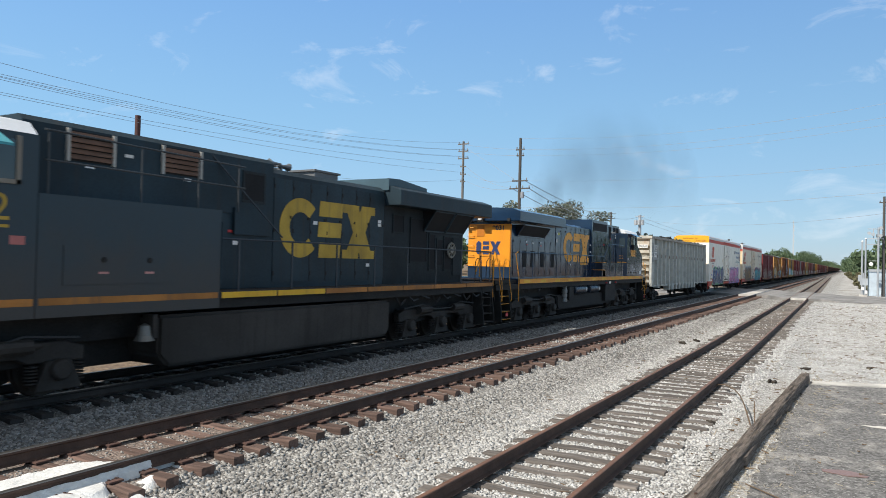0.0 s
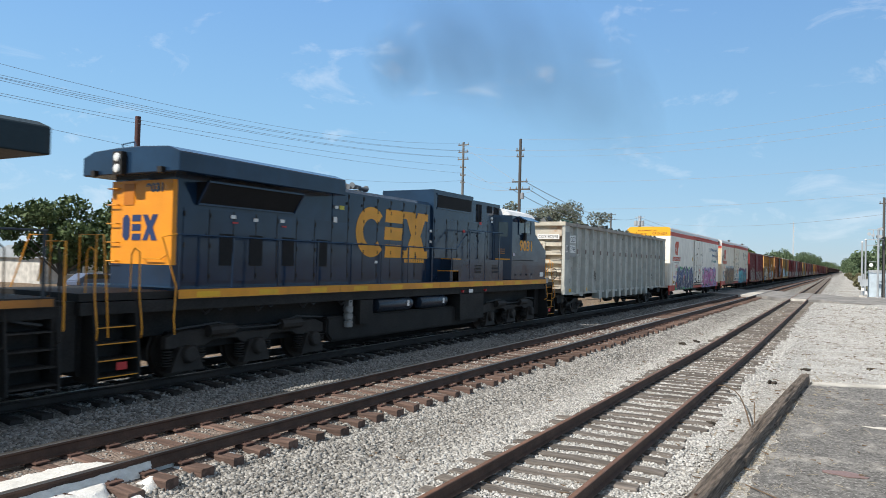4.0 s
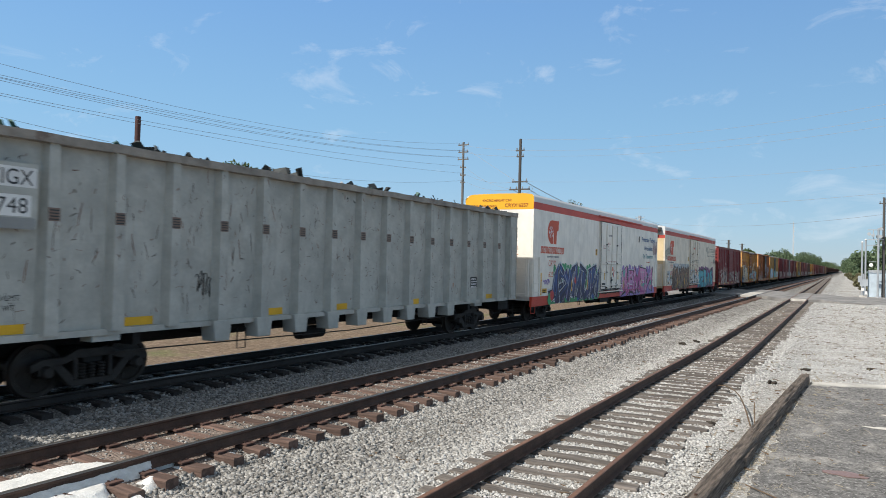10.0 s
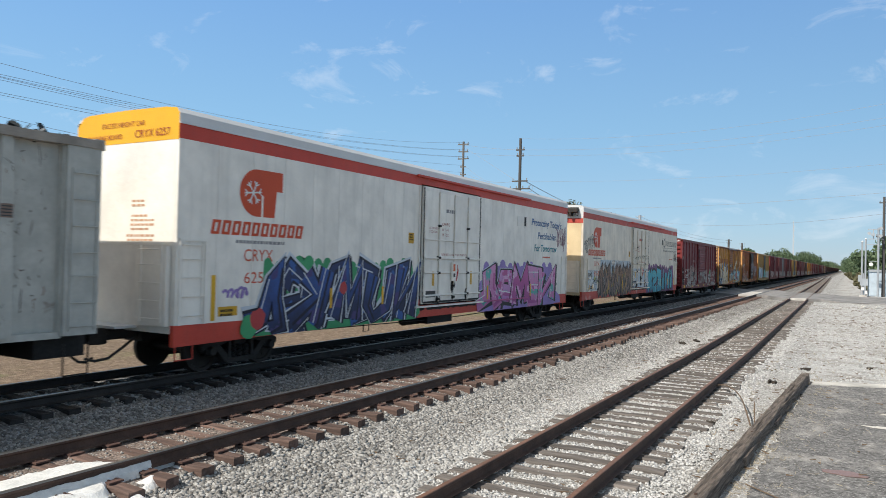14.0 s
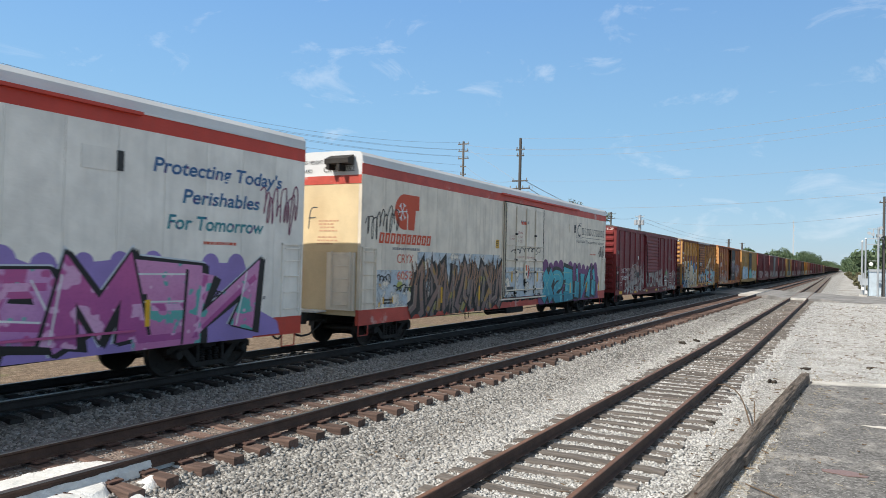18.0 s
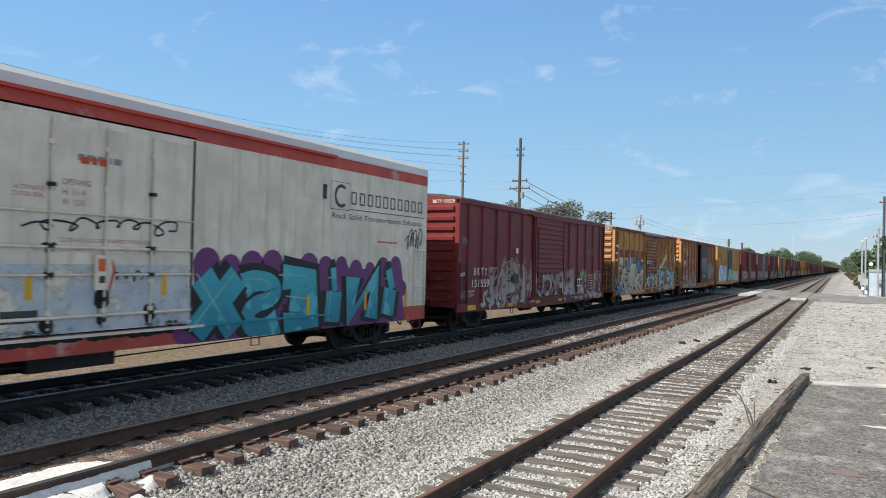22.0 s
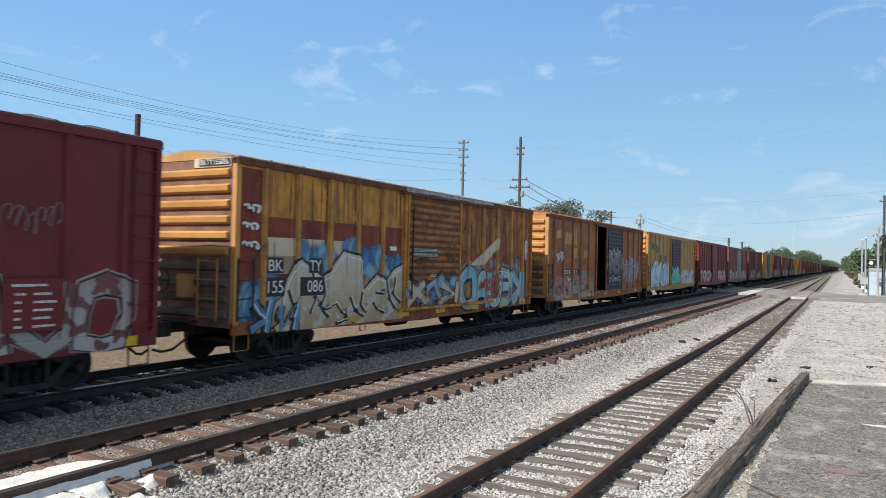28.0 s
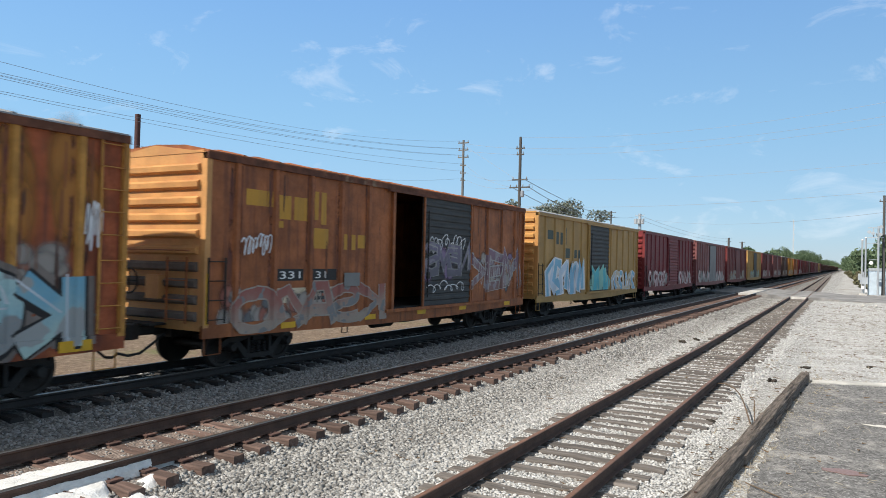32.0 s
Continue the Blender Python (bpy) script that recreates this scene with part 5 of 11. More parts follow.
# ---- insulated cars ----
def reefer(y0, label, side, end_low, end_top, band, number, seed, old, sprayed):
    length, eave = 22.14, 5.28
    car = add_car("insulated_boxcar", label, y0)
    zb = 1.12
    d0, d1 = 9.1, 13.1
    xs = list(np.linspace(0.0, d0, 10)), list(np.linspace(d1, length, 10))
    for row in xs:
        for p, q in zip(row, row[1:]):
            bm = bmesh.new()
            box(bm, 1.50, 1.60, p + 0.004, q - 0.004, zb, eave - 0.50)
            soften(bm, 0.008)
            part("side_panel", bm, side, car)
    boxes("rear_side_wall", [(-1.60, -1.50, 0, length, zb, eave)], side, car)
    boxes("red_band", [(1.50, 1.602, 0, d0, eave - 0.50, eave - 0.19), (1.50, 1.602, d1, length, eave - 0.50, eave - 0.19), (1.50, 1.602, d0, d1, eave - 0.45, eave - 0.19)], band, car)
    bm = bmesh.new()
    prism(bm, [(-1.60, eave - 0.20), (1.60, eave - 0.20), (1.60, eave), (1.52, eave + 0.10), (1.2, eave + 0.135), (0, eave + 0.155), (-1.2, eave + 0.135), (-1.52, eave + 0.06), (-1.60, eave - 0.04)], "y", 0.0, length)
    rf = part("roof", bm, M_REEFER_ROOF, car)
    for y in (15.2, 15.5, 21.0):
        boxes("roof_bracket", [(1.35, 1.50, y - 0.03, y + 0.03, eave + 0.06, eave + 0.115)], M_REEFER_ROOF, rf)
    boxes("eave_moulding", [(1.60, 1.625, 0, length, eave - 0.21, eave - 0.17)], M_REEFER_ROOF, car)
    bm = bmesh.new()
    prism(bm, [(0.0, zb), (0.0, 0.70), (5.5, 0.76), (length - 5.5, 0.76), (length, 0.70), (length, zb)], "x", 1.48, 1.59)
    part("side_sill", bm, band, car)
    # ends: plain sheet above, set back corner below with a ladder
    for s, ye in ((-1, 0.0), (1, length)):
        boxes("end_wall", [(-1.58, 1.50, ye, ye - s * 0.08, 2.68, eave - 0.20)], side if not old else end_low, car)
        boxes("end_wall_lower", [(-1.58, 1.50, ye - s * 0.02, ye - s * 0.10, 0.95, 2.68)], end_low if old else side, car)
        bm = bmesh.new()
        prism(bm, [(-1.59, eave - 0.52), (1.59, eave - 0.52), (1.59, eave), (1.51, eave + 0.105), (1.2, eave + 0.14), (0, eave + 0.16), (-1.2, eave + 0.14), (-1.40, eave + 0.10), (-1.59, eave - 0.10)], "y", min(ye + s * 0.006, ye - s * 0.05), max(ye + s * 0.006, ye - s * 0.05))
        part("end_top", bm, end_top, car)
    if old:
        boxes("end_band", [(-1.585, 1.585, -0.012, 0.0, eave - 0.75, eave - 0.52)], band, car)
    boxes("end_corner_box", [(0.55, 1.45, -0.10, 0.0, 1.10, 2.66)], side, car, bevel=0.015)
    end_ladder(car, -0.14, 0.75, 1.35, [1.25, 1.6, 1.95, 2.3, 2.6], side)
    boxes("end_platform", [(-1.2, 0.5, -0.5, 0.0, 1.02, 1.07)], M_REEFER_ROOF, car)
    boxes("floor", [(-1.5, 1.5, 0.1, length - 0.1, 0.98, zb)], M_BLACK, car)
    # side ladders in shallow frames
    for a, b in ((0.06, 0.74), (length - 0.74, length - 0.06)):
        boxes("ladder_frame", [(1.60, 1.64, a, a + 0.04, zb, 2.82), (1.60, 1.64, b - 0.04, b, zb, 2.82), (1.60, 1.64, a, b, 2.78, 2.82)], side, car)
        ladder(car, 1.615, a + 0.08, b - 0.08, [1.3, 1.68, 2.06, 2.42, 2.7], side)
    # plug door
    door = boxes("door", [(1.60, 1.66, d0 + 0.05, d1 - 0.05, zb + 0.05, eave - 0.50)], side, car, bevel=0.015)
    for p, q in ((d0 + 0.15, d0 + 0.95), (d0 + 1.0, d0 + 1.95), (d0 + 2.0, d0 + 2.9), (d0 + 2.95, d1 - 0.15)):
        for z0, z1 in ((1.3, 2.5), (2.58, 4.65)):
            boxes("door_panel", [(1.66, 1.674, p, q, z0, z1)], side, door)
    for y in (d0 + 1.0, d0 + 2.0, d0 + 2.95):
        bm = bmesh.new()
        rod(bm, (1.70, y, zb + 0.1), (1.70, y, eave - 0.6), 0.022, 6)
        for z in (1.5, 2.0, 2.6, 3.6, 4.3):
            box(bm, 1.67, 1.72, y - 0.05, y + 0.05, z - 0.04, z + 0.04)
        part("locking_bar", bm, side, door)
    grease = paint("black_grease", (0.018, 0.016, 0.014), rough=0.7)
    for z, r in ((1.42, 0.03), (2.12, 0.022), (2.58, 0.03), (3.15, 0.02)):
        bm = bmesh.new()
        rod(bm, (1.70, d0 + 0.12, z), (1.70, d1 - 0.12, z), r, 6)
        part("door_rail", bm, side, door)
    for z0, z1, y0_, y1_ in ((1.18, 1.24, 0.12, 3.88), (1.22, 4.75, 0.06, 0.11), (1.22, 4.75, 3.89, 3.94)):
        boxes("door_seal", [(1.662, 1.668, d0 + y0_, d0 + y1_, z0, z1)], grease, door)
    boxes("lock_box", [(1.70, 1.76, d0 + 1.78, d0 + 2.16, 1.86, 2.46)], side, door, bevel=0.012)
    patch(car, "orange_card", d0 + 1.83, d0 + 1.97, 2.18, 2.40, paint("card_orange", (0.75, 0.16, 0.03)), x=1.7625)
    patch(car, "orange_card", d0 + 1.85, d0 + 1.97, 1.98, 2.10, M_DOORDARK, x=1.7625)
    bm = bmesh.new()
    path_rod(bm, [(1.74, d0 + 2.1, 2.4), (1.78, d0 + 2.13, 2.2), (1.76, d0 + 2.05, 1.86)], 0.02, 6)
    part("lock_handle", bm, M_RED, door)
    rg = random.Random(seed)
    for k, (y, z, w, h) in enumerate(((1.0, 2.6, 0.13, 0.06), (2.95, 2.6, 0.13, 0.06), (1.0, 2.12, 0.10, 0.06), (2.95, 2.12, 0.08, 0.05), (1.97, 1.70, 0.16, 0.20), (1.0, 1.30, 0.13, 0.16), (2.95, 1.42, 0.14, 0.18), (1.97, 1.34, 0.10, 0.08), (1.0, 3.6, 0.09, 0.05), (2.95, 3.6, 0.09, 0.05))):
        bm = bmesh.new()
        blob(bm, 1.6775 + 0.0002 * k, d0 + y, z, w, h, 0, rg)
        strokes(bm, [[(d0 + y + dy, z), (d0 + y + dy * 1.1, z - h * rg.uniform(1.2, 2.2))] for dy in (-0.4 * w, 0.0, 0.45 * w)], 0.3 * w, 1.678 + 0.0002 * k, 0, True)
        part("grease_smear", bm, grease, door)
        boxes("hinge", [(1.68, 1.735, d0 + y - 0.06, d0 + y + 0.06, z - 0.035, z + 0.035)], M_STEEL, door, bevel=0.008)
    for k in range(16):      # grime along the sill of the door
        y = d0 - 0.2 + 4.4 * k / 16
        bm = bmesh.new()
        blob(bm, 1.592 + 0.0003 * k, y + rg.uniform(0, 0.2), 1.02, rg.uniform(0.10, 0.28), rg.uniform(0.03, 0.07), 0, rg)
        part("grease_smear", bm, grease, car)
    red_print = paint("faded_red_print", (0.42, 0.12, 0.08))
    lettering("CLOSE AND LOCK DOOR BEFORE MOVING CAR", car, 1.676, d0 + 1.18, 2.67, 0.07, red_print, 1.75)
    for k, text in enumerate(("OPENING", "H  11-4", "W  12-0")):
        lettering(text, car, 1.676, d0 + 1.2, 3.62 - 0.17 * k, 0.10, red_print, 0.5 if k == 0 else 0.4)
    for k, text in enumerate(("ALTERNATE", "DOOR SEAL")):
        lettering(text, car, 1.676, d0 + 0.40, 3.48 - 0.11 * k, 0.07, red_print, 0.5)
    for y in (0.62, 3.20):
        patch(car, "yellow_strip", d0 + y, d0 + y + 0.13, 1.72, 2.16, M_YELLOW, x=1.6762)
    patch(car, "dark_plate", d0 + 0.25, d0 + 0.85, 1.36, 1.56, M_DOORDARK, x=1.6764)
    boxes("door_track", [(1.60, 1.70, d0 - 0.3, length - 4.6, eave - 0.25, eave - 0.19)], M_BAND, car)
    boxes("door_track", [(1.58, 1.70, d0 - 0.3, d1 + 0.25, zb - 0.06, zb - 0.01)], side, car)
    boxes("door_track", [(1.58, 1.66, d1 + 0.25, length - 4.6, zb - 0.05, zb - 0.01)], sprayed, car)
    bm = bmesh.new()
    rod(bm, (1.63, d0 - 0.12, zb), (1.63, d0 - 0.12, eave - 0.5), 0.02, 6)
    part("door_post_rod", bm, side, car)
    # marks: the shipper's emblem as a plain shape, its name as blocks
    bm = bmesh.new()
    c, n = (2.12, 3.90), 18
    pts = [(2.62, 4.42)] + [(c[0] + 0.02 + 0.52 * math.cos(math.pi / 2 + math.pi * k / n), c[1] + 0.52 * math.sin(math.pi / 2 + math.pi * k / n)) for k in range(n + 1)] + [(2.28, 3.38), (2.28, 3.86), (2.34, 3.86), (2.34, 3.38), (2.70, 3.38), (2.76, 3.98), (2.95, 3.98), (2.95, 4.42)]
    bm.faces.new([bm.verts.new((1.604, p, q)) for p, q in pts])
    part("emblem", bm, M_EMBLEM, car, "orange-red emblem with a white star of six arms")
    bm = bmesh.new()
    for k in range(3):
        an = math.pi * k / 3 + 0.1
        strokes(bm, [[(2.02 - 0.26 * math.cos(an), 3.90 - 0.26 * math.sin(an)), (2.02 + 0.26 * math.cos(an), 3.90 + 0.26 * math.sin(an))]], 0.035, 1.606 + 0.001 * k, 0)
        for s in (-1, 1):
            cy, cz = 2.02 + s * 0.17 * math.cos(an), 3.90 + s * 0.17 * math.sin(an)
            for d in (-0.8, 0.8):
                strokes(bm, [[(cy, cz), (cy + s * 0.11 * math.cos(an + d), cz + s * 0.11 * math.sin(an + d))]], 0.028, 1.6095 + 0.0002 * k, 0)
    part("star_mark", bm, M_WHITE, car)
    block_letters(car, 0.84, 2.95, 2.85, 0.30, 10, M_EMBLEM, slant=0.2, gap=0.18, thin=0.36)
    bars(car, 1.55, 2.78, 1.6, 0.07, 1, paint("grey_print", (0.25, 0.24, 0.24)), seed=seed)
    lettering("CRYX", car, 1.605, 1.80, 2.40, 0.26, M_EMBLEM, 0.88)
    lettering(number, car, 1.605, 1.82, 1.92, 0.24, M_EMBLEM, 0.80)
    patch(car, "yellow_strip", 0.90, 1.02, 1.16, 2.10, M_YELLOW)
    p = patch(car, "yellow_placard", 1.10, 1.64, 1.24, 1.44, paint("placard_yellow", (0.62, 0.34, 0.02)))
    bars(car, 1.16, 1.33, 0.4, 0.05, 2, M_BLACK, x=1.607, seed=seed + 2)
    patch(car, "yellow_placard", 8.42, 8.72, 3.0, 3.32, paint("placard_yellow", (0.62, 0.34, 0.02)))
    bars(car, 8.47, 3.24, 0.2, 0.04, 3, M_BLACK, x=1.607, seed=seed + 3)
    bars(car, 10.55, 4.05, 0.75, 0.11, 1, paint("grey_print", (0.25, 0.24, 0.24)), x=1.678, seed=seed + 4)
    bars(car, 19.4, 2.05, 1.5, 0.07, 5, paint("grey_print", (0.25, 0.24, 0.24)), seed=seed + 6)
    boxes("switch_plate", [(1.60, 1.612, 16.4, 17.2, 3.95, 4.35)], side, car)
    boxes("switch", [(1.612, 1.64, 17.08, 17.2, 3.97, 4.33)], M_DOORDARK, car)
    red = M_EMBLEM
    lettering("EXCESS HEIGHT CAR", car, -0.75, -0.018, eave - 0.18, 0.10, paint("dark_red_print", (0.30, 0.05, 0.02)) if not old else M_DOORDARK, 1.35, end=True)
    lettering("NO RUNNING BOARD", car, -1.45, -0.018, eave - 0.42, 0.10, paint("dark_red_print", (0.30, 0.05, 0.02)) if not old else M_DOORDARK, 1.35, end=True)
    lettering("CRYX " + number, car, 0.30, -0.018, eave - 0.42, 0.15, paint("dark_red_print", (0.30, 0.05, 0.02)) if not old else M_DOORDARK, 1.05, end=True)
    stirrup(car, 0.12, 0.55, band, z1=0.75)
    stirrup(car, length - 0.55, length - 0.12, band, z1=0.75)
    boxes("equipment_box", [(0.95, 1.4, length * 0.45, length * 0.45 + 1.6, 0.50, 0.86)], M_BLACK, car, bevel=0.03)
    underframe(car, length)
    ends_gear(car, length, True, 2.3)
    return car


# ---- gondola ----
P_END_RUST = paint("orange_rust_run", (0.46, 0.23, 0.10), var=0.4)
P_SCRAPE = paint("dark_scrape", (0.12, 0.095, 0.08), var=0.4)
P_SCRAPE_RUST = paint("rusty_scrape", (0.20, 0.085, 0.05), var=0.4)


def gondola(y0):
    length, top = 20.7, 4.42
    car = add_car("scrap_gondola", "tall scuffed grey-green gondola with a rust-stained end, heaped with scrap", y0)
    zb = 1.15
    ribs = [1.82 + 1.235 * k for k in range(15)]
    marks = [0.62] + ribs + [length - 0.62]
    for p, q in zip(marks, marks[1:]):
        boxes("side_sheet", [(1.34, 1.385, p + 0.002, q - 0.002, zb, top - 0.10)], M_GON, car)
    boxes("rear_side", [(-1.6, -1.45, 0.05, length - 0.05, zb, top - 0.05)], M_GON, car)
    for a, b in ((0.0, 0.62), (length - 0.62, length)):
        boxes("corner_panel", [(1.44, 1.585, a, b, zb - 0.05, top - 0.10)], M_GON, car, bevel=0.02)
    for k, y in enumerate(ribs):
        bm = bmesh.new()
        low = 0.92 if 3 <= k <= 11 else zb - 0.02
        va = [(1.37, y - 0.19), (1.595, y - 0.125), (1.595, y + 0.125), (1.37, y + 0.19)]
        vb = [(1.37, y - 0.135), (1.545, y - 0.085), (1.545, y + 0.085), (1.37, y + 0.135)]
        lo, hi = [bm.verts.new((p, q, low)) for p, q in va], [bm.verts.new((p, q, top - 0.10)) for p, q in vb]
        for i in range(4):
            bm.faces.new((lo[i], lo[(i + 1) % 4], hi[(i + 1) % 4], hi[i]))
        bm.faces.new(lo[::-1]), bm.faces.new(hi)
        part("rib", bm, M_GON, car)
        if 3 <= k <= 11:      # the foot of the post under the sill
            bm = bmesh.new()
            prism(bm, [(y - 0.25, zb + 0.02), (y + 0.25, zb + 0.02), (y + 0.195, 0.74), (y - 0.195, 0.74)], "x", 1.20, 1.602)
            soften(bm, 0.012)
            part("post_foot", bm, M_GON, car)
        dp = boxes("data_plate", [(1.562, 1.5715, y - 0.10, y + 0.10, 3.02, 3.24)], paint("brown_grey_plate", (0.22, 0.15, 0.115)), car)
        for i in range(4):
            patch(dp, "print_line", y - 0.085, y + 0.085, 3.04 + 0.05 * i, 3.06 + 0.05 * i, M_DOORDARK, x=1.5735)
    bm = bmesh.new()
    n = 40
    rnd = random.Random(8)
    rings = []
    for k in range(n + 1):
        y = length * k / n
        d = rnd.uniform(-0.008, 0.006)
        rings.append([bm.verts.new(p) for p in ((1.36, y, top - 0.12 + d), (1.61 + d * 0.6, y, top - 0.12 + d), (1.61 + d * 0.6, y, top + 0.03 + d), (1.36, y, top + 0.05 + d))])
    for a, b in zip(rings, rings[1:]):
        for i in range(4):
            bm.faces.new((a[i], a[(i + 1) % 4], b[(i + 1) % 4], b[i]))
    bm.faces.new(rings[0]), bm.faces.new(rings[-1])
    bmesh.ops.recalc_face_normals(bm, faces=bm.faces[:])
    part("top_chord", bm, paint("worn_chord_paint", (0.30, 0.26, 0.215), var=0.35, size=0.4, rust=0.4, rust_col=(0.15, 0.10, 0.075)), car)
    boxes("rear_chord", [(-1.62, -1.36, 0, length, top - 0.12, top + 0.04)], M_GON, car)
    for e in (0.62, length - 0.62):
        boxes("corner_web", [(1.30, 1.50, e - 0.03, e + 0.03, zb, top - 0.10)], M_GON, car)
    boxes("side_sill", [(1.40, 1.50, 0.6, length - 0.6, zb - 0.09, zb + 0.02)], M_GON, car)
    boxes("floor", [(-1.45, 1.42, 0.1, length - 0.1, zb - 0.06, zb)], M_BLACK, car)
    for s, ye in ((-1, 0.0), (1, length)):
        boxes("end_chord", [(-1.60, 1.60, ye + s * 0.05, ye - s * 0.15, top - 0.13, top + 0.05)], M_GON_END, car, bevel=0.02)
        boxes("end_sheet", [(-1.50, 1.44, ye - s * 0.20, ye - s * 0.25, zb - 0.05, top - 0.1)], M_GON_END, car)
        for z in (1.45, 1.85, 2.22, 2.62, 3.02, 3.42, 3.90):
            boxes("end_rib", [(-1.48, 1.42, ye + s * 0.03, ye - s * 0.202, z - 0.09, z + 0.09 if z < 3.8 else z + 0.2)], M_GON_END, car, bevel=0.015)
    boxes("centre_plate", [(-1.05, 0.62, -0.075, -0.03, 1.32, 3.55)], M_GON_END, car, bevel=0.01)
    boxes("number_plate_board", [(0.24, 1.32, -0.058, -0.05, 3.66, 3.88)], M_WHITE, car)
    lettering("CIGX 802748", car, 0.30, -0.062, 3.70, 0.15, M_DOORDARK, 0.95, end=True)
    rnd = random.Random(77)
    for k in range(26):      # rust that has run down the end
        x, z, h, w = rnd.uniform(-1.0, 0.58), rnd.choice((3.53, 3.53, 2.9)) - rnd.uniform(0, 0.1), rnd.uniform(0.15, 1.0), rnd.uniform(0.012, 0.05)
        bm = bmesh.new()
        bm.faces.new([bm.verts.new((p, -0.0765 - 0.0001 * k, q)) for p, q in ((x - w, z), (x + w, z), (x + 0.3 * w, z - h), (x - 0.3 * w, z - h))])
        part("rust_run", bm, P_SCRAPE_RUST if k % 3 else P_END_RUST, car)
    for k in range(6):
        bm = bmesh.new()
        for j in range(4):
            x = -0.25 + 0.16 * j
            bm.faces.new([bm.verts.new((p, -0.0795, q)) for p, q in ((x, 2.35 - 0.13 * k), (x + 0.05 + 0.02 * ((j * 7 + k * 3) % 4), 2.35 - 0.13 * k), (x + 0.05 + 0.02 * ((j * 7 + k * 3) % 4), 2.39 - 0.13 * k), (x, 2.39 - 0.13 * k))])
        part("stencil_lines", bm, M_DOORDARK, car)
    bm = bmesh.new()
    rim = [(1.02 + 0.28 * math.cos(a), -0.20, 2.05 + 0.28 * math.sin(a)) for a in [2 * math.pi * k / 20 for k in range(21)]]
    path_rod(bm, rim, 0.016, 6)
    for k in range(3):
        a = 0.5 + 2 * math.pi * k / 3
        rod(bm, (1.02, -0.19, 2.05), (1.02 + 0.27 * math.cos(a), -0.20, 2.05 + 0.27 * math.sin(a)), 0.012, 5)
    rod(bm, (1.02, -0.21, 2.05), (1.02, -0.02, 2.05), 0.03, 8)
    part("brake_wheel", bm, M_STEEL, car)
    boxes("brake_step", [(0.55, 1.42, -0.30, -0.03, 1.30, 1.34)], M_STEEL, car)
    for z in (1.55, 1.95, 2.35, 2.75, 3.15):
        bm = bmesh.new()
        path_rod(bm, [(0.95, -0.04, z), (0.95, -0.10, z - 0.02), (1.38, -0.10, z - 0.02), (1.38, -0.04, z)], 0.012, 5)
        part("end_rung", bm, M_GON_END, car)
    # white number boards
    patch(car, "number_board", 0.66, 1.50, 3.52, 3.84, M_WHITE, x=1.588)
    patch(car, "number_board", 0.66, 1.42, 3.06, 3.40, M_WHITE, x=1.589)
    patch(car, "number_board", 0.10, 0.36, 3.06, 3.38, M_WHITE, x=1.589)
    for a, b, c, d in ((0.05, 0.60, 2.72, 4.0), (0.64, 1.5, 2.86, 3.04)):
        patch(car, "grey_touch_up", a, b, c, d, paint("touch_up_grey", (0.29, 0.295, 0.285)), x=1.5875)
    boxes("board_backing", [(1.44, 1.587, 0.64, 1.52, 3.0, 3.9)], M_GON, car)
    lettering("CIGX", car, 1.592, 0.72, 3.56, 0.24, M_DOORDARK, 0.72)
    lettering("2748", car, 1.593, 0.70, 3.11, 0.24, M_DOORDARK, 0.66)
    lettering("80", car, 1.592, 0.16, 3.11, 0.24, M_DOORDARK, 0.30)
    lettering("LD LMT", car, 1.391, 0.98, 1.72, 0.09, M_DOORDARK, 0.42)
    lettering("LT WT", car, 1.391, 0.98, 1.56, 0.09, M_DOORDARK, 0.34)
    for y, w in ((0.72, 0.62), (3.3, 0.5), (6.9, 0.5), (9.4, 0.5), (13.1, 0.45), (18.2, 0.6)):
        patch(car, "yellow_reflector", y, y + w + 0.15, 1.18, 1.34, M_YELLOW, x=1.391)
    patch(car, "data_plate", 17.15, 17.65, 1.62, 1.98, M_DOORDARK, x=1.391)
    bars(car, 17.2, 1.88, 0.4, 0.05, 4, M_WHITE, x=1.394, seed=4)
    rnd = random.Random(50)
    for p, q in zip(marks, marks[1:]):      # scrapes and chalk scribbles on each sheet and post
        for level, count, x, a, b in ((0, 30, 1.3905, p + 0.24, q - 0.24), (1, 9, 1.5985, p - 0.10, p + 0.10)):
            bm = bmesh.new()
            for k in range(count):
                y, z = rnd.uniform(a, b), rnd.uniform(1.3, 4.15)
                lean, h = rnd.gauss(0, 0.05), rnd.choice((0.04, 0.06, 0.08, 0.12, 0.18, 0.35)) * rnd.uniform(0.6, 1.3)
                face = x if level == 0 else 1.598 - 0.0153 * (z - 1.15)
                mid = (y + lean * 0.5 + rnd.gauss(0, 0.012), z + h * 0.5)
                if rnd.random() < 0.25:
                    lean, h, mid = rnd.uniform(-0.14, 0.14), h * 0.25, (y, z)
                y2 = min(b, max(a, y + lean))
                strokes(bm, [[(y, z), mid, (y2, z + h)]], rnd.uniform(0.006, 0.024), face + 0.0001 * k, rnd.choice((0, 0, 1)), taper=True)
            part("scrape_marks", bm, [P_SCRAPE, P_SCRAPE_RUST], car)["kind"] = "stuff"
    tag(car, 4.9, 5.7, 1.6, 2.35, M_STEEL, 70, x=1.392, width=0.018, loops=9)
    tag(car, 15.3, 15.95, 1.45, 1.95, paint("spray_rust_orange", (0.42, 0.17, 0.07)), 71, x=1.392, width=0.05, loops=7)
    ladder(car, 1.60, 0.04, 0.50, [1.20, 1.42], M_GON)
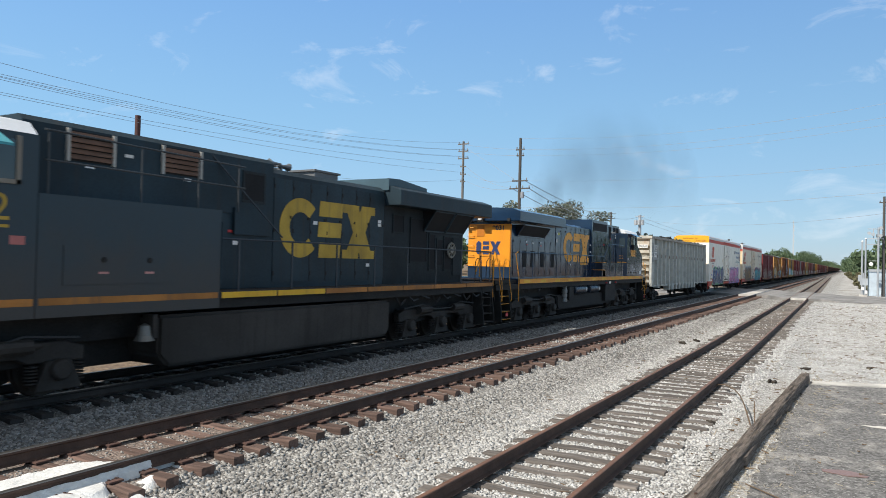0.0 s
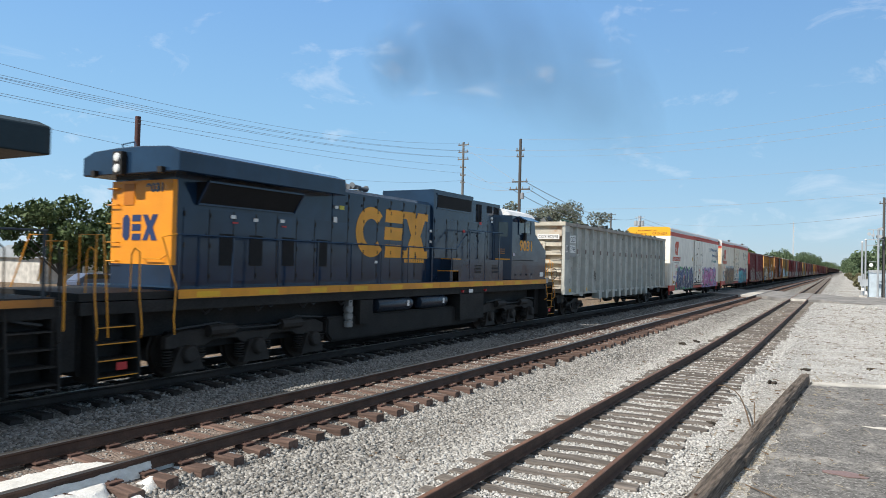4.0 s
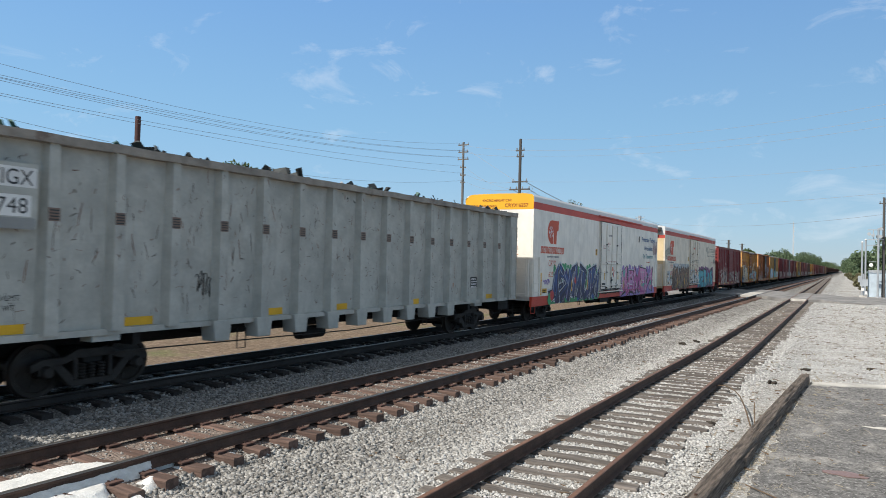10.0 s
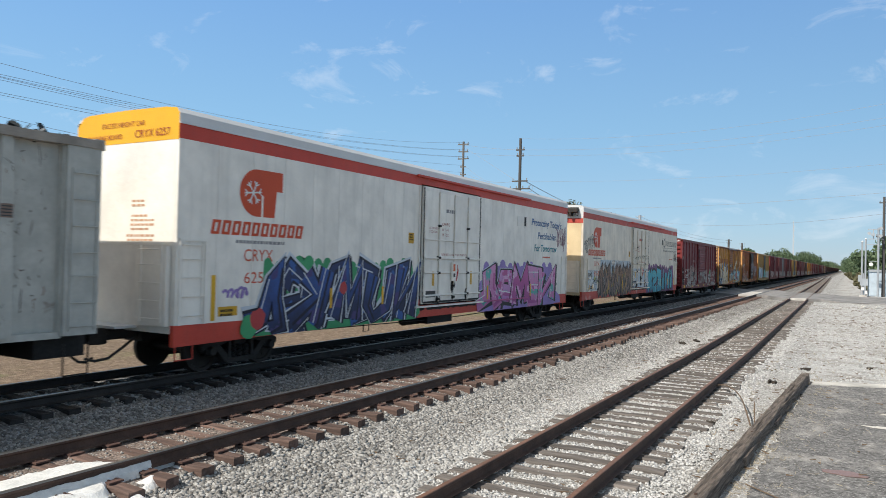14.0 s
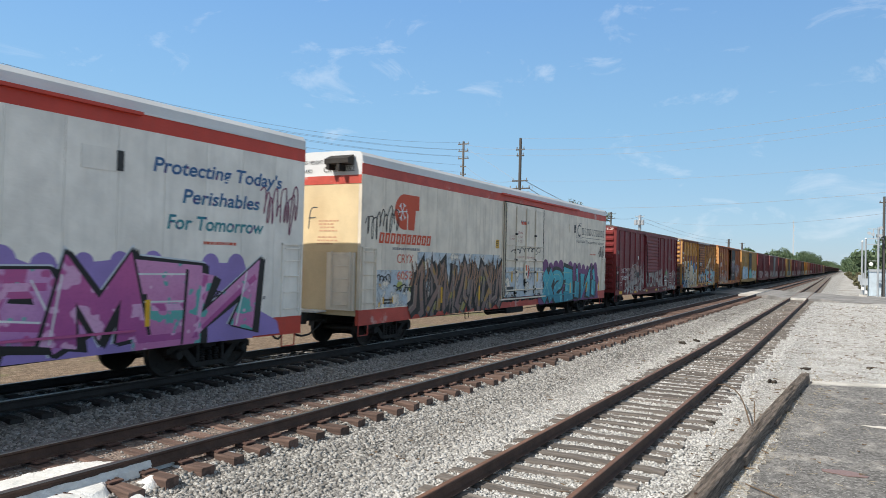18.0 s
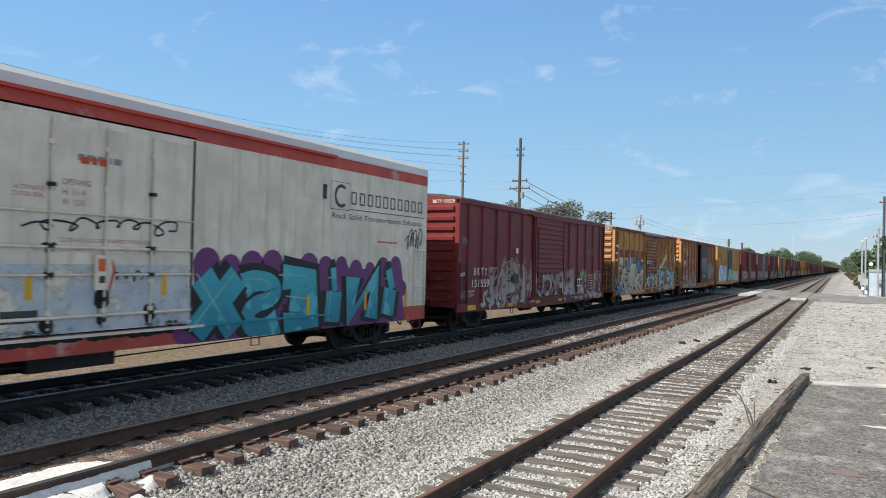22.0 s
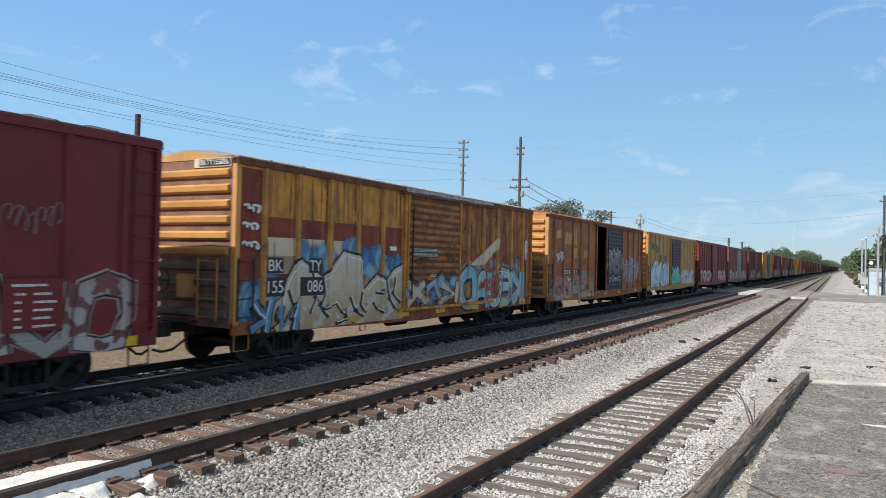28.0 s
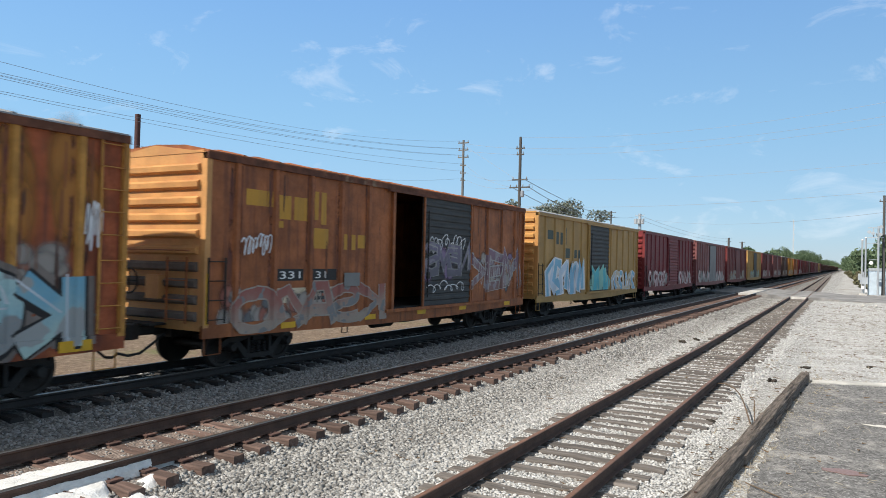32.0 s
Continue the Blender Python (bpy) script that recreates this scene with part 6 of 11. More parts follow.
    ladder(car, 1.60, length - 0.52, length - 0.06, [1.25, 1.65, 2.1, 2.5, 2.95, 3.4, 3.85], M_GON)
    stirrup(car, 0.10, 0.55, M_STEEL)
    stirrup(car, length - 0.55, length - 0.1, M_STEEL)
    boxes("end_platform", [(-1.2, 1.35, -0.45, 0.0, 0.98, 1.03)], M_STEEL, car)
    for e in (0.0, length - 0.9):
        boxes("end_sill", [(-1.25, 1.25, e, e + 0.9, 0.70, 1.05)], M_BLACK, car, bevel=0.03)
    underframe(car, length, 1.05, 1.38)
    ends_gear(car, length, True, trucks=2.95)
    for e in (2.95, length - 2.95):      # the bolster's end under the sill
        boxes("bolster_end", [(1.10, 1.42, e - 0.28, e + 0.28, 0.94, 1.06)], M_GON, car, bevel=0.02)
    # the scrap
    rnd = random.Random(21)
    bm = bmesh.new()
    for k in range(620):
        y, x = rnd.uniform(0.4, length - 0.4), rnd.uniform(-1.3, 1.3)
        h = top - 0.22 + 0.26 * (1 - (x / 1.6) ** 2) + 0.12 * math.sin(y * 1.7) + rnd.uniform(-0.12, 0.1)
        m = Matrix.Translation((x, y, h)) @ Euler((rnd.uniform(-1.2, 1.2), rnd.uniform(-1.2, 1.2), rnd.uniform(0, 6))).to_matrix().to_4x4() @ Matrix.Diagonal((rnd.uniform(0.06, 0.45), rnd.uniform(0.04, 0.28), rnd.uniform(0.01, 0.06), 1))
        vs = bmesh.ops.create_cube(bm, size=1.0, matrix=m)["verts"]
        mi = rnd.choice((0, 0, 0, 0, 0, 0, 1, 1, 2))
        for v in vs:
            v.co += Vector((rnd.uniform(-0.05, 0.05), rnd.uniform(-0.05, 0.05), rnd.uniform(-0.03, 0.03)))
            for f in v.link_faces:
                f.material_index = mi
    for k in range(40):
        y, x = rnd.uniform(0.4, length - 0.4), rnd.uniform(-0.4, 1.2)
        p = Vector((x, y, top - 0.1))
        rod(bm, p, p + Vector((rnd.uniform(-0.3, 0.3), rnd.uniform(-0.6, 0.6), rnd.uniform(0.15, 0.38))), 0.014, 4)
    s = part("scrap_load", bm, [paint("dark_scrap", (0.05, 0.055, 0.055), metal=0.3), paint("green_scrap", (0.08, 0.16, 0.13)), paint("pale_scrap", (0.35, 0.35, 0.34))], car, "heap of torn dark and greenish scrap metal")
    s["kind"] = "stuff"
    return car


# ---- locomotives ----
def loco_truck(loco, yc):
    """A three-axle truck with cast side frames, journal boxes and coil springs."""
    r = 0.533
    if "loco_frame" not in _gear:
        bm = bmesh.new()
        out = [(-2.45, 0.62), (-2.45, 0.86), (-2.1, 0.98), (-1.2, 0.98), (-0.9, 0.84), (0.9, 0.84), (1.2, 0.98), (2.1, 0.98), (2.45, 0.86), (2.45, 0.62),
               (1.45, 0.62), (1.25, 0.72), (0.55, 0.72), (0.38, 0.60), (-0.38, 0.60), (-0.55, 0.72), (-1.25, 0.72), (-1.45, 0.62)]
        prism(bm, out, "x", -0.09, 0.09)
        soften(bm, 0.02)
        _gear["loco_frame"] = mesh_of("side_frame", bm, M_STEEL)
        bm = bmesh.new()
        prism(bm, [(-0.42, 0.16), (-0.22, 0.66), (0.22, 0.66), (0.42, 0.16)], "x", -0.09, 0.10)
        lathe(bm, [(0.02, 0.16), (0.14, 0.16), (0.17, 0.13), (0.19, 0.05), (0.19, -0.02)], (0.06, 0, 0.50), "x", 18)
        soften(bm, 0.008)
        _gear["journal"] = mesh_of("journal_box", bm, M_STEEL)
        bm = bmesh.new()
        for k in range(6):
            lathe(bm, [(0.06, -0.018), (0.11, -0.01), (0.11, 0.01), (0.06, 0.018)], (0, 0, 0.30 + 0.055 * k), "z", 10)
        _gear["coil"] = mesh_of("coil_spring", bm, M_STEEL)
        bm = bmesh.new()
        box(bm, -0.95, 0.95, -2.2, 2.2, 0.55, 0.95)
        _gear["loco_bolster"] = mesh_of("truck", bm, M_BLACK)
        bm = bmesh.new()
        rod(bm, (0, -0.35, 0), (0, 0.35, 0), 0.13, 10)
        rod(bm, (0, 0.3, 0), (0, 0.5, 0), 0.05, 8)
        _gear["brake_cylinder"] = mesh_of("brake_cylinder", bm, M_STEEL)
        bm = bmesh.new()
        path_rod(bm, [(0.10, -2.3, 1.02), (0.12, -1.2, 1.10), (0.12, -0.5, 0.93), (0.12, 0.6, 0.93), (0.12, 1.3, 1.10), (0.1, 2.3, 1.02)], 0.025, 5)
        _gear["sand_pipe"] = mesh_of("sand_pipe", bm, M_RUBBER)
    t = part("truck", _gear["loco_bolster"], None, loco)
    t.location = (0, yc, 0)
    for s in (1, -1):
        f = part("side_frame", _gear["loco_frame"], None, t)
        f.location = (s * 1.12, 0, 0)
    for y in (-1.95, 0.0, 1.95):
        w = part("wheelset", wheelset_mesh(r, 1.0), None, t)
        w.location = (0, y, r)
        MOVING_WHEELS.append((w, y, r))
        part("journal_box", _gear["journal"], None, t).location = (1.20, y, 0)
        for d in (-0.42, 0.42):
            part("coil_spring", _gear["coil"], None, t).location = (1.16, y + d, 0)
    for y in (-1.1, 1.1):
        part("brake_cylinder", _gear["brake_cylinder"], None, t).location = (1.28, y, 0.93)
    part("sand_pipe", _gear["sand_pipe"], None, t).location = (1.18, 0, 0)


def handrail(loco, pts, posts, mat, z_deck, x=1.50):
    bm = bmesh.new()
    path_rod(bm, pts, 0.021, 6)
    part("handrail", bm, mat, loco)
    for y, z in posts:
        bm = bmesh.new()
        box(bm, x - 0.010, x + 0.010, y - 0.026, y + 0.026, z_deck, z)
        part("rail_post", bm, mat, loco)


def steps(loco, y, s, trim, n=5):
    """The steps at a corner: a black well, treads that reach further out the lower they are, and bent grab rails."""
    boxes("step_well", [(0.95, 1.10, y, y - s * 0.80, 0.30, 1.62)], M_BLACK, loco)
    for e in (0.06, -0.80):
        bm = bmesh.new()
        prism(bm, [(0.95, 0.22), (1.58, 0.22), (1.58, 0.55), (1.42, 1.66), (0.95, 1.66)], "y", y + s * e, y + s * (e - 0.05))
        part("step_side", bm, M_BLACK, loco)
    for k in range(n):
        z, out = 0.30 + 0.29 * k, 1.575 - 0.035 * k
        boxes("step_tread", [(1.08, out - 0.02, y, y - s * 0.80, z, z + 0.03)], M_STEEL, loco)
        boxes("tread_edge", [(out - 0.022, out - 0.004, y, y - s * 0.80, z + 0.004, z + 0.022)], trim, loco)
    for e in (0.05, -0.86):
        bm = bmesh.new()
        path_rod(bm, [(1.47, y + s * (e - 0.06), 0.95), (1.56, y + s * e, 1.02), (1.57, y + s * e, 1.15), (1.47, y + s * e, 1.75), (1.45, y + s * e, 2.55), (1.30, y + s * e, 2.62), (1.22, y + s * e, 2.50), (1.20, y + s * e, 1.75)], 0.015, 6)
        part("grab_rail", bm, trim, loco)


def horns(loco, y, x, z):
    bm = bmesh.new()
    for dx, dy, s in ((0.0, 0.0, -1), (0.12, 0.05, -1), (-0.12, 0.0, -1), (0.06, 0.0, 1), (-0.06, 0.1, 1)):
        lathe(bm, [(0.03, s * 0.0), (0.04, s * 0.25), (0.06, s * 0.34), (0.10, s * 0.42)], (x + dx, y + dy, z + 0.14 + abs(dx) * 0.4), "y", 12)
    box(bm, x - 0.2, x + 0.2, y - 0.03, y + 0.03, z, z + 0.1)
    part("horn", bm, paint("grey_horn", (0.20, 0.21, 0.22), metal=0.5), loco)


def emblem_shapes(loco, y0, y1, z0, z1, mat, x, lean=0.0):
    """The railway's emblem as plain shapes: an open ring, three stacked bars and a cross with broad feet."""
    w, h = (y1 - y0), (z1 - z0)
    em = thing_part("emblem", loco)

    def shape(name, bm):
        part(name, bm, mat, em)
    bm = bmesh.new()
    cy, cz = y0 + 0.205 * w, z0 + 0.5 * h
    ring = [(cy + 0.145 * w * math.cos(a), cz + 0.385 * h * math.sin(a)) for a in [math.radians(42 + 276 * k / 30) for k in range(31)]]
    strokes(bm, [ring], 0.24 * h, x, 0)
    shape("open_ring", bm)
    bm = bmesh.new()
    for k, (p0, p1, q0, q1) in enumerate(((0.38, 0.60, 0.0, 0.27), (0.37, 0.61, 0.365, 0.635), (0.38, 0.62, 0.73, 1.0))):
        bm.faces.new([bm.verts.new((x + 0.0004 * k, y0 + a * w, z0 + b * h)) for a, b in ((p0, q0), (p1, q0), (p1 + 0.01, q1), (p0 + 0.01, q1))])
    shape("stacked_bars", bm)
    bm = bmesh.new()
    for k, arm in enumerate((((0.650, 1.0), (0.795, 1.0), (0.985, 0.0), (0.840, 0.0)), ((0.845, 1.0), (0.985, 1.0), (0.795, 0.0), (0.650, 0.0)),
                             ((0.63, 0.0), (0.81, 0.0), (0.81, 0.16), (0.63, 0.16)), ((0.83, 0.0), (1.0, 0.0), (1.0, 0.16), (0.83, 0.16)), ((0.63, 0.84), (0.81, 0.84), (0.81, 1.0), (0.63, 1.0)), ((0.85, 0.84), (1.0, 0.84), (1.0, 1.0), (0.85, 1.0)))):
        bm.faces.new([bm.verts.new((x + 0.0004 * k, y0 + p * w, z0 + q * h)) for p, q in arm])
    shape("cross", bm)
    return em


def hood_doors(loco, ys, z0, z1, x, mat, t=0.014):
    for a, b in zip(ys, ys[1:]):
        bm = bmesh.new()
        box(bm, x - 0.01, x + t, a + 0.012, b - 0.012, z0, z1)
        soften(bm, 0.005)
        d = part("hood_door", bm, mat, loco)
        boxes("latch", [(x + t, x + t + 0.02, b - 0.10, b - 0.05, z0 + 0.62 * (z1 - z0), z0 + 0.62 * (z1 - z0) + 0.07)], M_BLACK, d)
        for f in (0.08, 0.5, 0.92):
            boxes("hinge", [(x + t - 0.004, x + t + 0.012, a + 0.012, a + 0.05, z0 + f * (z1 - z0) - 0.05, z0 + f * (z1 - z0) + 0.05)], M_BLACK, d)
        boxes("seam", [(x - 0.004, x + t + 0.0035, b - 0.013, b + 0.013, z0, z1)], M_BLACK, d)


def hood(loco, y0, y1, half, z0, z1, mat, bevel=0.16, name="hood"):
    bm = bmesh.new()
    prism(bm, [(-half, z0), (half, z0), (half, z1 - bevel), (half - bevel * 1.2, z1), (-half + bevel * 1.2, z1), (-half, z1 - bevel)], "y", y0, y1)
    return part(name, bm, mat, loco)


def wing(loco, y0, y1, mat, zlo=4.10, zhi=4.60, ridge=4.86, half=1.52):
    """The radiator box that overhangs the hood on both sides."""
    bm = bmesh.new()
    prism(bm, [(-half, zlo), (half, zlo), (half, zhi), (half - 0.35, zhi + 0.12), (0.4, ridge), (-0.4, ridge), (-half + 0.35, zhi + 0.12), (-half, zhi)], "y", y0, y1)
    soften(bm, 0.02)
    return part("radiator_housing", bm, mat, loco)


def screens(loco, spans, x0, z0, x1, z1, mat, frame):
    """Slanting screens under the radiator housing."""
    for a, b in spans:
        bm = bmesh.new()
        v = [bm.verts.new(p) for p in ((x0, a, z0), (x0, b, z0), (x1, b, z1), (x1, a, z1), (0.6, a, z0), (0.6, b, z0), (0.6, b, z1), (0.6, a, z1))]
        for f in ((0, 1, 2, 3), (0, 3, 7, 4), (1, 5, 6, 2), (0, 4, 5, 1), (3, 2, 6, 7)):
            bm.faces.new([v[i] for i in f])
        sc = part("radiator_screen", bm, mat, loco)
        bm = bmesh.new()
        for p, q in (((x0, a, z0), (x1, a, z1)), ((x0, b, z0), (x1, b, z1)), ((x0, a, z0), (x0, b, z0)), ((x1, a, z1), (x1, b, z1))):
            rod(bm, p, q, 0.03, 4)
        part("screen_frame", bm, frame, sc)


def lead_loco():
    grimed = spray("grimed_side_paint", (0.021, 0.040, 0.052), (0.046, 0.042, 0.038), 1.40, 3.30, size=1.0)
    B = -68.0
    lo = add_car("diesel_locomotive", "grimy dark blue diesel locomotive with faded yellow emblem", B, "locomotive")
    Y = lambda y: y - B
    boxes("frame", [(-1.45, 1.45, Y(-68.0), Y(-46.25), 1.40, 1.60)], M_BLACK, lo)
    boxes("centre_sill", [(-1.0, 0.85, Y(-67.2), Y(-47.0), 0.88, 1.40)], M_BLACK, lo)
    boxes("air_reservoir", [(-0.9, 0.5, Y(-62.6), Y(-60.7), 0.35, 0.95)], M_BLACK, lo)
    boxes("step_well", [(-1.3, 1.15, Y(-47.1), Y(-46.3), 0.32, 1.40)], M_BLACK, lo)
    for a, b in ((-66.9, -62.6), (-51.8, -47.4)):
        boxes("truck_transom", [(-0.62, 0.55, Y(a), Y(b), 0.30, 0.95)], M_BLACK, lo)
    boxes("walkway", [(-1.54, 1.54, Y(-59.45), Y(-46.25), 1.60, 1.76)], M_BLUE1_LOW, lo)
    for k, (a, b) in enumerate(((-59.4, -57.75), (-57.7, -56.0), (-55.95, -54.2), (-54.15, -52.4), (-52.35, -50.6), (-50.55, -48.4), (-48.35, -46.3))):
        boxes("stripe", [(1.54, 1.552, Y(a), Y(b), 1.61, 1.735)], M_YELLOW if k < 2 else M_STRIPE, lo)
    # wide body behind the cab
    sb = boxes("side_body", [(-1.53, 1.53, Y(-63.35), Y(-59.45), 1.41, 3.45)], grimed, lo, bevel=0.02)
    boxes("stripe", [(1.53, 1.536, Y(-63.3), Y(-59.5), 1.615, 1.735)], M_STRIPE, sb)
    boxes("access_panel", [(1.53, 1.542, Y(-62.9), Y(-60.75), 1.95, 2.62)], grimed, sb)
    for y in (-62.15, -61.2):
        bm = bmesh.new()
        rod(bm, (1.54, Y(y), 2.38), (1.56, Y(y), 2.38), 0.05, 10)
        part("plug", bm, M_BLACK, sb)
        patch(sb, "red_notice", Y(y) - 0.10, Y(y) + 0.10, 2.13, 2.17, paint("notice_pink", (0.55, 0.25, 0.22)), x=1.545)
    boxes("wide_body_door", [(1.53, 1.545, Y(-59.42) - 0.02, Y(-59.42), 1.9, 3.2)], M_BLUE1, sb)
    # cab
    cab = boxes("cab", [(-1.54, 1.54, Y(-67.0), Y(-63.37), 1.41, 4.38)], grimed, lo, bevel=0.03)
    boxes("nose", [(-1.3, 1.3, Y(-68.0), Y(-67.0), 1.41, 3.5)], M_BLUE1, lo, bevel=0.1)
    bm = bmesh.new()
    prism(bm, [(-1.54, 4.38), (1.54, 4.38), (1.30, 4.60), (0.8, 4.70), (-0.8, 4.70), (-1.30, 4.60)], "y", Y(-67.0), Y(-63.40))
    part("cab_roof", bm, M_ROOFWHITE, cab)
    boxes("side_window", [(1.54, 1.548, Y(-66.2), Y(-63.72), 3.62, 4.26)], M_GLASS, cab)
    boxes("window_frame", [(1.54, 1.57, Y(-63.74), Y(-63.66), 3.55, 4.32), (1.54, 1.57, Y(-66.2), Y(-63.66), 3.55, 3.62)], paint("window_trim", (0.22, 0.19, 0.15)), cab)
    bm = bmesh.new()
    prism(bm, [(1.55, 4.36), (2.02, 4.12), (2.02, 4.08), (1.55, 4.30)], "y", Y(-65.6), Y(-64.05))
    part("sun_visor", bm, paint("turquoise_visor", (0.06, 0.30, 0.34)), cab)
    lettering("2", cab, 1.545, Y(-64.12), 2.98, 0.42, M_LOGO1, 0.30)
    patch(cab, "underline", Y(-64.5), Y(-63.82), 2.86, 2.91, M_LOGO1, x=1.545)
    patch(cab, "small_flag", Y(-63.80), Y(-63.56), 2.60, 2.74, paint("flag_red", (0.50, 0.16, 0.14)), x=1.545)
    boxes("stripe", [(1.54, 1.546, Y(-67.0), Y(-63.4), 1.615, 1.735)], M_STRIPE, cab)
    # upper hood with louvres, walkway rail on top of the wide body
    hood(lo, Y(-63.35), Y(-57.36), 1.0, 3.45, 4.80, M_BLUE1, 0.1, "upper_hood")
    for a, b in ((-62.52, -61.68), (-60.52, -59.62)):
        boxes("louvre_post", [(1.0, 1.05, Y(b), Y(b) + 0.06, 4.10, 4.68)], paint("pale_trim", (0.42, 0.40, 0.36)), lo)
        g = boxes("louvre_frame", [(1.0, 1.05, Y(a) - 0.06, Y(a), 4.10, 4.68)], paint("pale_trim", (0.42, 0.40, 0.36)), lo)
        boxes("louvre_back", [(1.0, 1.01, Y(a), Y(b), 4.12, 4.66)], M_BLACK, g)
        for k in range(5):
            bm = bmesh.new()
            z = 4.15 + 0.10 * k
            prism(bm, [(1.01, z + 0.07), (1.05, z), (1.05, z + 0.02), (1.02, z + 0.085)], "y", Y(a), Y(b))
            part("louvre_slat", bm, M_LOUVRE, g)
    for y, z in ((-61.4, 4.32), (-62.2, 4.02), (-60.0, 4.02)):
        patch(lo, "white_sticker", Y(y), Y(y) + 0.18, z, z + 0.06, M_WHITE, x=1.006)
    bm = bmesh.new()
    path_rod(bm, [(1.42, Y(-63.2), 4.52), (1.42, Y(-58.7), 4.44)], 0.02, 6)
    path_rod(bm, [(1.42, Y(-63.2), 4.02), (1.42, Y(-58.7), 3.98)], 0.02, 6)
    part("upper_handrail", bm, paint("dull_rail_paint", (0.05, 0.055, 0.058)), lo)
    for y in (-63.15, -61.35, -60.0, -58.9):
        boxes("upper_rail_post", [(1.41, 1.43, Y(y), Y(y) + 0.03, 3.45, 4.48)], paint("dull_rail_paint", (0.05, 0.055, 0.058)), lo)
    # long hood
    hood(lo, Y(-59.45), Y(-52.62), 0.95, 1.76, 4.62, M_BLUE1, 0.12)
    hood(lo, Y(-52.60), Y(-47.6), 0.95, 1.76, 4.62, M_SOOT, 0.12, "radiator_hood")
    boxes("transition_hood", [(-0.98, 0.98, Y(-59.42), Y(-57.35), 1.78, 4.60)], M_BLUE1, lo, bevel=0.02)
    boxes("small_screen", [(1.0, 1.012, Y(-58.3), Y(-57.7), 3.78, 4.38)], M_GRILLE, lo)
    boxes("screen_rim", [(1.0, 1.02, Y(-58.36), Y(-58.3), 3.72, 4.44), (1.0, 1.02, Y(-57.7), Y(-57.64), 3.72, 4.44), (1.0, 1.02, Y(-58.3), Y(-57.7), 4.38, 4.44), (1.0, 1.02, Y(-58.3), Y(-57.7), 3.72, 3.78)], M_SOOT, lo)
    boxes("hood_locker", [(0.98, 1.06, Y(-58.62), Y(-57.45), 2.98, 3.58)], M_BLUE1, lo, bevel=0.01)

    hood_doors(lo, [Y(v) for v in (-57.3, -56.62, -55.95, -55.3, -54.65, -54.0, -53.35, -52.6)], 1.9, 4.40, 0.95, M_BLUE1)
    emblem_shapes(lo, Y(-57.15), Y(-53.10), 2.50, 3.98, M_LOGO1, 0.972)
    for y, z in ((-55.85, 3.35), (-52.95, 3.55), (-52.95, 3.45), (-53.5, 2.28), (-58.6, 2.75)):
        patch(lo, "white_sticker", Y(y), Y(y) + 0.16, z, z + 0.09, M_WHITE, x=0.985)
    patch(lo, "red_notice", Y(-58.75), Y(-58.5), 3.02, 3.08, M_RED, x=0.985)
    # rear: dark intake screens, doors, radiator housing
    for a, b, z0, z1 in ((-52.1, -51.55, 3.35, 3.85), (-51.1, -50.15, 2.45, 3.80), (-49.95, -49.6, 2.2, 3.35), (-49.45, -49.1, 2.35, 3.2), (-48.95, -48.45, 2.2, 3.30)):
        boxes("intake_screen", [(0.945, 0.97, Y(a), Y(b), z0, z1)], M_GRILLE, lo)
        boxes("screen_rim", [(0.95, 0.985, Y(a) - 0.04, Y(a), z0, z1), (0.95, 0.985, Y(b), Y(b) + 0.04, z0, z1), (0.95, 0.985, Y(a) - 0.04, Y(b) + 0.04, z1, z1 + 0.04), (0.95, 0.985, Y(a) - 0.04, Y(b) + 0.04, z0 - 0.04, z0)], M_SOOT, lo)
    boxes("rear_door", [(0.95, 0.985, Y(-48.35), Y(-47.75), 2.0, 3.3)], M_SOOT, lo, bevel=0.008)
    bm = bmesh.new()
    path_rod(bm, [(1.03, Y(-48.55) + 0.25 * math.cos(k * 0.3491), 2.86 + 0.25 * math.sin(k * 0.3491)) for k in range(19)], 0.032, 6)
    lathe(bm, [(0.02, -0.03), (0.11, -0.03), (0.11, 0.04), (0.02, 0.04)], (1.03, Y(-48.55), 2.86), "x", 14)
    for k in range(8):
        a = k * math.pi / 4
        rod(bm, (1.03, Y(-48.55) + 0.09 * math.cos(a), 2.86 + 0.09 * math.sin(a)), (1.03, Y(-48.55) + 0.22 * math.cos(a), 2.86 + 0.22 * math.sin(a)), 0.022, 5)
    part("brake_wheel", bm, paint("dusty_wheel_paint", (0.26, 0.24, 0.20)), lo)
    wing(lo, Y(-52.55), Y(-46.4), M_BLUE1, 4.10, 4.56, 4.80)
    bm = bmesh.new()
    prism(bm, [(Y(-52.6), 4.55), (Y(-52.6), 4.9), (Y(-52.0), 4.93), (Y(-50.4), 4.80), (Y(-50.4), 4.55)], "x", -1.1, 1.1)
    part("fan_housing", bm, paint("grey_blue_roof", (0.06, 0.11, 0.135)), lo)
    screens(lo, ((Y(-50.35), Y(-49.05)), (Y(-48.95), Y(-47.7))), 1.0, 3.45, 1.42, 4.08, M_GRILLE, M_BLUE1)
    bm = bmesh.new()
    prism(bm, [(0.95, 3.40), (1.46, 4.12), (0.95, 4.12)], "y", Y(-47.68), Y(-47.60))
    part("housing_bracket", bm, M_BLUE1, lo)
    boxes("exhaust_stack", [(-0.35, 0.45, Y(-55.2), Y(-54.2), 4.62, 4.84), (-0.40, 0.50, Y(-55.26), Y(-54.14), 4.82, 4.87)], paint("burnt_stack_metal", (0.17, 0.165, 0.16), metal=0.4, rough=0.5), lo, bevel=0.02)
    horns(lo, Y(-56.6), 0.35, 4.64)
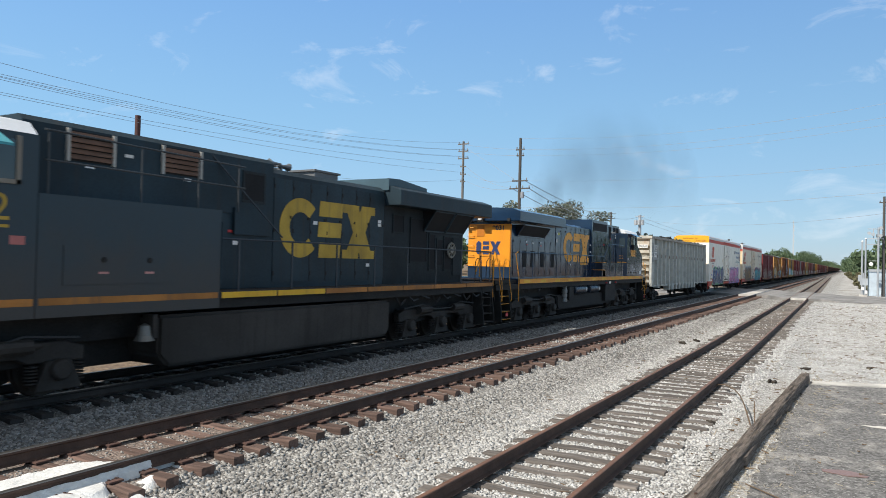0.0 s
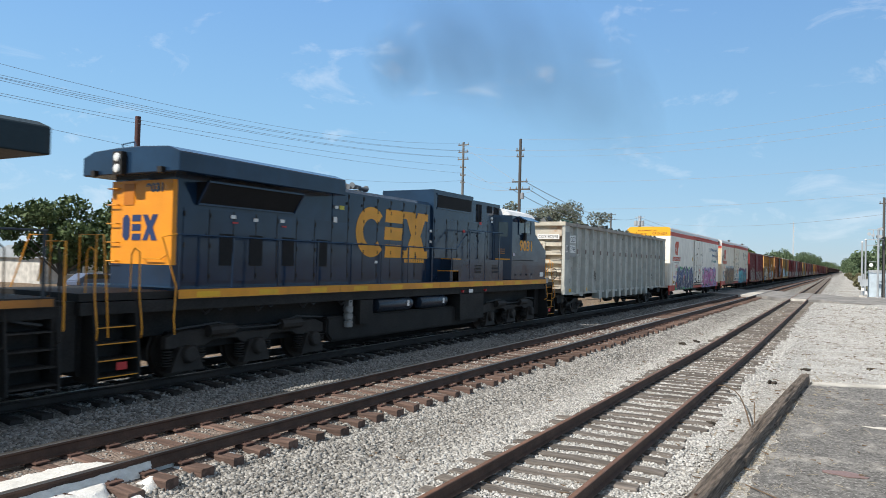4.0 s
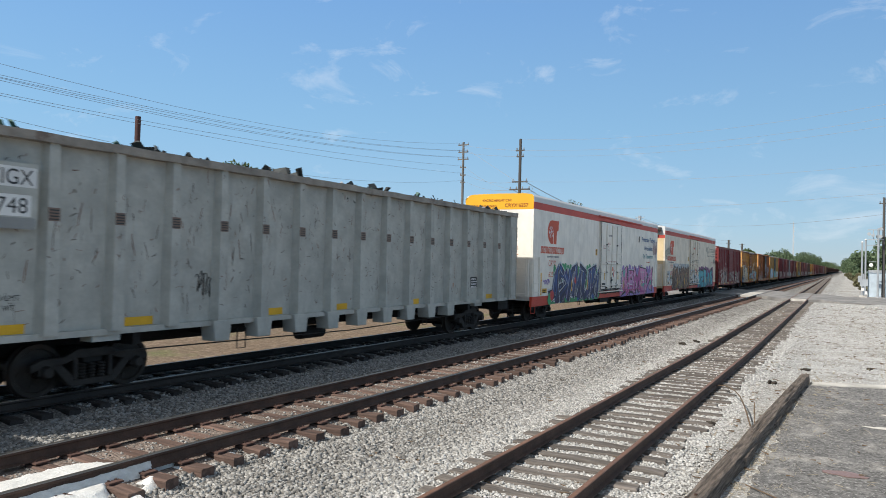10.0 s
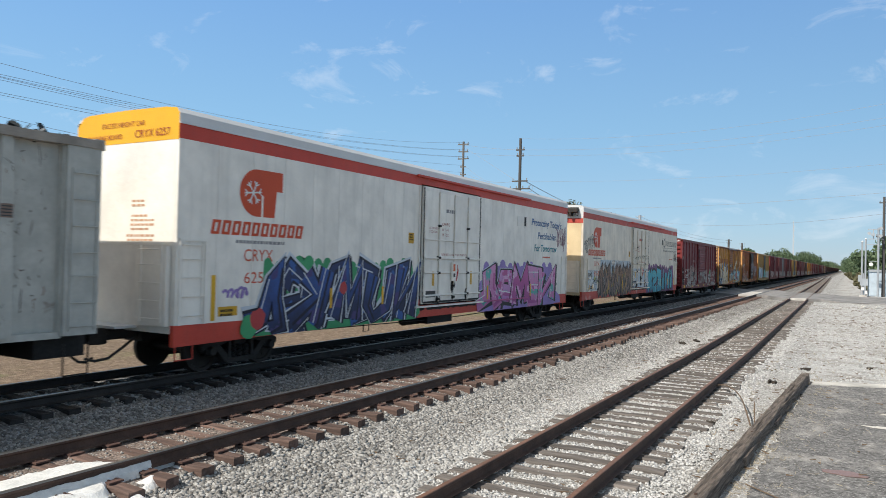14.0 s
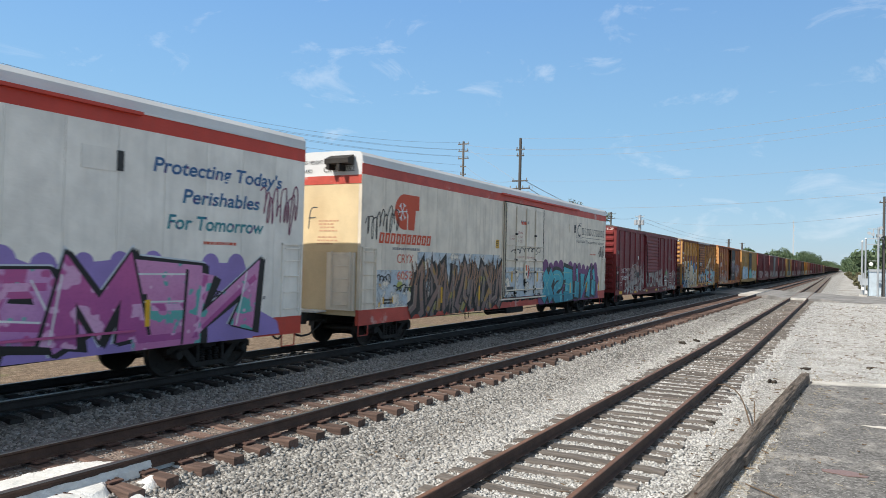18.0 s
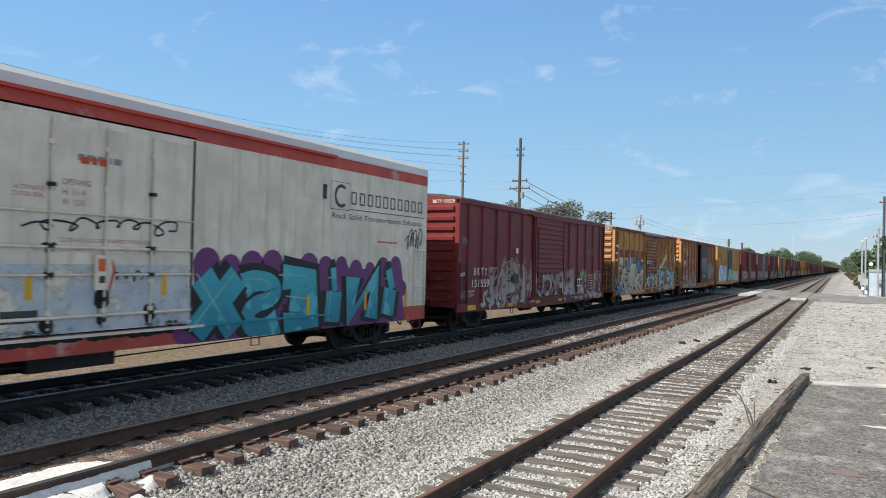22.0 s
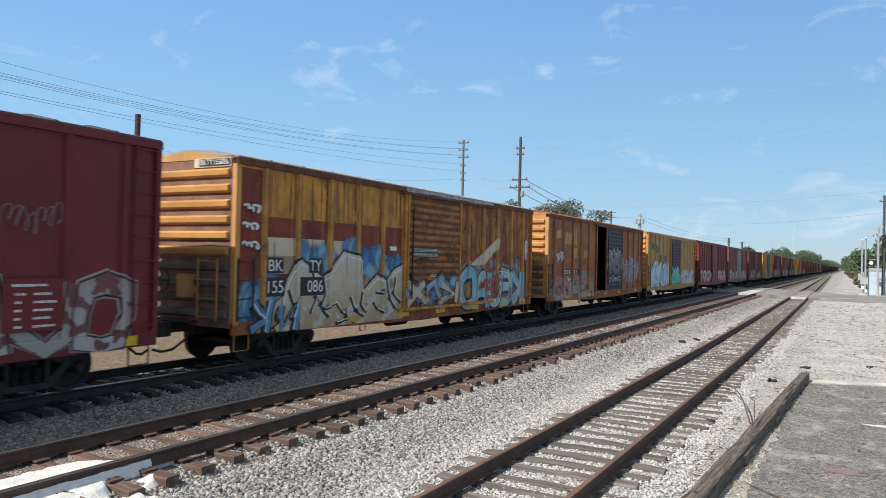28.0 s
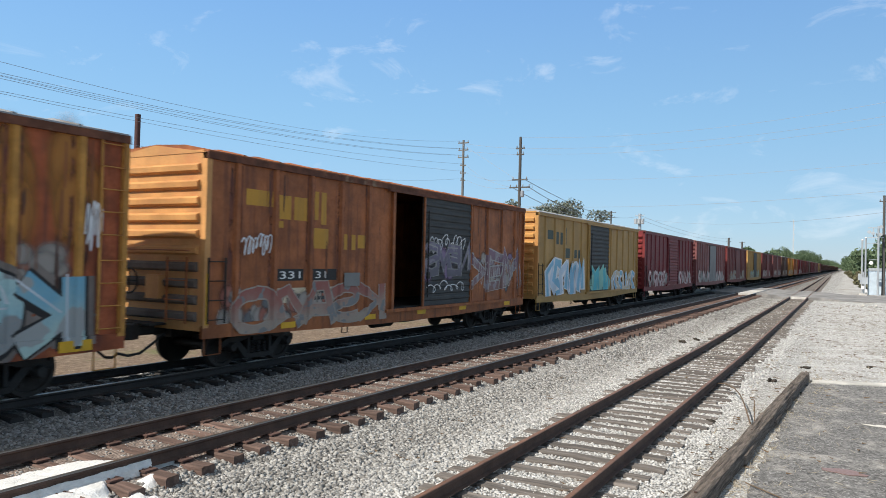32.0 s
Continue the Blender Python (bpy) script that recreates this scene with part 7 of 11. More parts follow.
    # handrails
    rail = paint("dark_rail_paint", (0.035, 0.042, 0.05))
    posts = [(Y(v), 2.86) for v in (-58.9, -57.2, -55.5, -53.8, -52.1, -50.4, -48.7, -47.2, -46.45)]
    handrail(lo, [(1.50, Y(-59.4), 2.86), (1.50, Y(-46.4), 2.86)], posts, rail, 1.7)
    bm = bmesh.new()
    path_rod(bm, [(0.98, Y(-59.3), 4.7), (1.45, Y(-57.5), 2.95)], 0.02, 5)
    part("brace_rod", bm, rail, lo)
    steps(lo, Y(-46.2), 1, M_STEEL)
    boxes("pilot", [(-1.45, 1.45, Y(-46.25), Y(-46.05), 0.5, 1.6)], M_BLACK, lo)
    handrail(lo, [(1.3, Y(-46.15), 0.9), (1.45, Y(-46.05), 1.2), (1.45, Y(-46.05), 2.7), (0.9, Y(-46.05), 2.7), (0.7, Y(-46.05), 2.0)], [], M_GOLD, 1.7)
    # under the frame
    bm = bmesh.new()
    prism(bm, [(Y(-60.6), 0.30), (Y(-53.0), 0.30), (Y(-52.85), 0.55), (Y(-52.85), 1.32), (Y(-60.85), 1.32), (Y(-60.85), 0.55)], "x", -1.42, 1.42)
    soften(bm, 0.06, 2)
    part("fuel_tank", bm, M_BLUE1_LOW, lo)
    boxes("bell_bracket", [(1.2, 1.5, Y(-61.05), Y(-60.95), 0.9, 1.35)], M_STEEL, lo)
    bm = bmesh.new()
    lathe(bm, [(0.03, 0.32), (0.10, 0.28), (0.13, 0.10), (0.19, 0.0)], (1.38, Y(-61.15), 0.86), "z", 14)
    part("bell", bm, paint("dull_bell_metal", (0.20, 0.19, 0.17), metal=0.6), lo)
    bm = bmesh.new()
    for k in range(9):
        y = -52.5 + 0.7 * k
        path_rod(bm, [(1.38, Y(y), 1.40), (1.42, Y(y) + 0.2, 1.15 + 0.1 * (k % 3)), (1.40, Y(y) + 0.5, 1.30)], 0.03, 5)
    part("hoses", bm, M_RUBBER, lo)
    loco_truck(lo, Y(-64.7))
    loco_truck(lo, Y(-49.6))
    coupler(lo, Y(-46.1), 1)


def second_loco():
    B = -46.0
    lo = add_car("diesel_locomotive", "dark blue diesel locomotive running hood first, with an orange hood end", B, "locomotive")
    Y = lambda y: y - B
    boxes("frame", [(-1.45, 1.45, Y(-45.75), Y(-23.9), 1.42, 1.64)], M_BLACK, lo)
    boxes("centre_sill", [(-1.0, 0.85, Y(-45.0), Y(-24.6), 0.88, 1.42)], M_BLACK, lo)
    for a, b in ((-45.6, -44.8), (-24.45, -23.5)):
        boxes("step_well", [(-1.3, 1.15, Y(a), Y(b), 0.32, 1.42)], M_BLACK, lo)
    for a, b in ((-43.5, -39.2), (-29.4, -25.1)):
        boxes("truck_transom", [(-0.62, 0.55, Y(a), Y(b), 0.30, 0.95)], M_BLACK, lo)
    boxes("walkway", [(-1.53, 1.53, Y(-43.75), Y(-24.1), 1.64, 1.85)], M_BLUE2, lo)
    for a, b in zip((-43.75, -38.6, -33.4, -28.5), (-38.62, -33.42, -28.52, -24.1)):
        boxes("stripe", [(1.53, 1.54, Y(a), Y(b), 1.65, 1.83)], M_GOLD, lo)
    for k in range(11):
        patch(lo, "reflective_strip", Y(-43.3 + 1.76 * k), Y(-43.3 + 1.76 * k) + 0.62, 1.675, 1.785, M_YELLOW, x=1.5425)
    # hood with an orange end that faces the lead unit
    hood(lo, Y(-43.40), Y(-33.05), 0.95, 1.85, 4.44, M_BLUE2, 0.10)
    boxes("hood_end", [(-0.96, 0.955, Y(-43.47), Y(-43.38), 2.30, 4.06)], M_ORANGE, lo)
    boxes("hood_end_base", [(-0.96, 0.955, Y(-43.465), Y(-43.38), 1.85, 2.30)], M_BLUE2, lo)
    boxes("end_side_edge", [(0.945, 0.962, Y(-43.47), Y(-43.36), 2.30, 4.06)], M_ORANGE, lo)
    # raised plate; the recess's shade is put into its darker orange
    boxes("end_recess", [(-0.55, -0.22, Y(-43.485), Y(-43.46), 3.55, 4.0)], paint("recess_shade_orange", (0.50, 0.16, 0.01)), lo)
    lettering("9031", lo, 0.15, Y(-43.478), 3.82, 0.17, M_BLUE2, 0.52, end=True, bold=0.03)
    bm = bmesh.new()     # the emblem on the end: three plain shapes
    yy = Y(-43.478)
    def flat(pts):
        bm.faces.new([bm.verts.new((p, yy, q)) for p, q in pts])
    flat([(-0.58, 2.88), (-0.50, 2.80), (-0.42, 2.80), (-0.35, 2.88), (-0.35, 3.26), (-0.42, 3.34), (-0.50, 3.34), (-0.58, 3.26)])
    for z in (2.80, 3.00, 3.20):
        flat([(-0.28, z), (0.0, z), (0.01, z + 0.14), (-0.27, z + 0.14)])
    flat([(0.06, 2.80), (0.22, 2.80), (0.28, 2.96), (0.34, 2.80), (0.52, 2.80), (0.38, 3.07), (0.54, 3.34), (0.36, 3.34), (0.30, 3.20), (0.22, 3.34), (0.06, 3.34), (0.20, 3.07)])
    part("end_emblem", bm, paint("dark_blue_mark", (0.02, 0.04, 0.12)), lo)
    # rungs on the orange end
    for z in (2.35, 2.75, 3.15, 3.55, 3.9):
        bm = bmesh.new()
        path_rod(bm, [(-0.98, Y(-43.47), z), (-0.98, Y(-43.56), z), (-0.68, Y(-43.56), z), (-0.68, Y(-43.47), z)], 0.014, 5)
        part("end_rung", bm, M_GOLD, lo)
    bm = bmesh.new()
    path_rod(bm, [(0.15, Y(-43.47), 2.42), (0.2, Y(-43.55), 2.42), (0.75, Y(-43.55), 2.42), (0.8, Y(-43.47), 2.5)], 0.014, 5)
    part("grab_iron", bm, M_GOLD, lo)
    wg = wing(lo, Y(-43.80), Y(-38.45), M_BLUE2, 4.16, 4.56, 4.72)
    hl = boxes("headlight_box", [(-0.36, -0.08, Y(-43.92), Y(-43.80), 4.14, 4.62)], M_BLACK, wg, bevel=0.03)
    for z in (4.27, 4.50):
        bm = bmesh.new()
        lathe(bm, [(0.01, -0.03), (0.08, -0.02), (0.095, 0.0), (0.095, 0.05)], (-0.22, Y(-43.93), z), "y", 16)
        part("headlight", bm, M_LAMP, hl)
    for x in (-1.05, 1.05):
        boxes("marker_light", [(x - 0.06, x + 0.06, Y(-43.9), Y(-43.80), 4.14, 4.26)], M_BLACK, wg)
    bm = bmesh.new()
    path_rod(bm, [(-0.5, Y(-43.6), 4.7), (-0.48, Y(-43.6), 4.83), (-0.1, Y(-43.6), 4.86), (-0.05, Y(-43.6), 4.74)], 0.016, 5)
    part("roof_grab", bm, M_BLUE2_TOP, wg)
    screens(lo, ((Y(-42.85), Y(-39.85)),), 0.99, 3.60, 1.30, 4.06, M_GRILLE, M_BLUE2)
    hood_doors(lo, [Y(v) for v in (-43.2, -42.5, -41.8, -41.1, -40.4, -39.7, -39.0, -38.3, -37.6, -36.9, -36.2, -35.5, -34.8, -34.1, -33.4)], 1.95, 3.50, 0.95, M_BLUE2)
    hood_doors(lo, [Y(v) for v in (-38.3, -37.6, -36.9, -36.2, -35.5, -34.8, -34.1, -33.4)], 3.52, 4.28, 0.95, M_BLUE2)
    for a in (-42.2, -41.3, -40.2, -38.9):
        boxes("intake_screen", [(0.965, 0.975, Y(a), Y(a) + 0.42, 2.3, 3.0)], M_GRILLE, lo)
    emblem_shapes(lo, Y(-37.30), Y(-33.32), 2.58, 4.02, M_LOGO2, 0.970)
    block_letters(lo, Y(-34.7), 2.44, 1.2, 0.11, 9, M_LOGO2, x=0.972, name="painted_address")
    for y, z in ((-41.9, 3.35), (-41.2, 3.32), (-40.3, 3.35), (-38.2, 3.85), (-38.25, 3.55), (-38.25, 3.48), (-36.3, 2.4), (-33.2, 3.45), (-33.2, 3.1)):
        patch(lo, "white_sticker", Y(y), Y(y) + 0.15, z, z + 0.08, M_WHITE, x=0.98)
    for y in (-41.85, -40.25):
        patch(lo, "red_notice", Y(y), Y(y) + 0.17, 3.24, 3.28, M_RED, x=0.98)
    patch(lo, "yellow_sticker", Y(-38.0), Y(-37.8), 3.84, 3.95, paint("lemon_sticker", (0.55, 0.50, 0.06)), x=0.98)
    # stack and horns on the roof
    boxes("exhaust_stack", [(-0.4, 0.4, Y(-38.35), Y(-37.45), 4.44, 4.72), (-0.46, 0.46, Y(-38.42), Y(-37.38), 4.70, 4.76)], surface("heat_stained_stack", (0.22, 0.21, 0.20), 0.6, 0.4, var=0.4, size=0.4), lo)
    boxes("stack_base", [(-0.6, 0.6, Y(-38.5), Y(-37.2), 4.42, 4.50)], M_BLUE2, lo)
    horns(lo, Y(-36.3), 0.25, 4.46)
    # tall middle section
    boxes("equipment_hood", [(-1.02, 1.02, Y(-33.05), Y(-30.2), 1.85, 4.88)], M_BLUE2, lo, bevel=0.05)
    boxes("blower_hood", [(-1.02, 1.02, Y(-30.2), Y(-27.9), 1.85, 4.76)], M_BLUE2, lo, bevel=0.04)
    boxes("brake_grid_screen", [(1.02, 1.035, Y(-32.80), Y(-30.35), 4.30, 4.72)], M_GRILLE, lo)
    boxes("screen_rim", [(1.02, 1.045, Y(-32.86), Y(-30.29), 4.72, 4.77), (1.02, 1.045, Y(-32.86), Y(-30.29), 4.25, 4.30)], M_BLUE2, lo)
    for a, z0, z1 in ((-29.95, 3.98, 4.64), (-29.05, 4.38, 4.64), (-28.45, 3.98, 4.64)):
        for k in range(4):
            boxes("louvre_slot", [(1.02, 1.034, Y(a) + 0.12 * k, Y(a) + 0.12 * k + 0.07, z0, z1)], M_GRILLE, lo)
    hood_doors(lo, [Y(v) for v in (-33.0, -32.2, -31.4, -30.6, -29.8, -29.0, -28.2)], 2.6, 3.95, 1.02, M_BLUE2)
    for y, z, m in ((-31.0, 3.55, M_RED), (-29.7, 3.9, M_RED), (-28.2, 3.9, M_RED), (-28.75, 4.15, M_WHITE), (-28.72, 4.02, M_WHITE)):
        patch(lo, "small_notice", Y(y), Y(y) + 0.18, z, z + 0.09, m, x=1.042)
    lb = boxes("side_locker", [(-1.5, 1.5, Y(-31.9), Y(-28.55), 1.85, 2.60)], M_BLUE2, lo, bevel=0.02)
    for a in (-30.9, -29.5):
        for k in range(6):
            boxes("locker_louvre", [(1.50, 1.512, Y(a), Y(a) + 0.5, 2.12 + 0.05 * k, 2.145 + 0.05 * k)], M_GRILLE, lb)
    for z, a in ((2.58, -32.5), (2.18, -32.7)):
        boxes("step_edge", [(1.0, 1.51, Y(a), Y(a) + 0.55, z, z + 0.03)], M_GOLD, lo)
        boxes("step_box", [(1.0, 1.50, Y(a), Y(a) + 0.60, 1.85, z)], M_BLUE2, lo)
    # cab and nose
    bm = bmesh.new()
    prism(bm, [(-1.02, Y(-28.50)), (1.02, Y(-28.50)), (1.52, Y(-27.80)), (1.52, Y(-25.55)), (-1.52, Y(-25.55)), (-1.52, Y(-27.80))], "z", 1.85, 4.36)
    soften(bm, 0.02)
    cab = part("cab", bm, M_BLUE2, lo)

    def corner(name, f0, f1, z0, z1, mat, lift):
        """A plate on the cut corner of the cab, between two shares of its width."""
        bm = bmesh.new()
        at = lambda f, z, d: (1.02 + 0.50 * f + 0.814 * d, Y(-28.50) + 0.70 * f - 0.581 * d, z)
        near, far = [bm.verts.new(at(f, z, lift)) for f, z in ((f0, z0), (f1, z0), (f1, z1), (f0, z1))], [bm.verts.new(at(f, z, -0.01)) for f, z in ((f0, z0), (f1, z0), (f1, z1), (f0, z1))]
        bm.faces.new(near)
        for i in range(4):
            bm.faces.new((near[i], far[i], far[(i + 1) % 4], near[(i + 1) % 4]))
        bmesh.ops.recalc_face_normals(bm, faces=bm.faces[:])
        part(name, bm, mat, cab)
    corner("cab_door", 0.10, 0.92, 2.0, 4.25, M_BLUE2, 0.02)
    corner("cab_door_window", 0.28, 0.76, 3.52, 4.08, M_GLASS, 0.03)
    corner("gold_strip", 0.14, 0.90, 2.62, 2.67, M_GOLD, 0.03)
    for k in range(3):
        corner("notice_line", 0.30, 0.62, 2.86 + 0.08 * k, 2.89 + 0.08 * k, M_STRIPE, 0.028)
    bm = bmesh.new()
    prism(bm, [(-1.52, 4.36), (1.52, 4.36), (1.34, 4.53), (0.8, 4.68), (-0.8, 4.68), (-1.30, 4.58)], "y", Y(-27.95), Y(-25.45))
    part("cab_roof", bm, M_ROOFWHITE, cab)
    bm = bmesh.new()
    prism(bm, [(Y(-25.55), 1.85), (Y(-24.10), 1.85), (Y(-24.10), 3.05), (Y(-25.30), 3.72), (Y(-25.45), 4.34), (Y(-25.55), 4.36)], "x", -1.48, 1.48)
    part("nose", bm, M_BLUE2, lo)
    boxes("side_window", [(1.52, 1.53, Y(-27.15), Y(-25.95), 3.70, 4.22)], M_GLASS, cab)
    boxes("window_frame", [(1.52, 1.55, Y(-27.2), Y(-27.15), 3.65, 4.26), (1.52, 1.55, Y(-26.58), Y(-26.52), 3.68, 4.24), (1.52, 1.55, Y(-25.95), Y(-25.90), 3.65, 4.26), (1.52, 1.55, Y(-27.2), Y(-25.9), 3.64, 3.70)], M_BLUE2, cab)
    # pale panel added: the light in the right pane put into its colour
    boxes("window_blind", [(1.53, 1.534, Y(-26.5), Y(-26.1), 3.75, 4.12)], paint("pale_pane_grey", (0.42, 0.50, 0.47)), cab)
    bm = bmesh.new()
    prism(bm, [(1.53, 4.38), (1.90, 4.20), (1.90, 4.17), (1.53, 4.33)], "y", Y(-27.2), Y(-25.9))
    part("sun_visor", bm, M_BLUE2, cab)
    boxes("mirror", [(1.54, 1.64, Y(-26.75), Y(-26.62), 3.42, 3.72)], M_BLACK, cab)
    lettering("9031", cab, 1.528, Y(-27.05), 3.02, 0.38, M_LOGO2, 1.28, bold=0.035)
    patch(cab, "small_flag", Y(-27.7), Y(-27.5), 2.78, 2.90, paint("flag_white", (0.5, 0.45, 0.5)), x=1.528)
    boxes("belt_seam", [(1.52, 1.527, Y(-27.7), Y(-25.6), 2.60, 2.63)], M_BLACK, cab)
    patch(lo, "white_sticker", Y(-24.75), Y(-24.35), 1.95, 2.14, M_WHITE, x=1.486)
    boxes("end_light_box", [(1.2, 1.52, Y(-24.1), Y(-23.85), 1.66, 1.88)], paint("grey_box", (0.35, 0.35, 0.35)), lo)
    for k in range(4):
        bm = bmesh.new()
        rod(bm, (1.53, Y(-27.4 + 0.55 * k), 2.05), (1.545, Y(-27.4 + 0.55 * k), 2.05), 0.04, 8)
        part("jack_hole", bm, M_BLACK, cab)
    # handrails: low along the hood, ramping up beside the tall section
    rail = M_BLUE2
    posts = [(Y(v), 2.92) for v in (-43.7, -42.3, -40.9, -39.5, -38.1, -36.7, -35.3, -33.9, -32.6)] + [(Y(v), 3.62) for v in (-31.3, -30.1, -28.9)]
    handrail(lo, [(1.50, Y(-43.75), 2.92), (1.50, Y(-32.3), 2.92), (1.50, Y(-31.4), 3.62), (1.50, Y(-28.6), 3.62)], posts, rail, 1.8)
    # yellow grab rails at the ends
    for pts in (((1.52, -43.8, 0.95), (1.54, -43.85, 1.25), (1.52, -43.8, 1.9), (1.52, -44.15, 2.85), (1.45, -43.75, 2.92)), ((1.45, -45.2, 1.0), (1.45, -45.25, 1.75), (1.1, -45.1, 2.85), (0.4, -45.1, 2.85), (0.4, -45.1, 1.9)),
                ((0.9, -45.1, 2.85), (0.9, -45.1, 1.9)), ((-0.5, -45.1, 1.9), (-0.5, -45.1, 2.85), (-1.2, -45.1, 2.85), (-1.45, -45.3, 1.8)), ((1.45, -23.25, 0.5), (1.5, -23.2, 1.6), (1.35, -23.25, 2.7), (0.95, -23.25, 2.7), (0.95, -23.25, 1.7))):
        bm = bmesh.new()
        path_rod(bm, [(x, Y(y), z) for x, y, z in pts], 0.016, 6)
        part("grab_rail", bm, M_GOLD, lo)
    boxes("end_platform", [(-1.4, 1.4, Y(-45.75), Y(-43.45), 1.66, 1.80)], M_BLACK, lo)
    steps(lo, Y(-45.45), -1, M_GOLD)
    boxes("front_platform", [(-1.4, 1.5, Y(-24.15), Y(-23.1), 1.55, 1.70)], M_BLACK, lo)
    steps(lo, Y(-23.15), 1, M_GOLD)
    for yy2 in (-45.1, -23.85):
        patch(lo, "red_notice", Y(yy2), Y(yy2) + 0.22, 0.42, 0.56, M_RED, x=1.57)
    boxes("pilot", [(-1.45, 1.3, Y(-45.95), Y(-45.72), 0.45, 1.66)], M_BLACK, lo)
    bm = bmesh.new()
    for x in (-0.6, 0.6, 0.8):
        path_rod(bm, [(x, Y(-45.95), 1.3), (x * 0.9, Y(-46.2), 0.9), (x * 0.8, Y(-46.1), 0.6)], 0.025, 5)
    path_rod(bm, [(0.95, Y(-45.97), 1.55), (1.1, Y(-46.1), 1.75), (1.25, Y(-46.05), 1.6), (1.05, Y(-46.0), 1.4)], 0.02, 5)
    part("hoses", bm, M_GOLD, lo)
    # reservoirs, tank and gear below the walkway
    for a, b in ((-36.75, -34.9), (-34.45, -32.75)):
        bm = bmesh.new()
        lathe(bm, [(0.05, a), (0.18, a + 0.03), (0.20, a + 0.1), (0.20, b - 0.1), (0.18, b - 0.03), (0.05, b)], (1.30, -B, 1.22), "y", 18)
        part("air_reservoir", bm, paint("blue_black_tank", (0.02, 0.03, 0.045), rough=0.3), lo, smooth=True)
        patch(lo, "reservoir_label", Y(b) - 0.4, Y(b) - 0.28, 1.15, 1.32, M_WHITE, x=1.503)
    bm = bmesh.new()
    prism(bm, [(Y(-38.6), 0.35), (Y(-30.2), 0.35), (Y(-30.0), 0.55), (Y(-30.0), 1.0), (Y(-38.8), 1.0), (Y(-38.8), 0.55)], "x", -1.3, 1.3)
    soften(bm, 0.05, 2)
    part("fuel_tank", bm, M_BLACK, lo)
    boxes("air_filter_box", [(1.0, 1.48, Y(-31.9), Y(-30.1), 0.52, 1.40)], M_BLACK, lo, bevel=0.03)
    boxes("equipment_box", [(1.0, 1.45, Y(-37.6), Y(-37.0), 0.75, 1.40)], M_BLACK, lo, bevel=0.03)
    bm = bmesh.new()
    for z in (0.78, 0.98, 1.18):
        lathe(bm, [(0.08, -0.09), (0.13, -0.07), (0.13, 0.07), (0.08, 0.09)], (1.35, Y(-38.0), z), "z", 12)
    box(bm, 1.27, 1.43, Y(-38.08), Y(-37.92), 0.70, 1.42)
    part("air_dryer", bm, paint("grey_casting", (0.28, 0.28, 0.27), metal=0.4), lo)
    for y, m in ((-31.75, M_RED), (-30.0, M_RED)):
        bm = bmesh.new()
        rod(bm, (1.40, Y(y), 1.50), (1.52, Y(y), 1.50), 0.045, 10)
        part("shut_off", bm, m, lo)
    patch(lo, "white_sticker", Y(-31.3), Y(-31.0), 1.44, 1.56, M_WHITE, x=1.50)
    bm = bmesh.new()
    for k in range(14):
        y = -43.2 + 0.38 * k
        path_rod(bm, [(1.35, Y(y), 1.60), (1.42, Y(y) + 0.25, 1.30 + 0.06 * (k % 4)), (1.38, Y(y) + 0.6, 1.55)], 0.022, 5)
    part("hoses", bm, M_RUBBER, lo)
    loco_truck(lo, Y(-41.3))
    loco_truck(lo, Y(-27.2))
    coupler(lo, Y(-45.9), -1)
    coupler(lo, Y(-23.75), 1)


# ---- the consist, from the lead unit back ----
def travel(t):
    """How far the train has come at t seconds, counted from its place at 16 s."""
    u = t - 16
    return 4.6086 * u + 0.01027 * u * u - 0.00022 * u ** 3


lead_loco()
second_loco()
gondola(-21.95)

P = paint
blue, sky_b, green, redg = P("spray_blue", (0.03, 0.08, 0.30)), P("spray_sky", (0.20, 0.45, 0.62)), P("spray_green", (0.06, 0.35, 0.16)), P("spray_red", (0.45, 0.05, 0.05))
black, white, pink, violet = P("spray_black", (0.015, 0.014, 0.014)), P("spray_white", (0.74, 0.74, 0.74)), P("spray_pink", (0.62, 0.24, 0.42)), P("spray_violet", (0.32, 0.22, 0.52))
plum, teal2, mint, tan, grey, cream = P("spray_plum", (0.16, 0.04, 0.16)), P("spray_turquoise", (0.05, 0.42, 0.50)), P("spray_mint", (0.22, 0.50, 0.42)), P("spray_tan", (0.30, 0.19, 0.10)), P("spray_grey", (0.22, 0.22, 0.21)), P("spray_cream", (0.62, 0.52, 0.36))
pale_pink, pale_blue = P("spray_pale_pink", (0.52, 0.36, 0.36)), P("spray_pale_blue", (0.50, 0.60, 0.70))

def end_stencils(car, x0, x1, z, rows, mat, seed, y=-0.004):
    """Lines of small print on an end that cannot be read."""
    rnd = random.Random(seed)
    for r in range(rows):
        bm = bmesh.new()
        a = x0 + rnd.uniform(0, 0.06)
        while a < x1 - rnd.uniform(0, 0.25) * (x1 - x0):
            d = rnd.uniform(0.05, 0.14)
            bm.faces.new([bm.verts.new((p, y, q)) for p, q in ((a, z - 0.09 * r), (a + d, z - 0.09 * r), (a + d, z - 0.09 * r + 0.045), (a, z - 0.09 * r + 0.045))])
            a += d + 0.025
        part("stencil_lines", bm, mat, car)


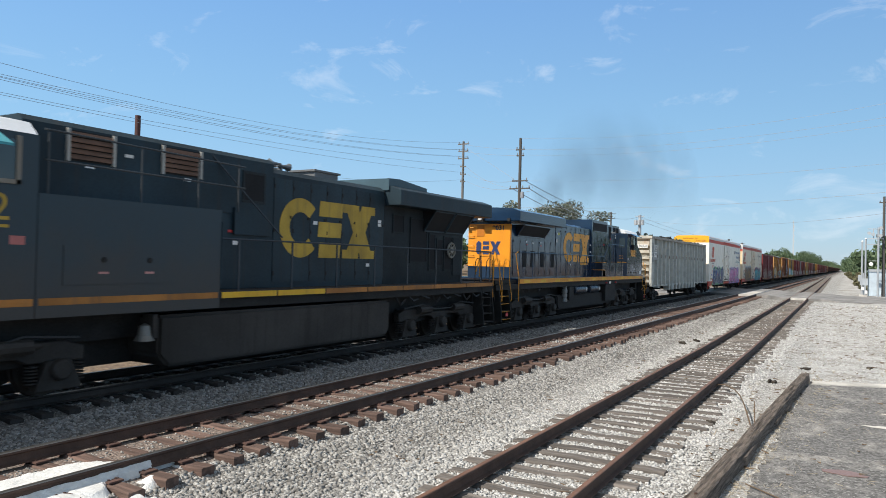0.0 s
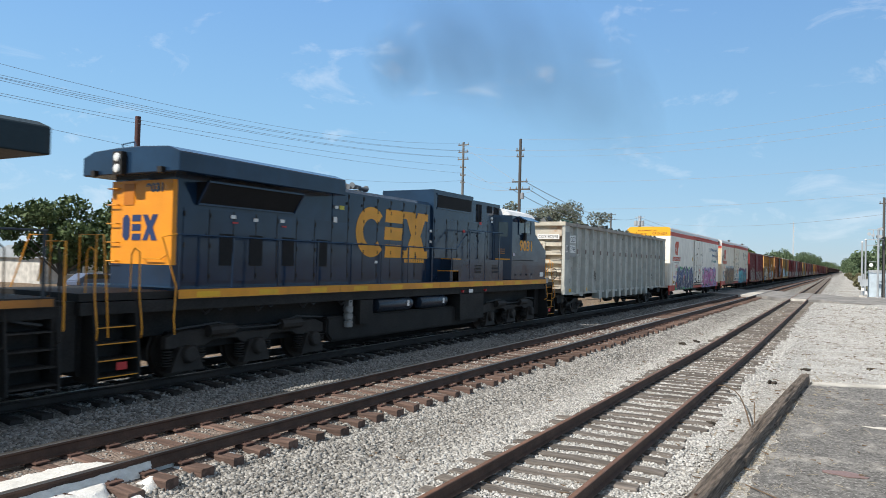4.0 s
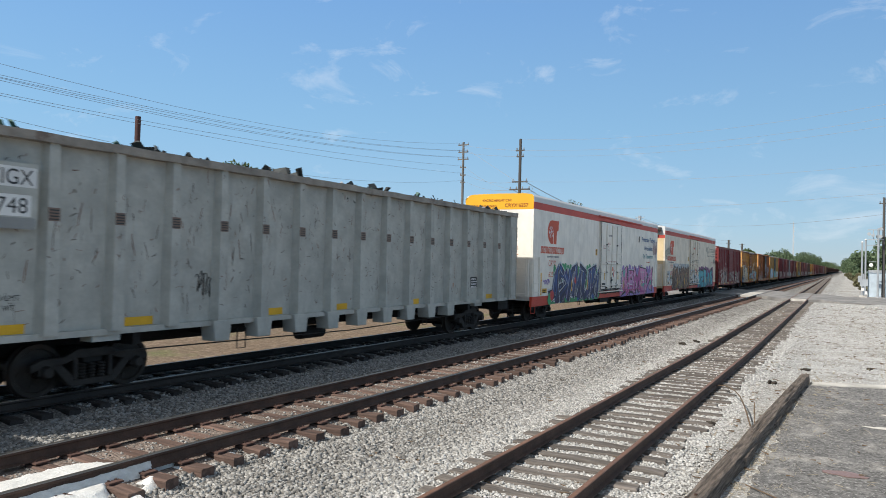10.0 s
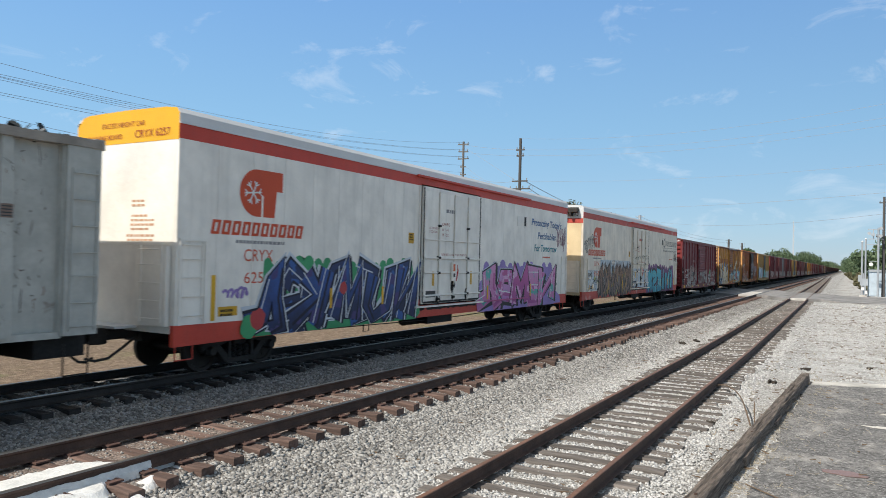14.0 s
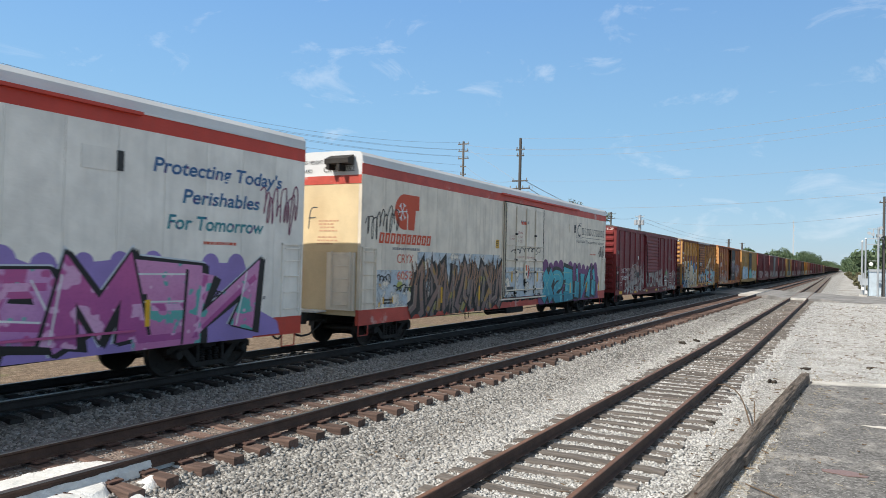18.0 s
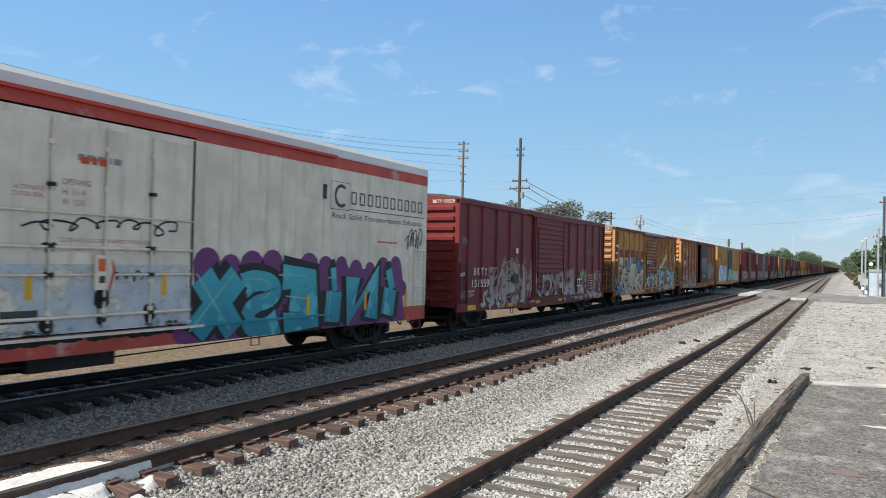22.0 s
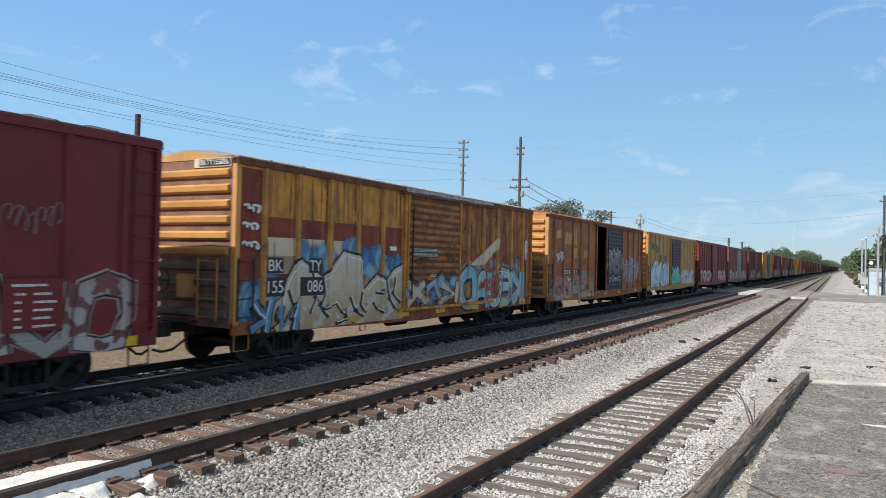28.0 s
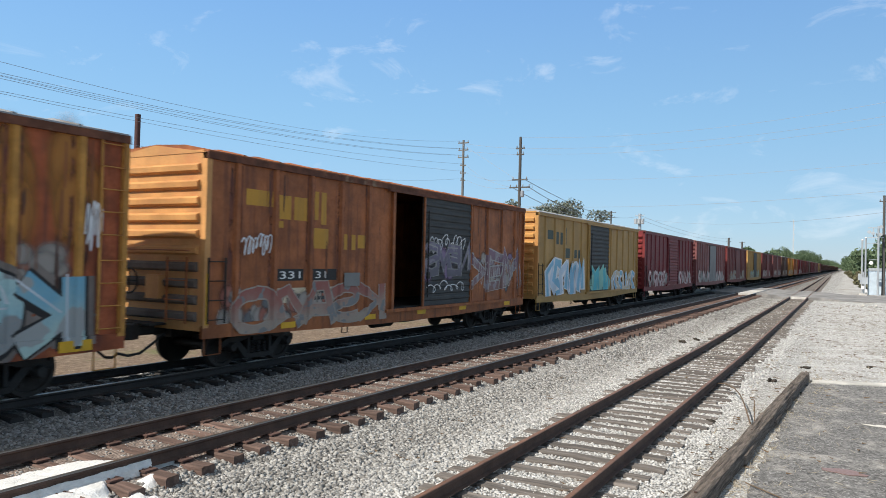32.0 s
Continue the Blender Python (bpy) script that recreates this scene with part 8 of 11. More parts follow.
c1 = reefer(0.38, "white insulated boxcar with red band, orange emblem and graffiti", M_REEFER, M_REEFER, M_ENDYELLOW, M_BAND, "6257", 100, False, P("spray_rose", (0.50, 0.10, 0.26)))
midnight, leaf_green, pale_line = P("spray_midnight", (0.008, 0.010, 0.028)), P("spray_leaf_green", (0.05, 0.32, 0.13)), P("spray_pale_line", (0.60, 0.64, 0.68))
blue_fade, blue_deep = spray("spray_blue_fade", (0.028, 0.085, 0.30), (0.012, 0.018, 0.065), 0.77, 2.35, (0.055, 0.045, 0.17), 0.25), spray("spray_deep_blue", (0.016, 0.030, 0.11), (0.012, 0.016, 0.05), 0.77, 2.35, (0.03, 0.10, 0.32), 0.42)
piece(c1, 2.35, 8.70, 0.74, 2.36, ("wave", "ess", "fork", "arch", "zig", "hook", "cup", "flag", "bolt"), [blue_fade, blue_deep], midnight, 37, width=0.26, rim=0.045, edge=pale_line, lean=0.24, over=1.75, flare=0.8, deep=midnight, drop=(0.12, -0.05), halo=pale_line, halo_w=0.10,
      shine=pale_line, facet=midnight, cloud=leaf_green, puff=0.16, jitter=0.09)
for k, (y, z, r, m) in enumerate(((2.0, 0.98, 0.26, leaf_green), (2.25, 1.12, 0.24, redg), (8.85, 1.25, 0.24, redg), (8.95, 0.98, 0.18, leaf_green), (5.3, 1.75, 0.16, redg))):
    bm = bmesh.new()
    blob(bm, 1.6185 + 0.0004 * k, y, z, r, r, 0, random.Random(k))
    part("graffiti_blot", bm, m, c1)
for a, b in ((4.75, 4.85), (7.05, 7.15)):
    patch(c1, "yellow_strip", a, b, 1.25, 1.75, M_YELLOW, x=1.6225)
tag(c1, 1.2, 2.0, 1.55, 1.95, violet, 32, width=0.06)
teal_spot = (0.10, 0.40, 0.36)
pink_fade = spray("spray_pink_fade", (0.62, 0.27, 0.48), (0.52, 0.16, 0.36), 0.77, 2.25, teal_spot, 0.34, speck=(0.70, 0.42, 0.58))
rose_fade = spray("spray_rose_fade", (0.50, 0.10, 0.30), (0.36, 0.07, 0.26), 0.77, 2.25, (0.66, 0.36, 0.56), 0.5)
orchid_fade = spray("spray_orchid_fade", (0.60, 0.30, 0.54), (0.42, 0.17, 0.42), 0.77, 2.25, (0.46, 0.09, 0.26), 0.42, speck=(0.16, 0.44, 0.40))
piece(c1, 13.35, 20.35, 0.72, 2.32, ("wave", "arch", "zig", "hook", "bolt"), [pink_fade, orchid_fade, rose_fade, pink_fade], black, 33, width=0.44, rim=0.05, lean=0.05, over=1.42, flare=0.5, deep=black, drop=(0.12, -0.06), halo=pale_line, halo_w=0.075,
      shine=white, facet=rose_fade, cloud=P("spray_lavender", (0.30, 0.21, 0.50)), puff=0.22, jitter=0.06)
bm = bmesh.new()
bm.faces.new([bm.verts.new((1.6045, a, b)) for a, b in ((20.1, 1.95), (20.45, 1.9), (20.75, 1.3), (21.3, 1.05), (21.4, 0.75), (19.6, 0.75))])
part("graffiti_cloud", bm, P("spray_lavender", (0.30, 0.21, 0.50)), c1)
for a in (13.75, 17.75):
    patch(c1, "yellow_strip", a, a + 0.11, 1.15, 1.65, M_YELLOW, x=1.6225)
tag(c1, 20.6, 22.0, 2.85, 4.35, P("spray_dark_rose", (0.24, 0.07, 0.12)), 34, width=0.034, loops=9)
tag(c1, 19.3, 20.2, 1.55, 1.85, black, 35, width=0.03)
teal_print = spray("teal_violet_print", (0.03, 0.11, 0.27), (0.015, 0.24, 0.25), 2.95, 3.75, (0.10, 0.03, 0.16), 0.2, size=5.0)
lettering("Protecting Today's", c1, 1.605, 17.85, 4.06, 0.27, teal_print, 3.5, slant=0.15, bold=0.02)
lettering("Perishables", c1, 1.605, 18.55, 3.52, 0.27, teal_print, 2.1, slant=0.15, bold=0.02)
lettering("For Tomorrow", c1, 1.605, 18.2, 3.0, 0.27, teal_print, 2.6, slant=0.15, bold=0.02)
bars(c1, 19.1, 2.72, 1.0, 0.06, 1, M_EMBLEM, seed=9)

rust_print = P("rust_print", (0.58, 0.34, 0.21))
end_stencils(c1, 0.25, 0.75, 3.55, 2, rust_print, 1)
end_stencils(c1, 0.2, 0.85, 3.25, 4, rust_print, 2)
end_stencils(c1, 0.1, 0.95, 2.85, 2, rust_print, 3)
c2 = reefer(24.84, "aged white insulated boxcar with patchy red band and yellowed end", M_REEFER2, M_REEFER_END2, M_REEFER_ROOF, M_BAND2, "6052", 120, True, P("spray_teal", (0.02, 0.30, 0.38)))
overpaint = ragged_paint("pale_overpaint_blue", (0.44, 0.52, 0.58), (0.62, 0.64, 0.64))
for k, (a, b, z0, z1) in enumerate(((2.9, 9.0, 1.15, 2.75), (0.75, 2.4, 1.15, 2.2), (9.2, 13.0, 1.15, 2.3))):
    patch(c2, "pale_overpaint", a, b, z0, z1, overpaint, x=1.6035 if k < 2 else 1.676)
umber_a = spray("spray_umber_fade", (0.30, 0.175, 0.12), (0.20, 0.13, 0.115), 0.77, 2.4, (0.36, 0.20, 0.05), 0.22)
umber_b = spray("spray_grey_umber", (0.22, 0.155, 0.125), (0.17, 0.125, 0.115), 0.77, 2.4, (0.30, 0.27, 0.06), 0.2)
soot_line = P("spray_soot", (0.024, 0.021, 0.019))
piece(c2, 2.80, 8.95, 0.74, 2.42, ("wave", "zig", "fork", "wave", "zig", "bolt", "wave", "cross", "zig", "wave", "fork", "zig", "wave"), [umber_a, umber_b], soot_line, 43, width=0.185, rim=0.06, lean=0.14, over=1.9, flare=0.2, halo=soot_line, halo_w=0.14,
       shine=P("spray_grey_line", (0.30, 0.25, 0.20)), tips=P("spray_flame_brown", (0.33, 0.17, 0.09)), jitter=0.08)
for a in (4.35, 7.05):
    patch(c2, "yellow_strip", a, a + 0.11, 1.15, 1.65, M_YELLOW, x=1.6265)
for y, z, r in ((1.95, 1.75, 0.16), (2.6, 1.62, 0.12), (3.3, 1.05, 0.13), (8.1, 1.0, 0.12)):
    bm = bmesh.new()
    blob(bm, 1.6052, y, z, r, r * 0.8, 0, random.Random(int(y * 10)))
    part("graffiti_blot", bm, P("spray_lime", (0.42, 0.42, 0.10)), c2)
teal_a = spray("spray_teal_fade", (0.05, 0.42, 0.50), (0.02, 0.235, 0.33), 0.77, 2.3, (0.09, 0.48, 0.54), 0.25, size=1.2)
piece(c2, 13.15, 20.75, 0.74, 2.28, ("cross", "ess", "hook", "stem", "bolt", "stem"), [teal_a], black, 46, width=0.38, rim=0.055, lean=0.05, over=1.16, flare=0.6, deep=black, drop=(-0.10, -0.10), halo=black, halo_w=0.13,
      shine=mint, cloud=plum, puff=0.30, soft=("ess",), jitter=0.03)
for a in (16.55, 18.9, 20.95):
    patch(c2, "yellow_strip", a, a + 0.11, 1.12, 1.60, M_YELLOW, x=1.6265)
tag(c2, 0.10, 1.95, 2.85, 4.20, soot_line, 43, width=0.032, loops=9)
tag(c2, 0.75, 1.55, 1.75, 2.2, black, 44, width=0.04, loops=4)
tag(c2, 1.6, 2.75, 1.5, 1.85, black, 48, width=0.04, loops=5)
tag(c2, 9.5, 13.0, 2.75, 3.2, black, 45, width=0.035, x=1.68, loops=7)
tag(c2, 11.0, 12.0, 1.9, 2.3, black, 46, width=0.03, x=1.68, loops=5)
tag(c2, 20.9, 21.9, 2.6, 3.5, black, 47, width=0.035, loops=6)
dark_print = P("dark_print", (0.05, 0.05, 0.05))
block_letters(c2, 18.25, 3.92, 3.7, 0.33, 10, dark_print, name="painted_name", gap=0.34, thin=0.2)
bm = bmesh.new()
strokes(bm, [[(17.55 + 0.28 + 0.24 * math.cos(a), 4.1 + 0.26 * math.sin(a)) for a in [math.radians(50 + 13 * k) for k in range(21)]]], 0.085, 1.605, 0)
strokes(bm, [[(17.4, 3.75), (18.2, 3.75), (18.2, 4.45), (17.4, 4.45), (17.4, 3.75)]], 0.015, 1.607, 0)
strokes(bm, [[(18.2, 3.78), (21.95, 3.78)]], 0.02, 1.608, 0)
part("shipper_mark", bm, dark_print, c2)
lettering("Rock Solid Transportation Solutions", c2, 1.605, 17.45, 3.52, 0.14, dark_print, 4.4, slant=0.15)
bars(c2, 10.6, 4.0, 0.6, 0.12, 1, M_EMBLEM, x=1.68, seed=6)
bars(c2, 19.5, 2.95, 1.2, 0.05, 1, M_EMBLEM, seed=5)
bm = bmesh.new()
prism(bm, [(-0.05, 5.02), (-0.32, 5.05), (-0.32, 5.18), (-0.05, 5.30)], "x", 0.55, 1.35)
part("end_vent", bm, M_STEEL, c2)
boxes("vent_bracket", [(0.95, 1.05, -0.30, -0.02, 4.86, 5.06), (0.60, 0.70, -0.30, -0.02, 4.90, 5.06)], M_STEEL, c2)
end_stencils(c2, 0.15, 0.85, 3.5, 4, rust_print, 4)
end_stencils(c2, 0.1, 0.8, 3.05, 3, rust_print, 5)
tagm = bmesh.new()
for k, pts in enumerate(([(-1.2, 3.2), (-1.25, 3.9), (-1.0, 3.4), (-0.9, 3.95)], [(-0.7, 3.4), (-0.75, 3.9), (-0.4, 3.8), (-0.45, 3.35), (-0.7, 3.45)], [(-0.2, 3.3), (-0.15, 3.9), (0.1, 3.9)], [(-0.2, 3.6), (0.05, 3.62)])):
    pts = smooth_line(pts)
    for p, q in zip(pts, pts[1:]):
        rod(tagm, (p[0], -0.006 - 0.0005 * k, p[1]), (q[0], -0.006 - 0.0005 * k, q[1]), 0.022, 4)
for v in tagm.verts:
    v.co.y = -0.004 + (v.co.y + 0.006) * 0.05
part("graffiti_tag", tagm, P("spray_grey_black", (0.08, 0.08, 0.08)), c2)

b1 = boxcar(49.13, "dark red ribbed boxcar with pale faded graffiti along its lower side", M_B1, M_B1_END, M_ROOFDARK, M_B1, d0=6.65, d1=10.1)
lettering("B K T Y", b1, 1.606, 1.12, 2.02, 0.26, M_WHITE, 1.05)
lettering("151559", b1, 1.606, 1.0, 1.60, 0.26, M_WHITE, 1.35)
lettering("LD LMT", b1, 1.606, 0.75, 1.42, 0.08, M_WHITE, 0.45)
lettering("LT WT", b1, 1.606, 0.75, 1.28, 0.08, M_WHITE, 0.40)
ash_line = P("spray_ash_line", (0.36, 0.34, 0.32), var=0.4, rust=0.4, rust_col=(0.12, 0.03, 0.03))
RIBS_PLAIN = (0.75, 1.85, 3.05, 4.25, 5.45, 11.0, 12.2, 13.4, 14.6, 15.7)
ash_a = spray("spray_ashen_pink_fade", (0.33, 0.175, 0.145), (0.34, 0.325, 0.30), 0.90, 2.6, (0.14, 0.045, 0.04), 0.42)
ash_b = spray("spray_ashen_grey_fade", (0.24, 0.15, 0.13), (0.42, 0.41, 0.385), 0.90, 2.6, (0.16, 0.05, 0.045), 0.38)
maroon = P("spray_dark_maroon", (0.075, 0.020, 0.020))
piece(b1, 2.75, 6.55, 0.74, 2.55, ("bolt", "arch", "fork", "zig"), [ash_a, ash_b], maroon, 51, x=1.5425, width=0.30, rim=0.035, lean=0.04, over=1.5, flare=0.6, halo=ash_line, halo_w=0.07, facet=ash_b, shine=ash_line, ribs=RIBS_PLAIN[:5], sill=1.04, jitter=0.08)
piece(b1, 1.9, 3.3, 0.74, 1.45, ("wave", "cross"), [ash_b], maroon, 54, x=1.5427, width=0.16, rim=0.02, over=1.5, ribs=RIBS_PLAIN[:5], sill=1.04)
piece(b1, 6.8, 10.0, 1.05, 2.1, ("cup", "ring", "fork", "arch"), [spray("spray_ash_mint", (0.20, 0.22, 0.21), (0.12, 0.06, 0.055), 1.0, 2.2, (0.30, 0.40, 0.36), 0.3), ash_b], maroon, 52, x=1.6475, width=0.19, rim=0.03, over=1.3, shine=ash_line, jitter=0.08)
piece(b1, 10.45, 15.9, 0.74, 2.15, ("flag", "cup", "arch", "cup", "ring"), [ash_b, ash_a], maroon, 53, x=1.5425, width=0.24, rim=0.03, over=1.1, flare=0.5, halo=ash_line, halo_w=0.055, ribs=RIBS_PLAIN[5:], sill=1.04, jitter=0.06)
patch(b1, "stencil_panel", 13.55, 14.55, 1.2, 2.05, M_B1, x=1.618)
bars(b1, 13.7, 1.92, 0.6, 0.04, 1, M_WHITE, x=1.6212, seed=14)
for k in range(5):
    bars(b1, 13.75, 1.78 - 0.13 * k, 0.12, 0.04, 1, M_WHITE, x=1.6212, seed=15 + k)
    bars(b1, 14.05, 1.78 - 0.13 * k, 0.35, 0.04, 1, M_WHITE, x=1.6212, seed=25 + k)
patch(b1, "green_card", 12.45, 12.78, 1.88, 2.08, P("card_green", (0.05, 0.42, 0.08)), x=1.62)
patch(b1, "inspection_plate", 12.0, 12.75, 1.42, 1.78, M_WHITE, x=1.6195)
for k in range(2):
    patch(b1, "plate_window", 12.05 + 0.36 * k, 12.36 + 0.36 * k, 1.47, 1.73, M_DOORDARK, x=1.622)
tag(b1, 13.3, 14.6, 2.7, 3.4, grey, 57, width=0.012, loops=8, x=1.607)
tag(b1, 0.15, 0.6, 1.1, 1.6, grey, 58, x=1.59, width=0.014, loops=8)
tag(b1, 0.2, 0.62, 3.0, 3.4, grey, 54, x=1.59, width=0.02)
tag(b1, 0.1, 0.5, 1.9, 2.2, white, 55, x=1.59, width=0.025)
patch(b1, "white_card", 4.72, 4.95, 2.85, 3.05, M_WHITE)
patch(b1, "dark_plate", 4.4, 5.0, 1.72, 2.05, M_DOORDARK, x=1.63)
lettering("BKTY 151559", b1, 0.55, -0.02, 4.46, 0.12, M_WHITE, 0.85, end=True)
for y in (0.75, 4.1, 6.9, 9.6, 12.5, 15.4):
    patch(b1, "yellow_reflector", y, y + (0.62 if y < 1 or y > 15 else 0.5), 0.80, 0.98 if y < 1 or y > 15 else 0.92, M_YELLOW, x=1.5845)


def stone_wall_piece(car, fill, shade):
    """One wide pale form with a jagged crest, a black edge, a bright line inside it and angular black cuts."""
    top = thing_part("graffiti", car)
    ribs, sill, x = (2.04, 3.26, 4.45, 5.62), 1.04, 1.5475
    crest = [(1.42, 0.76), (1.55, 1.50), (1.70, 1.95), (2.02, 2.38), (2.20, 2.42), (2.55, 2.22), (3.02, 1.98), (3.24, 2.12), (3.84, 2.65), (4.62, 2.52), (4.60, 2.12), (4.70, 1.58), (5.00, 1.80), (5.38, 2.03), (5.86, 1.86), (6.22, 2.18), (6.66, 2.32)]
    cuts = [[(2.60, 2.20), (2.75, 1.45), (2.55, 1.10)], [(3.02, 1.98), (3.12, 1.55), (2.95, 1.25), (3.20, 0.98)], [(3.05, 1.18), (3.55, 1.32), (3.85, 1.02), (4.05, 1.15)], [(4.70, 1.58), (4.62, 1.20), (4.85, 1.02)], [(4.15, 1.45), (4.42, 1.02), (4.72, 0.92)],
            [(5.20, 1.28), (5.42, 1.05), (5.72, 0.95)], [(5.30, 1.55), (5.62, 1.50), (5.95, 1.62)], [(5.86, 1.86), (6.02, 1.30), (6.35, 1.02)], [(6.30, 1.95), (6.20, 1.45), (6.60, 1.20)], [(1.75, 1.70), (1.95, 1.30), (1.80, 1.02), (2.10, 0.90)], [(3.50, 0.80), (3.95, 0.88), (4.30, 0.80)]]

    def put(name, bm, mat):
        drape(bm, x, ribs, sill)
        part(name, bm, mat, top)
    bm = bmesh.new()
    band(bm, crest, 0.13, x)
    put("graffiti_rim", bm, black)
    bm = bmesh.new()
    bm.faces.new([bm.verts.new((x + 0.0008, a, b)) for a, b in crest + [(6.66, 0.75), (1.50, 0.75)]])
    put("graffiti_shape", bm, fill)
    bm = bmesh.new()
    band(bm, [(a + 0.05, b - 0.10) for a, b in crest[1:]], 0.035, x + 0.0012)
    put("graffiti_highlight", bm, white)
    for k, ln in enumerate(cuts):
        lift = x + 0.0016 + 0.0002 * k
        bm = bmesh.new()
        band(bm, ln, 0.055, lift, 0.8)
        put("graffiti_cut", bm, black)
        a, b = ln[len(ln) // 2]
        bm = bmesh.new()
        bm.faces.new([bm.verts.new((lift + 0.00005, p, q)) for p, q in ((a - 0.13, b + 0.05), (a + 0.16, b - 0.10), (a + 0.02, b + 0.17))])
        put("graffiti_wedge", bm, black)
        bm = bmesh.new()
        band(bm, [(p + 0.07, q + 0.035) for p, q in ln], 0.026, lift + 0.0001)
        put("graffiti_highlight", bm, white)
        if k % 2:
            bm = bmesh.new()
            band(bm, [(p + 0.19, q + 0.06) for p, q in ln], 0.15, lift - 0.0007, 0.6)
            put("graffiti_facet", bm, shade)


# door_back: darker sheet puts the shade between the door's ribs into colour
b2 = boxcar(67.5, "rust-streaked yellow boxcar with pale and blue graffiti", M_B2, M_B2_END, M_ROOFGREY, M_B2_DOOR, rib_mat=M_B2_RIB, sill_mat=M_B2_RUST, far_mat=M_B2_RUST, chord_mat=M_CHORD, low_end=M_GRIME_SHADE, end_back=M_B2_END_BACK, door_back=M_CHORD, ribs=[0.91, 2.04, 3.26, 4.45, 5.62], d0=6.78, d1=10.1)
for a, b in ((0.99, 1.96), (2.12, 3.18), (3.34, 4.37), (4.53, 5.54), (5.70, 6.6)):
    patch(b2, "red_band", a, b, 2.92 if a < 4.5 else 2.45, 3.38, M_B2_BAND, x=1.5415)
    patch(b2, "cream_band", a, b, 2.50, 2.918, cream, x=1.5425) if a < 4.5 else None
    patch(b2, "red_band", a, b, 1.10, 2.496, M_B2_BAND, x=1.5415) if a < 2.5 else None
patch(b2, "grey_patch", 1.0, 1.9, 2.08, 2.5, P("patch_tan", (0.34, 0.27, 0.18)), x=1.543)
patch(b2, "red_panel", 0.15, 0.82, 1.1, 4.4, M_B2_BAND, x=1.5425)
for a in (1.04, 2.46):
    patch(b2, "black_board", a, a + 0.52, 2.10, 2.46, black, x=1.556)
lettering("BK", b2, 1.559, 1.07, 2.15, 0.26, M_WHITE, 0.46)
lettering("TY", b2, 1.559, 2.50, 2.15, 0.26, M_WHITE, 0.42)
patch(b2, "black_board", 1.01, 1.62, 1.57, 2.0, black, x=1.556)
patch(b2, "black_board", 2.14, 3.06, 1.55, 2.0, black, x=1.556)
lettering("155", b2, 1.559, 1.06, 1.65, 0.28, M_WHITE, 0.50)
lettering("086", b2, 1.559, 2.42, 1.64, 0.28, M_WHITE, 0.58)
RIBS_B2 = (0.91, 2.04, 3.26, 4.45, 5.62, 10.83, 12.0, 13.19, 14.41, 15.54)
blue_mist, sky_mist = mist_material("spray_blue_mist", (0.07, 0.20, 0.40)), mist_material("spray_sky_mist", (0.22, 0.42, 0.52))
rnd = random.Random(161)
for k in range(44):      # blue spray behind the pale forms
    y = 0.35 + 6.2 * (k + rnd.random()) / 44
    rise = 2.32 if y > 2.2 else 1.55
    mist(b2, y, rise + rnd.uniform(-0.35, 0.42) * (1.25 if 3.4 < y < 5.6 else 0.7), rnd.uniform(0.22, 0.42), rnd.uniform(0.25, 0.5), blue_mist if k % 3 else sky_mist, 1.5435 + 0.00004 * k)
for k in range(9):
    mist(b2, 0.25 + 0.11 * k, 1.15 + rnd.uniform(0, 0.4), 0.25, 0.4, blue_mist if k % 2 else sky_mist, 1.5445 + 0.00004 * k)
stone_a = spray("spray_stone", (0.60, 0.55, 0.42), (0.44, 0.30, 0.17), 0.85, 2.6, (0.52, 0.50, 0.42), 0.3)
stone_b = spray("spray_stone_grey", (0.56, 0.52, 0.42), (0.50, 0.40, 0.26), 0.85, 2.6, (0.28, 0.22, 0.14), 0.3)
stone_wall_piece(b2, stone_a, stone_b)
piece(b2, 0.62, 2.0, 0.74, 1.50, ("fork", "wave", "bolt"), [P("spray_steel_blue", (0.10, 0.25, 0.42)), stone_b], black, 61, x=1.5600, width=0.12, rim=0.03, lean=0.2, over=1.5, flare=0.5, deep=black, drop=(-0.05, -0.04), shine=white, ribs=RIBS_B2[:2], sill=1.04, jitter=0.10)
for k in range(16):
    y = 6.75 + 3.3 * (k + rnd.random()) / 16
    mist(b2, y, 1.35 + rnd.uniform(-0.25, 0.45), rnd.uniform(0.15, 0.35), rnd.uniform(0.15, 0.32), blue_mist if k % 2 else sky_mist, 1.6475 + 0.00004 * k)
piece(b2, 6.8, 9.9, 1.05, 1.85, ("cross", "wave", "fork"), [stone_b, spray("spray_sky_stone", (0.22, 0.40, 0.50), (0.34, 0.27, 0.17), 1.0, 1.9, (0.16, 0.06, 0.03), 0.35)], black, 62, x=1.6490, width=0.17, rim=0.025, over=1.3, shine=cream, jitter=0.08)
ochre_mist, rust_mist, ash_mist = mist_material("ochre_stain", (0.40, 0.16, 0.028)), mist_material("dark_rust_stain", (0.085, 0.032, 0.018)), mist_material("spray_ash_mist", (0.30, 0.27, 0.24))
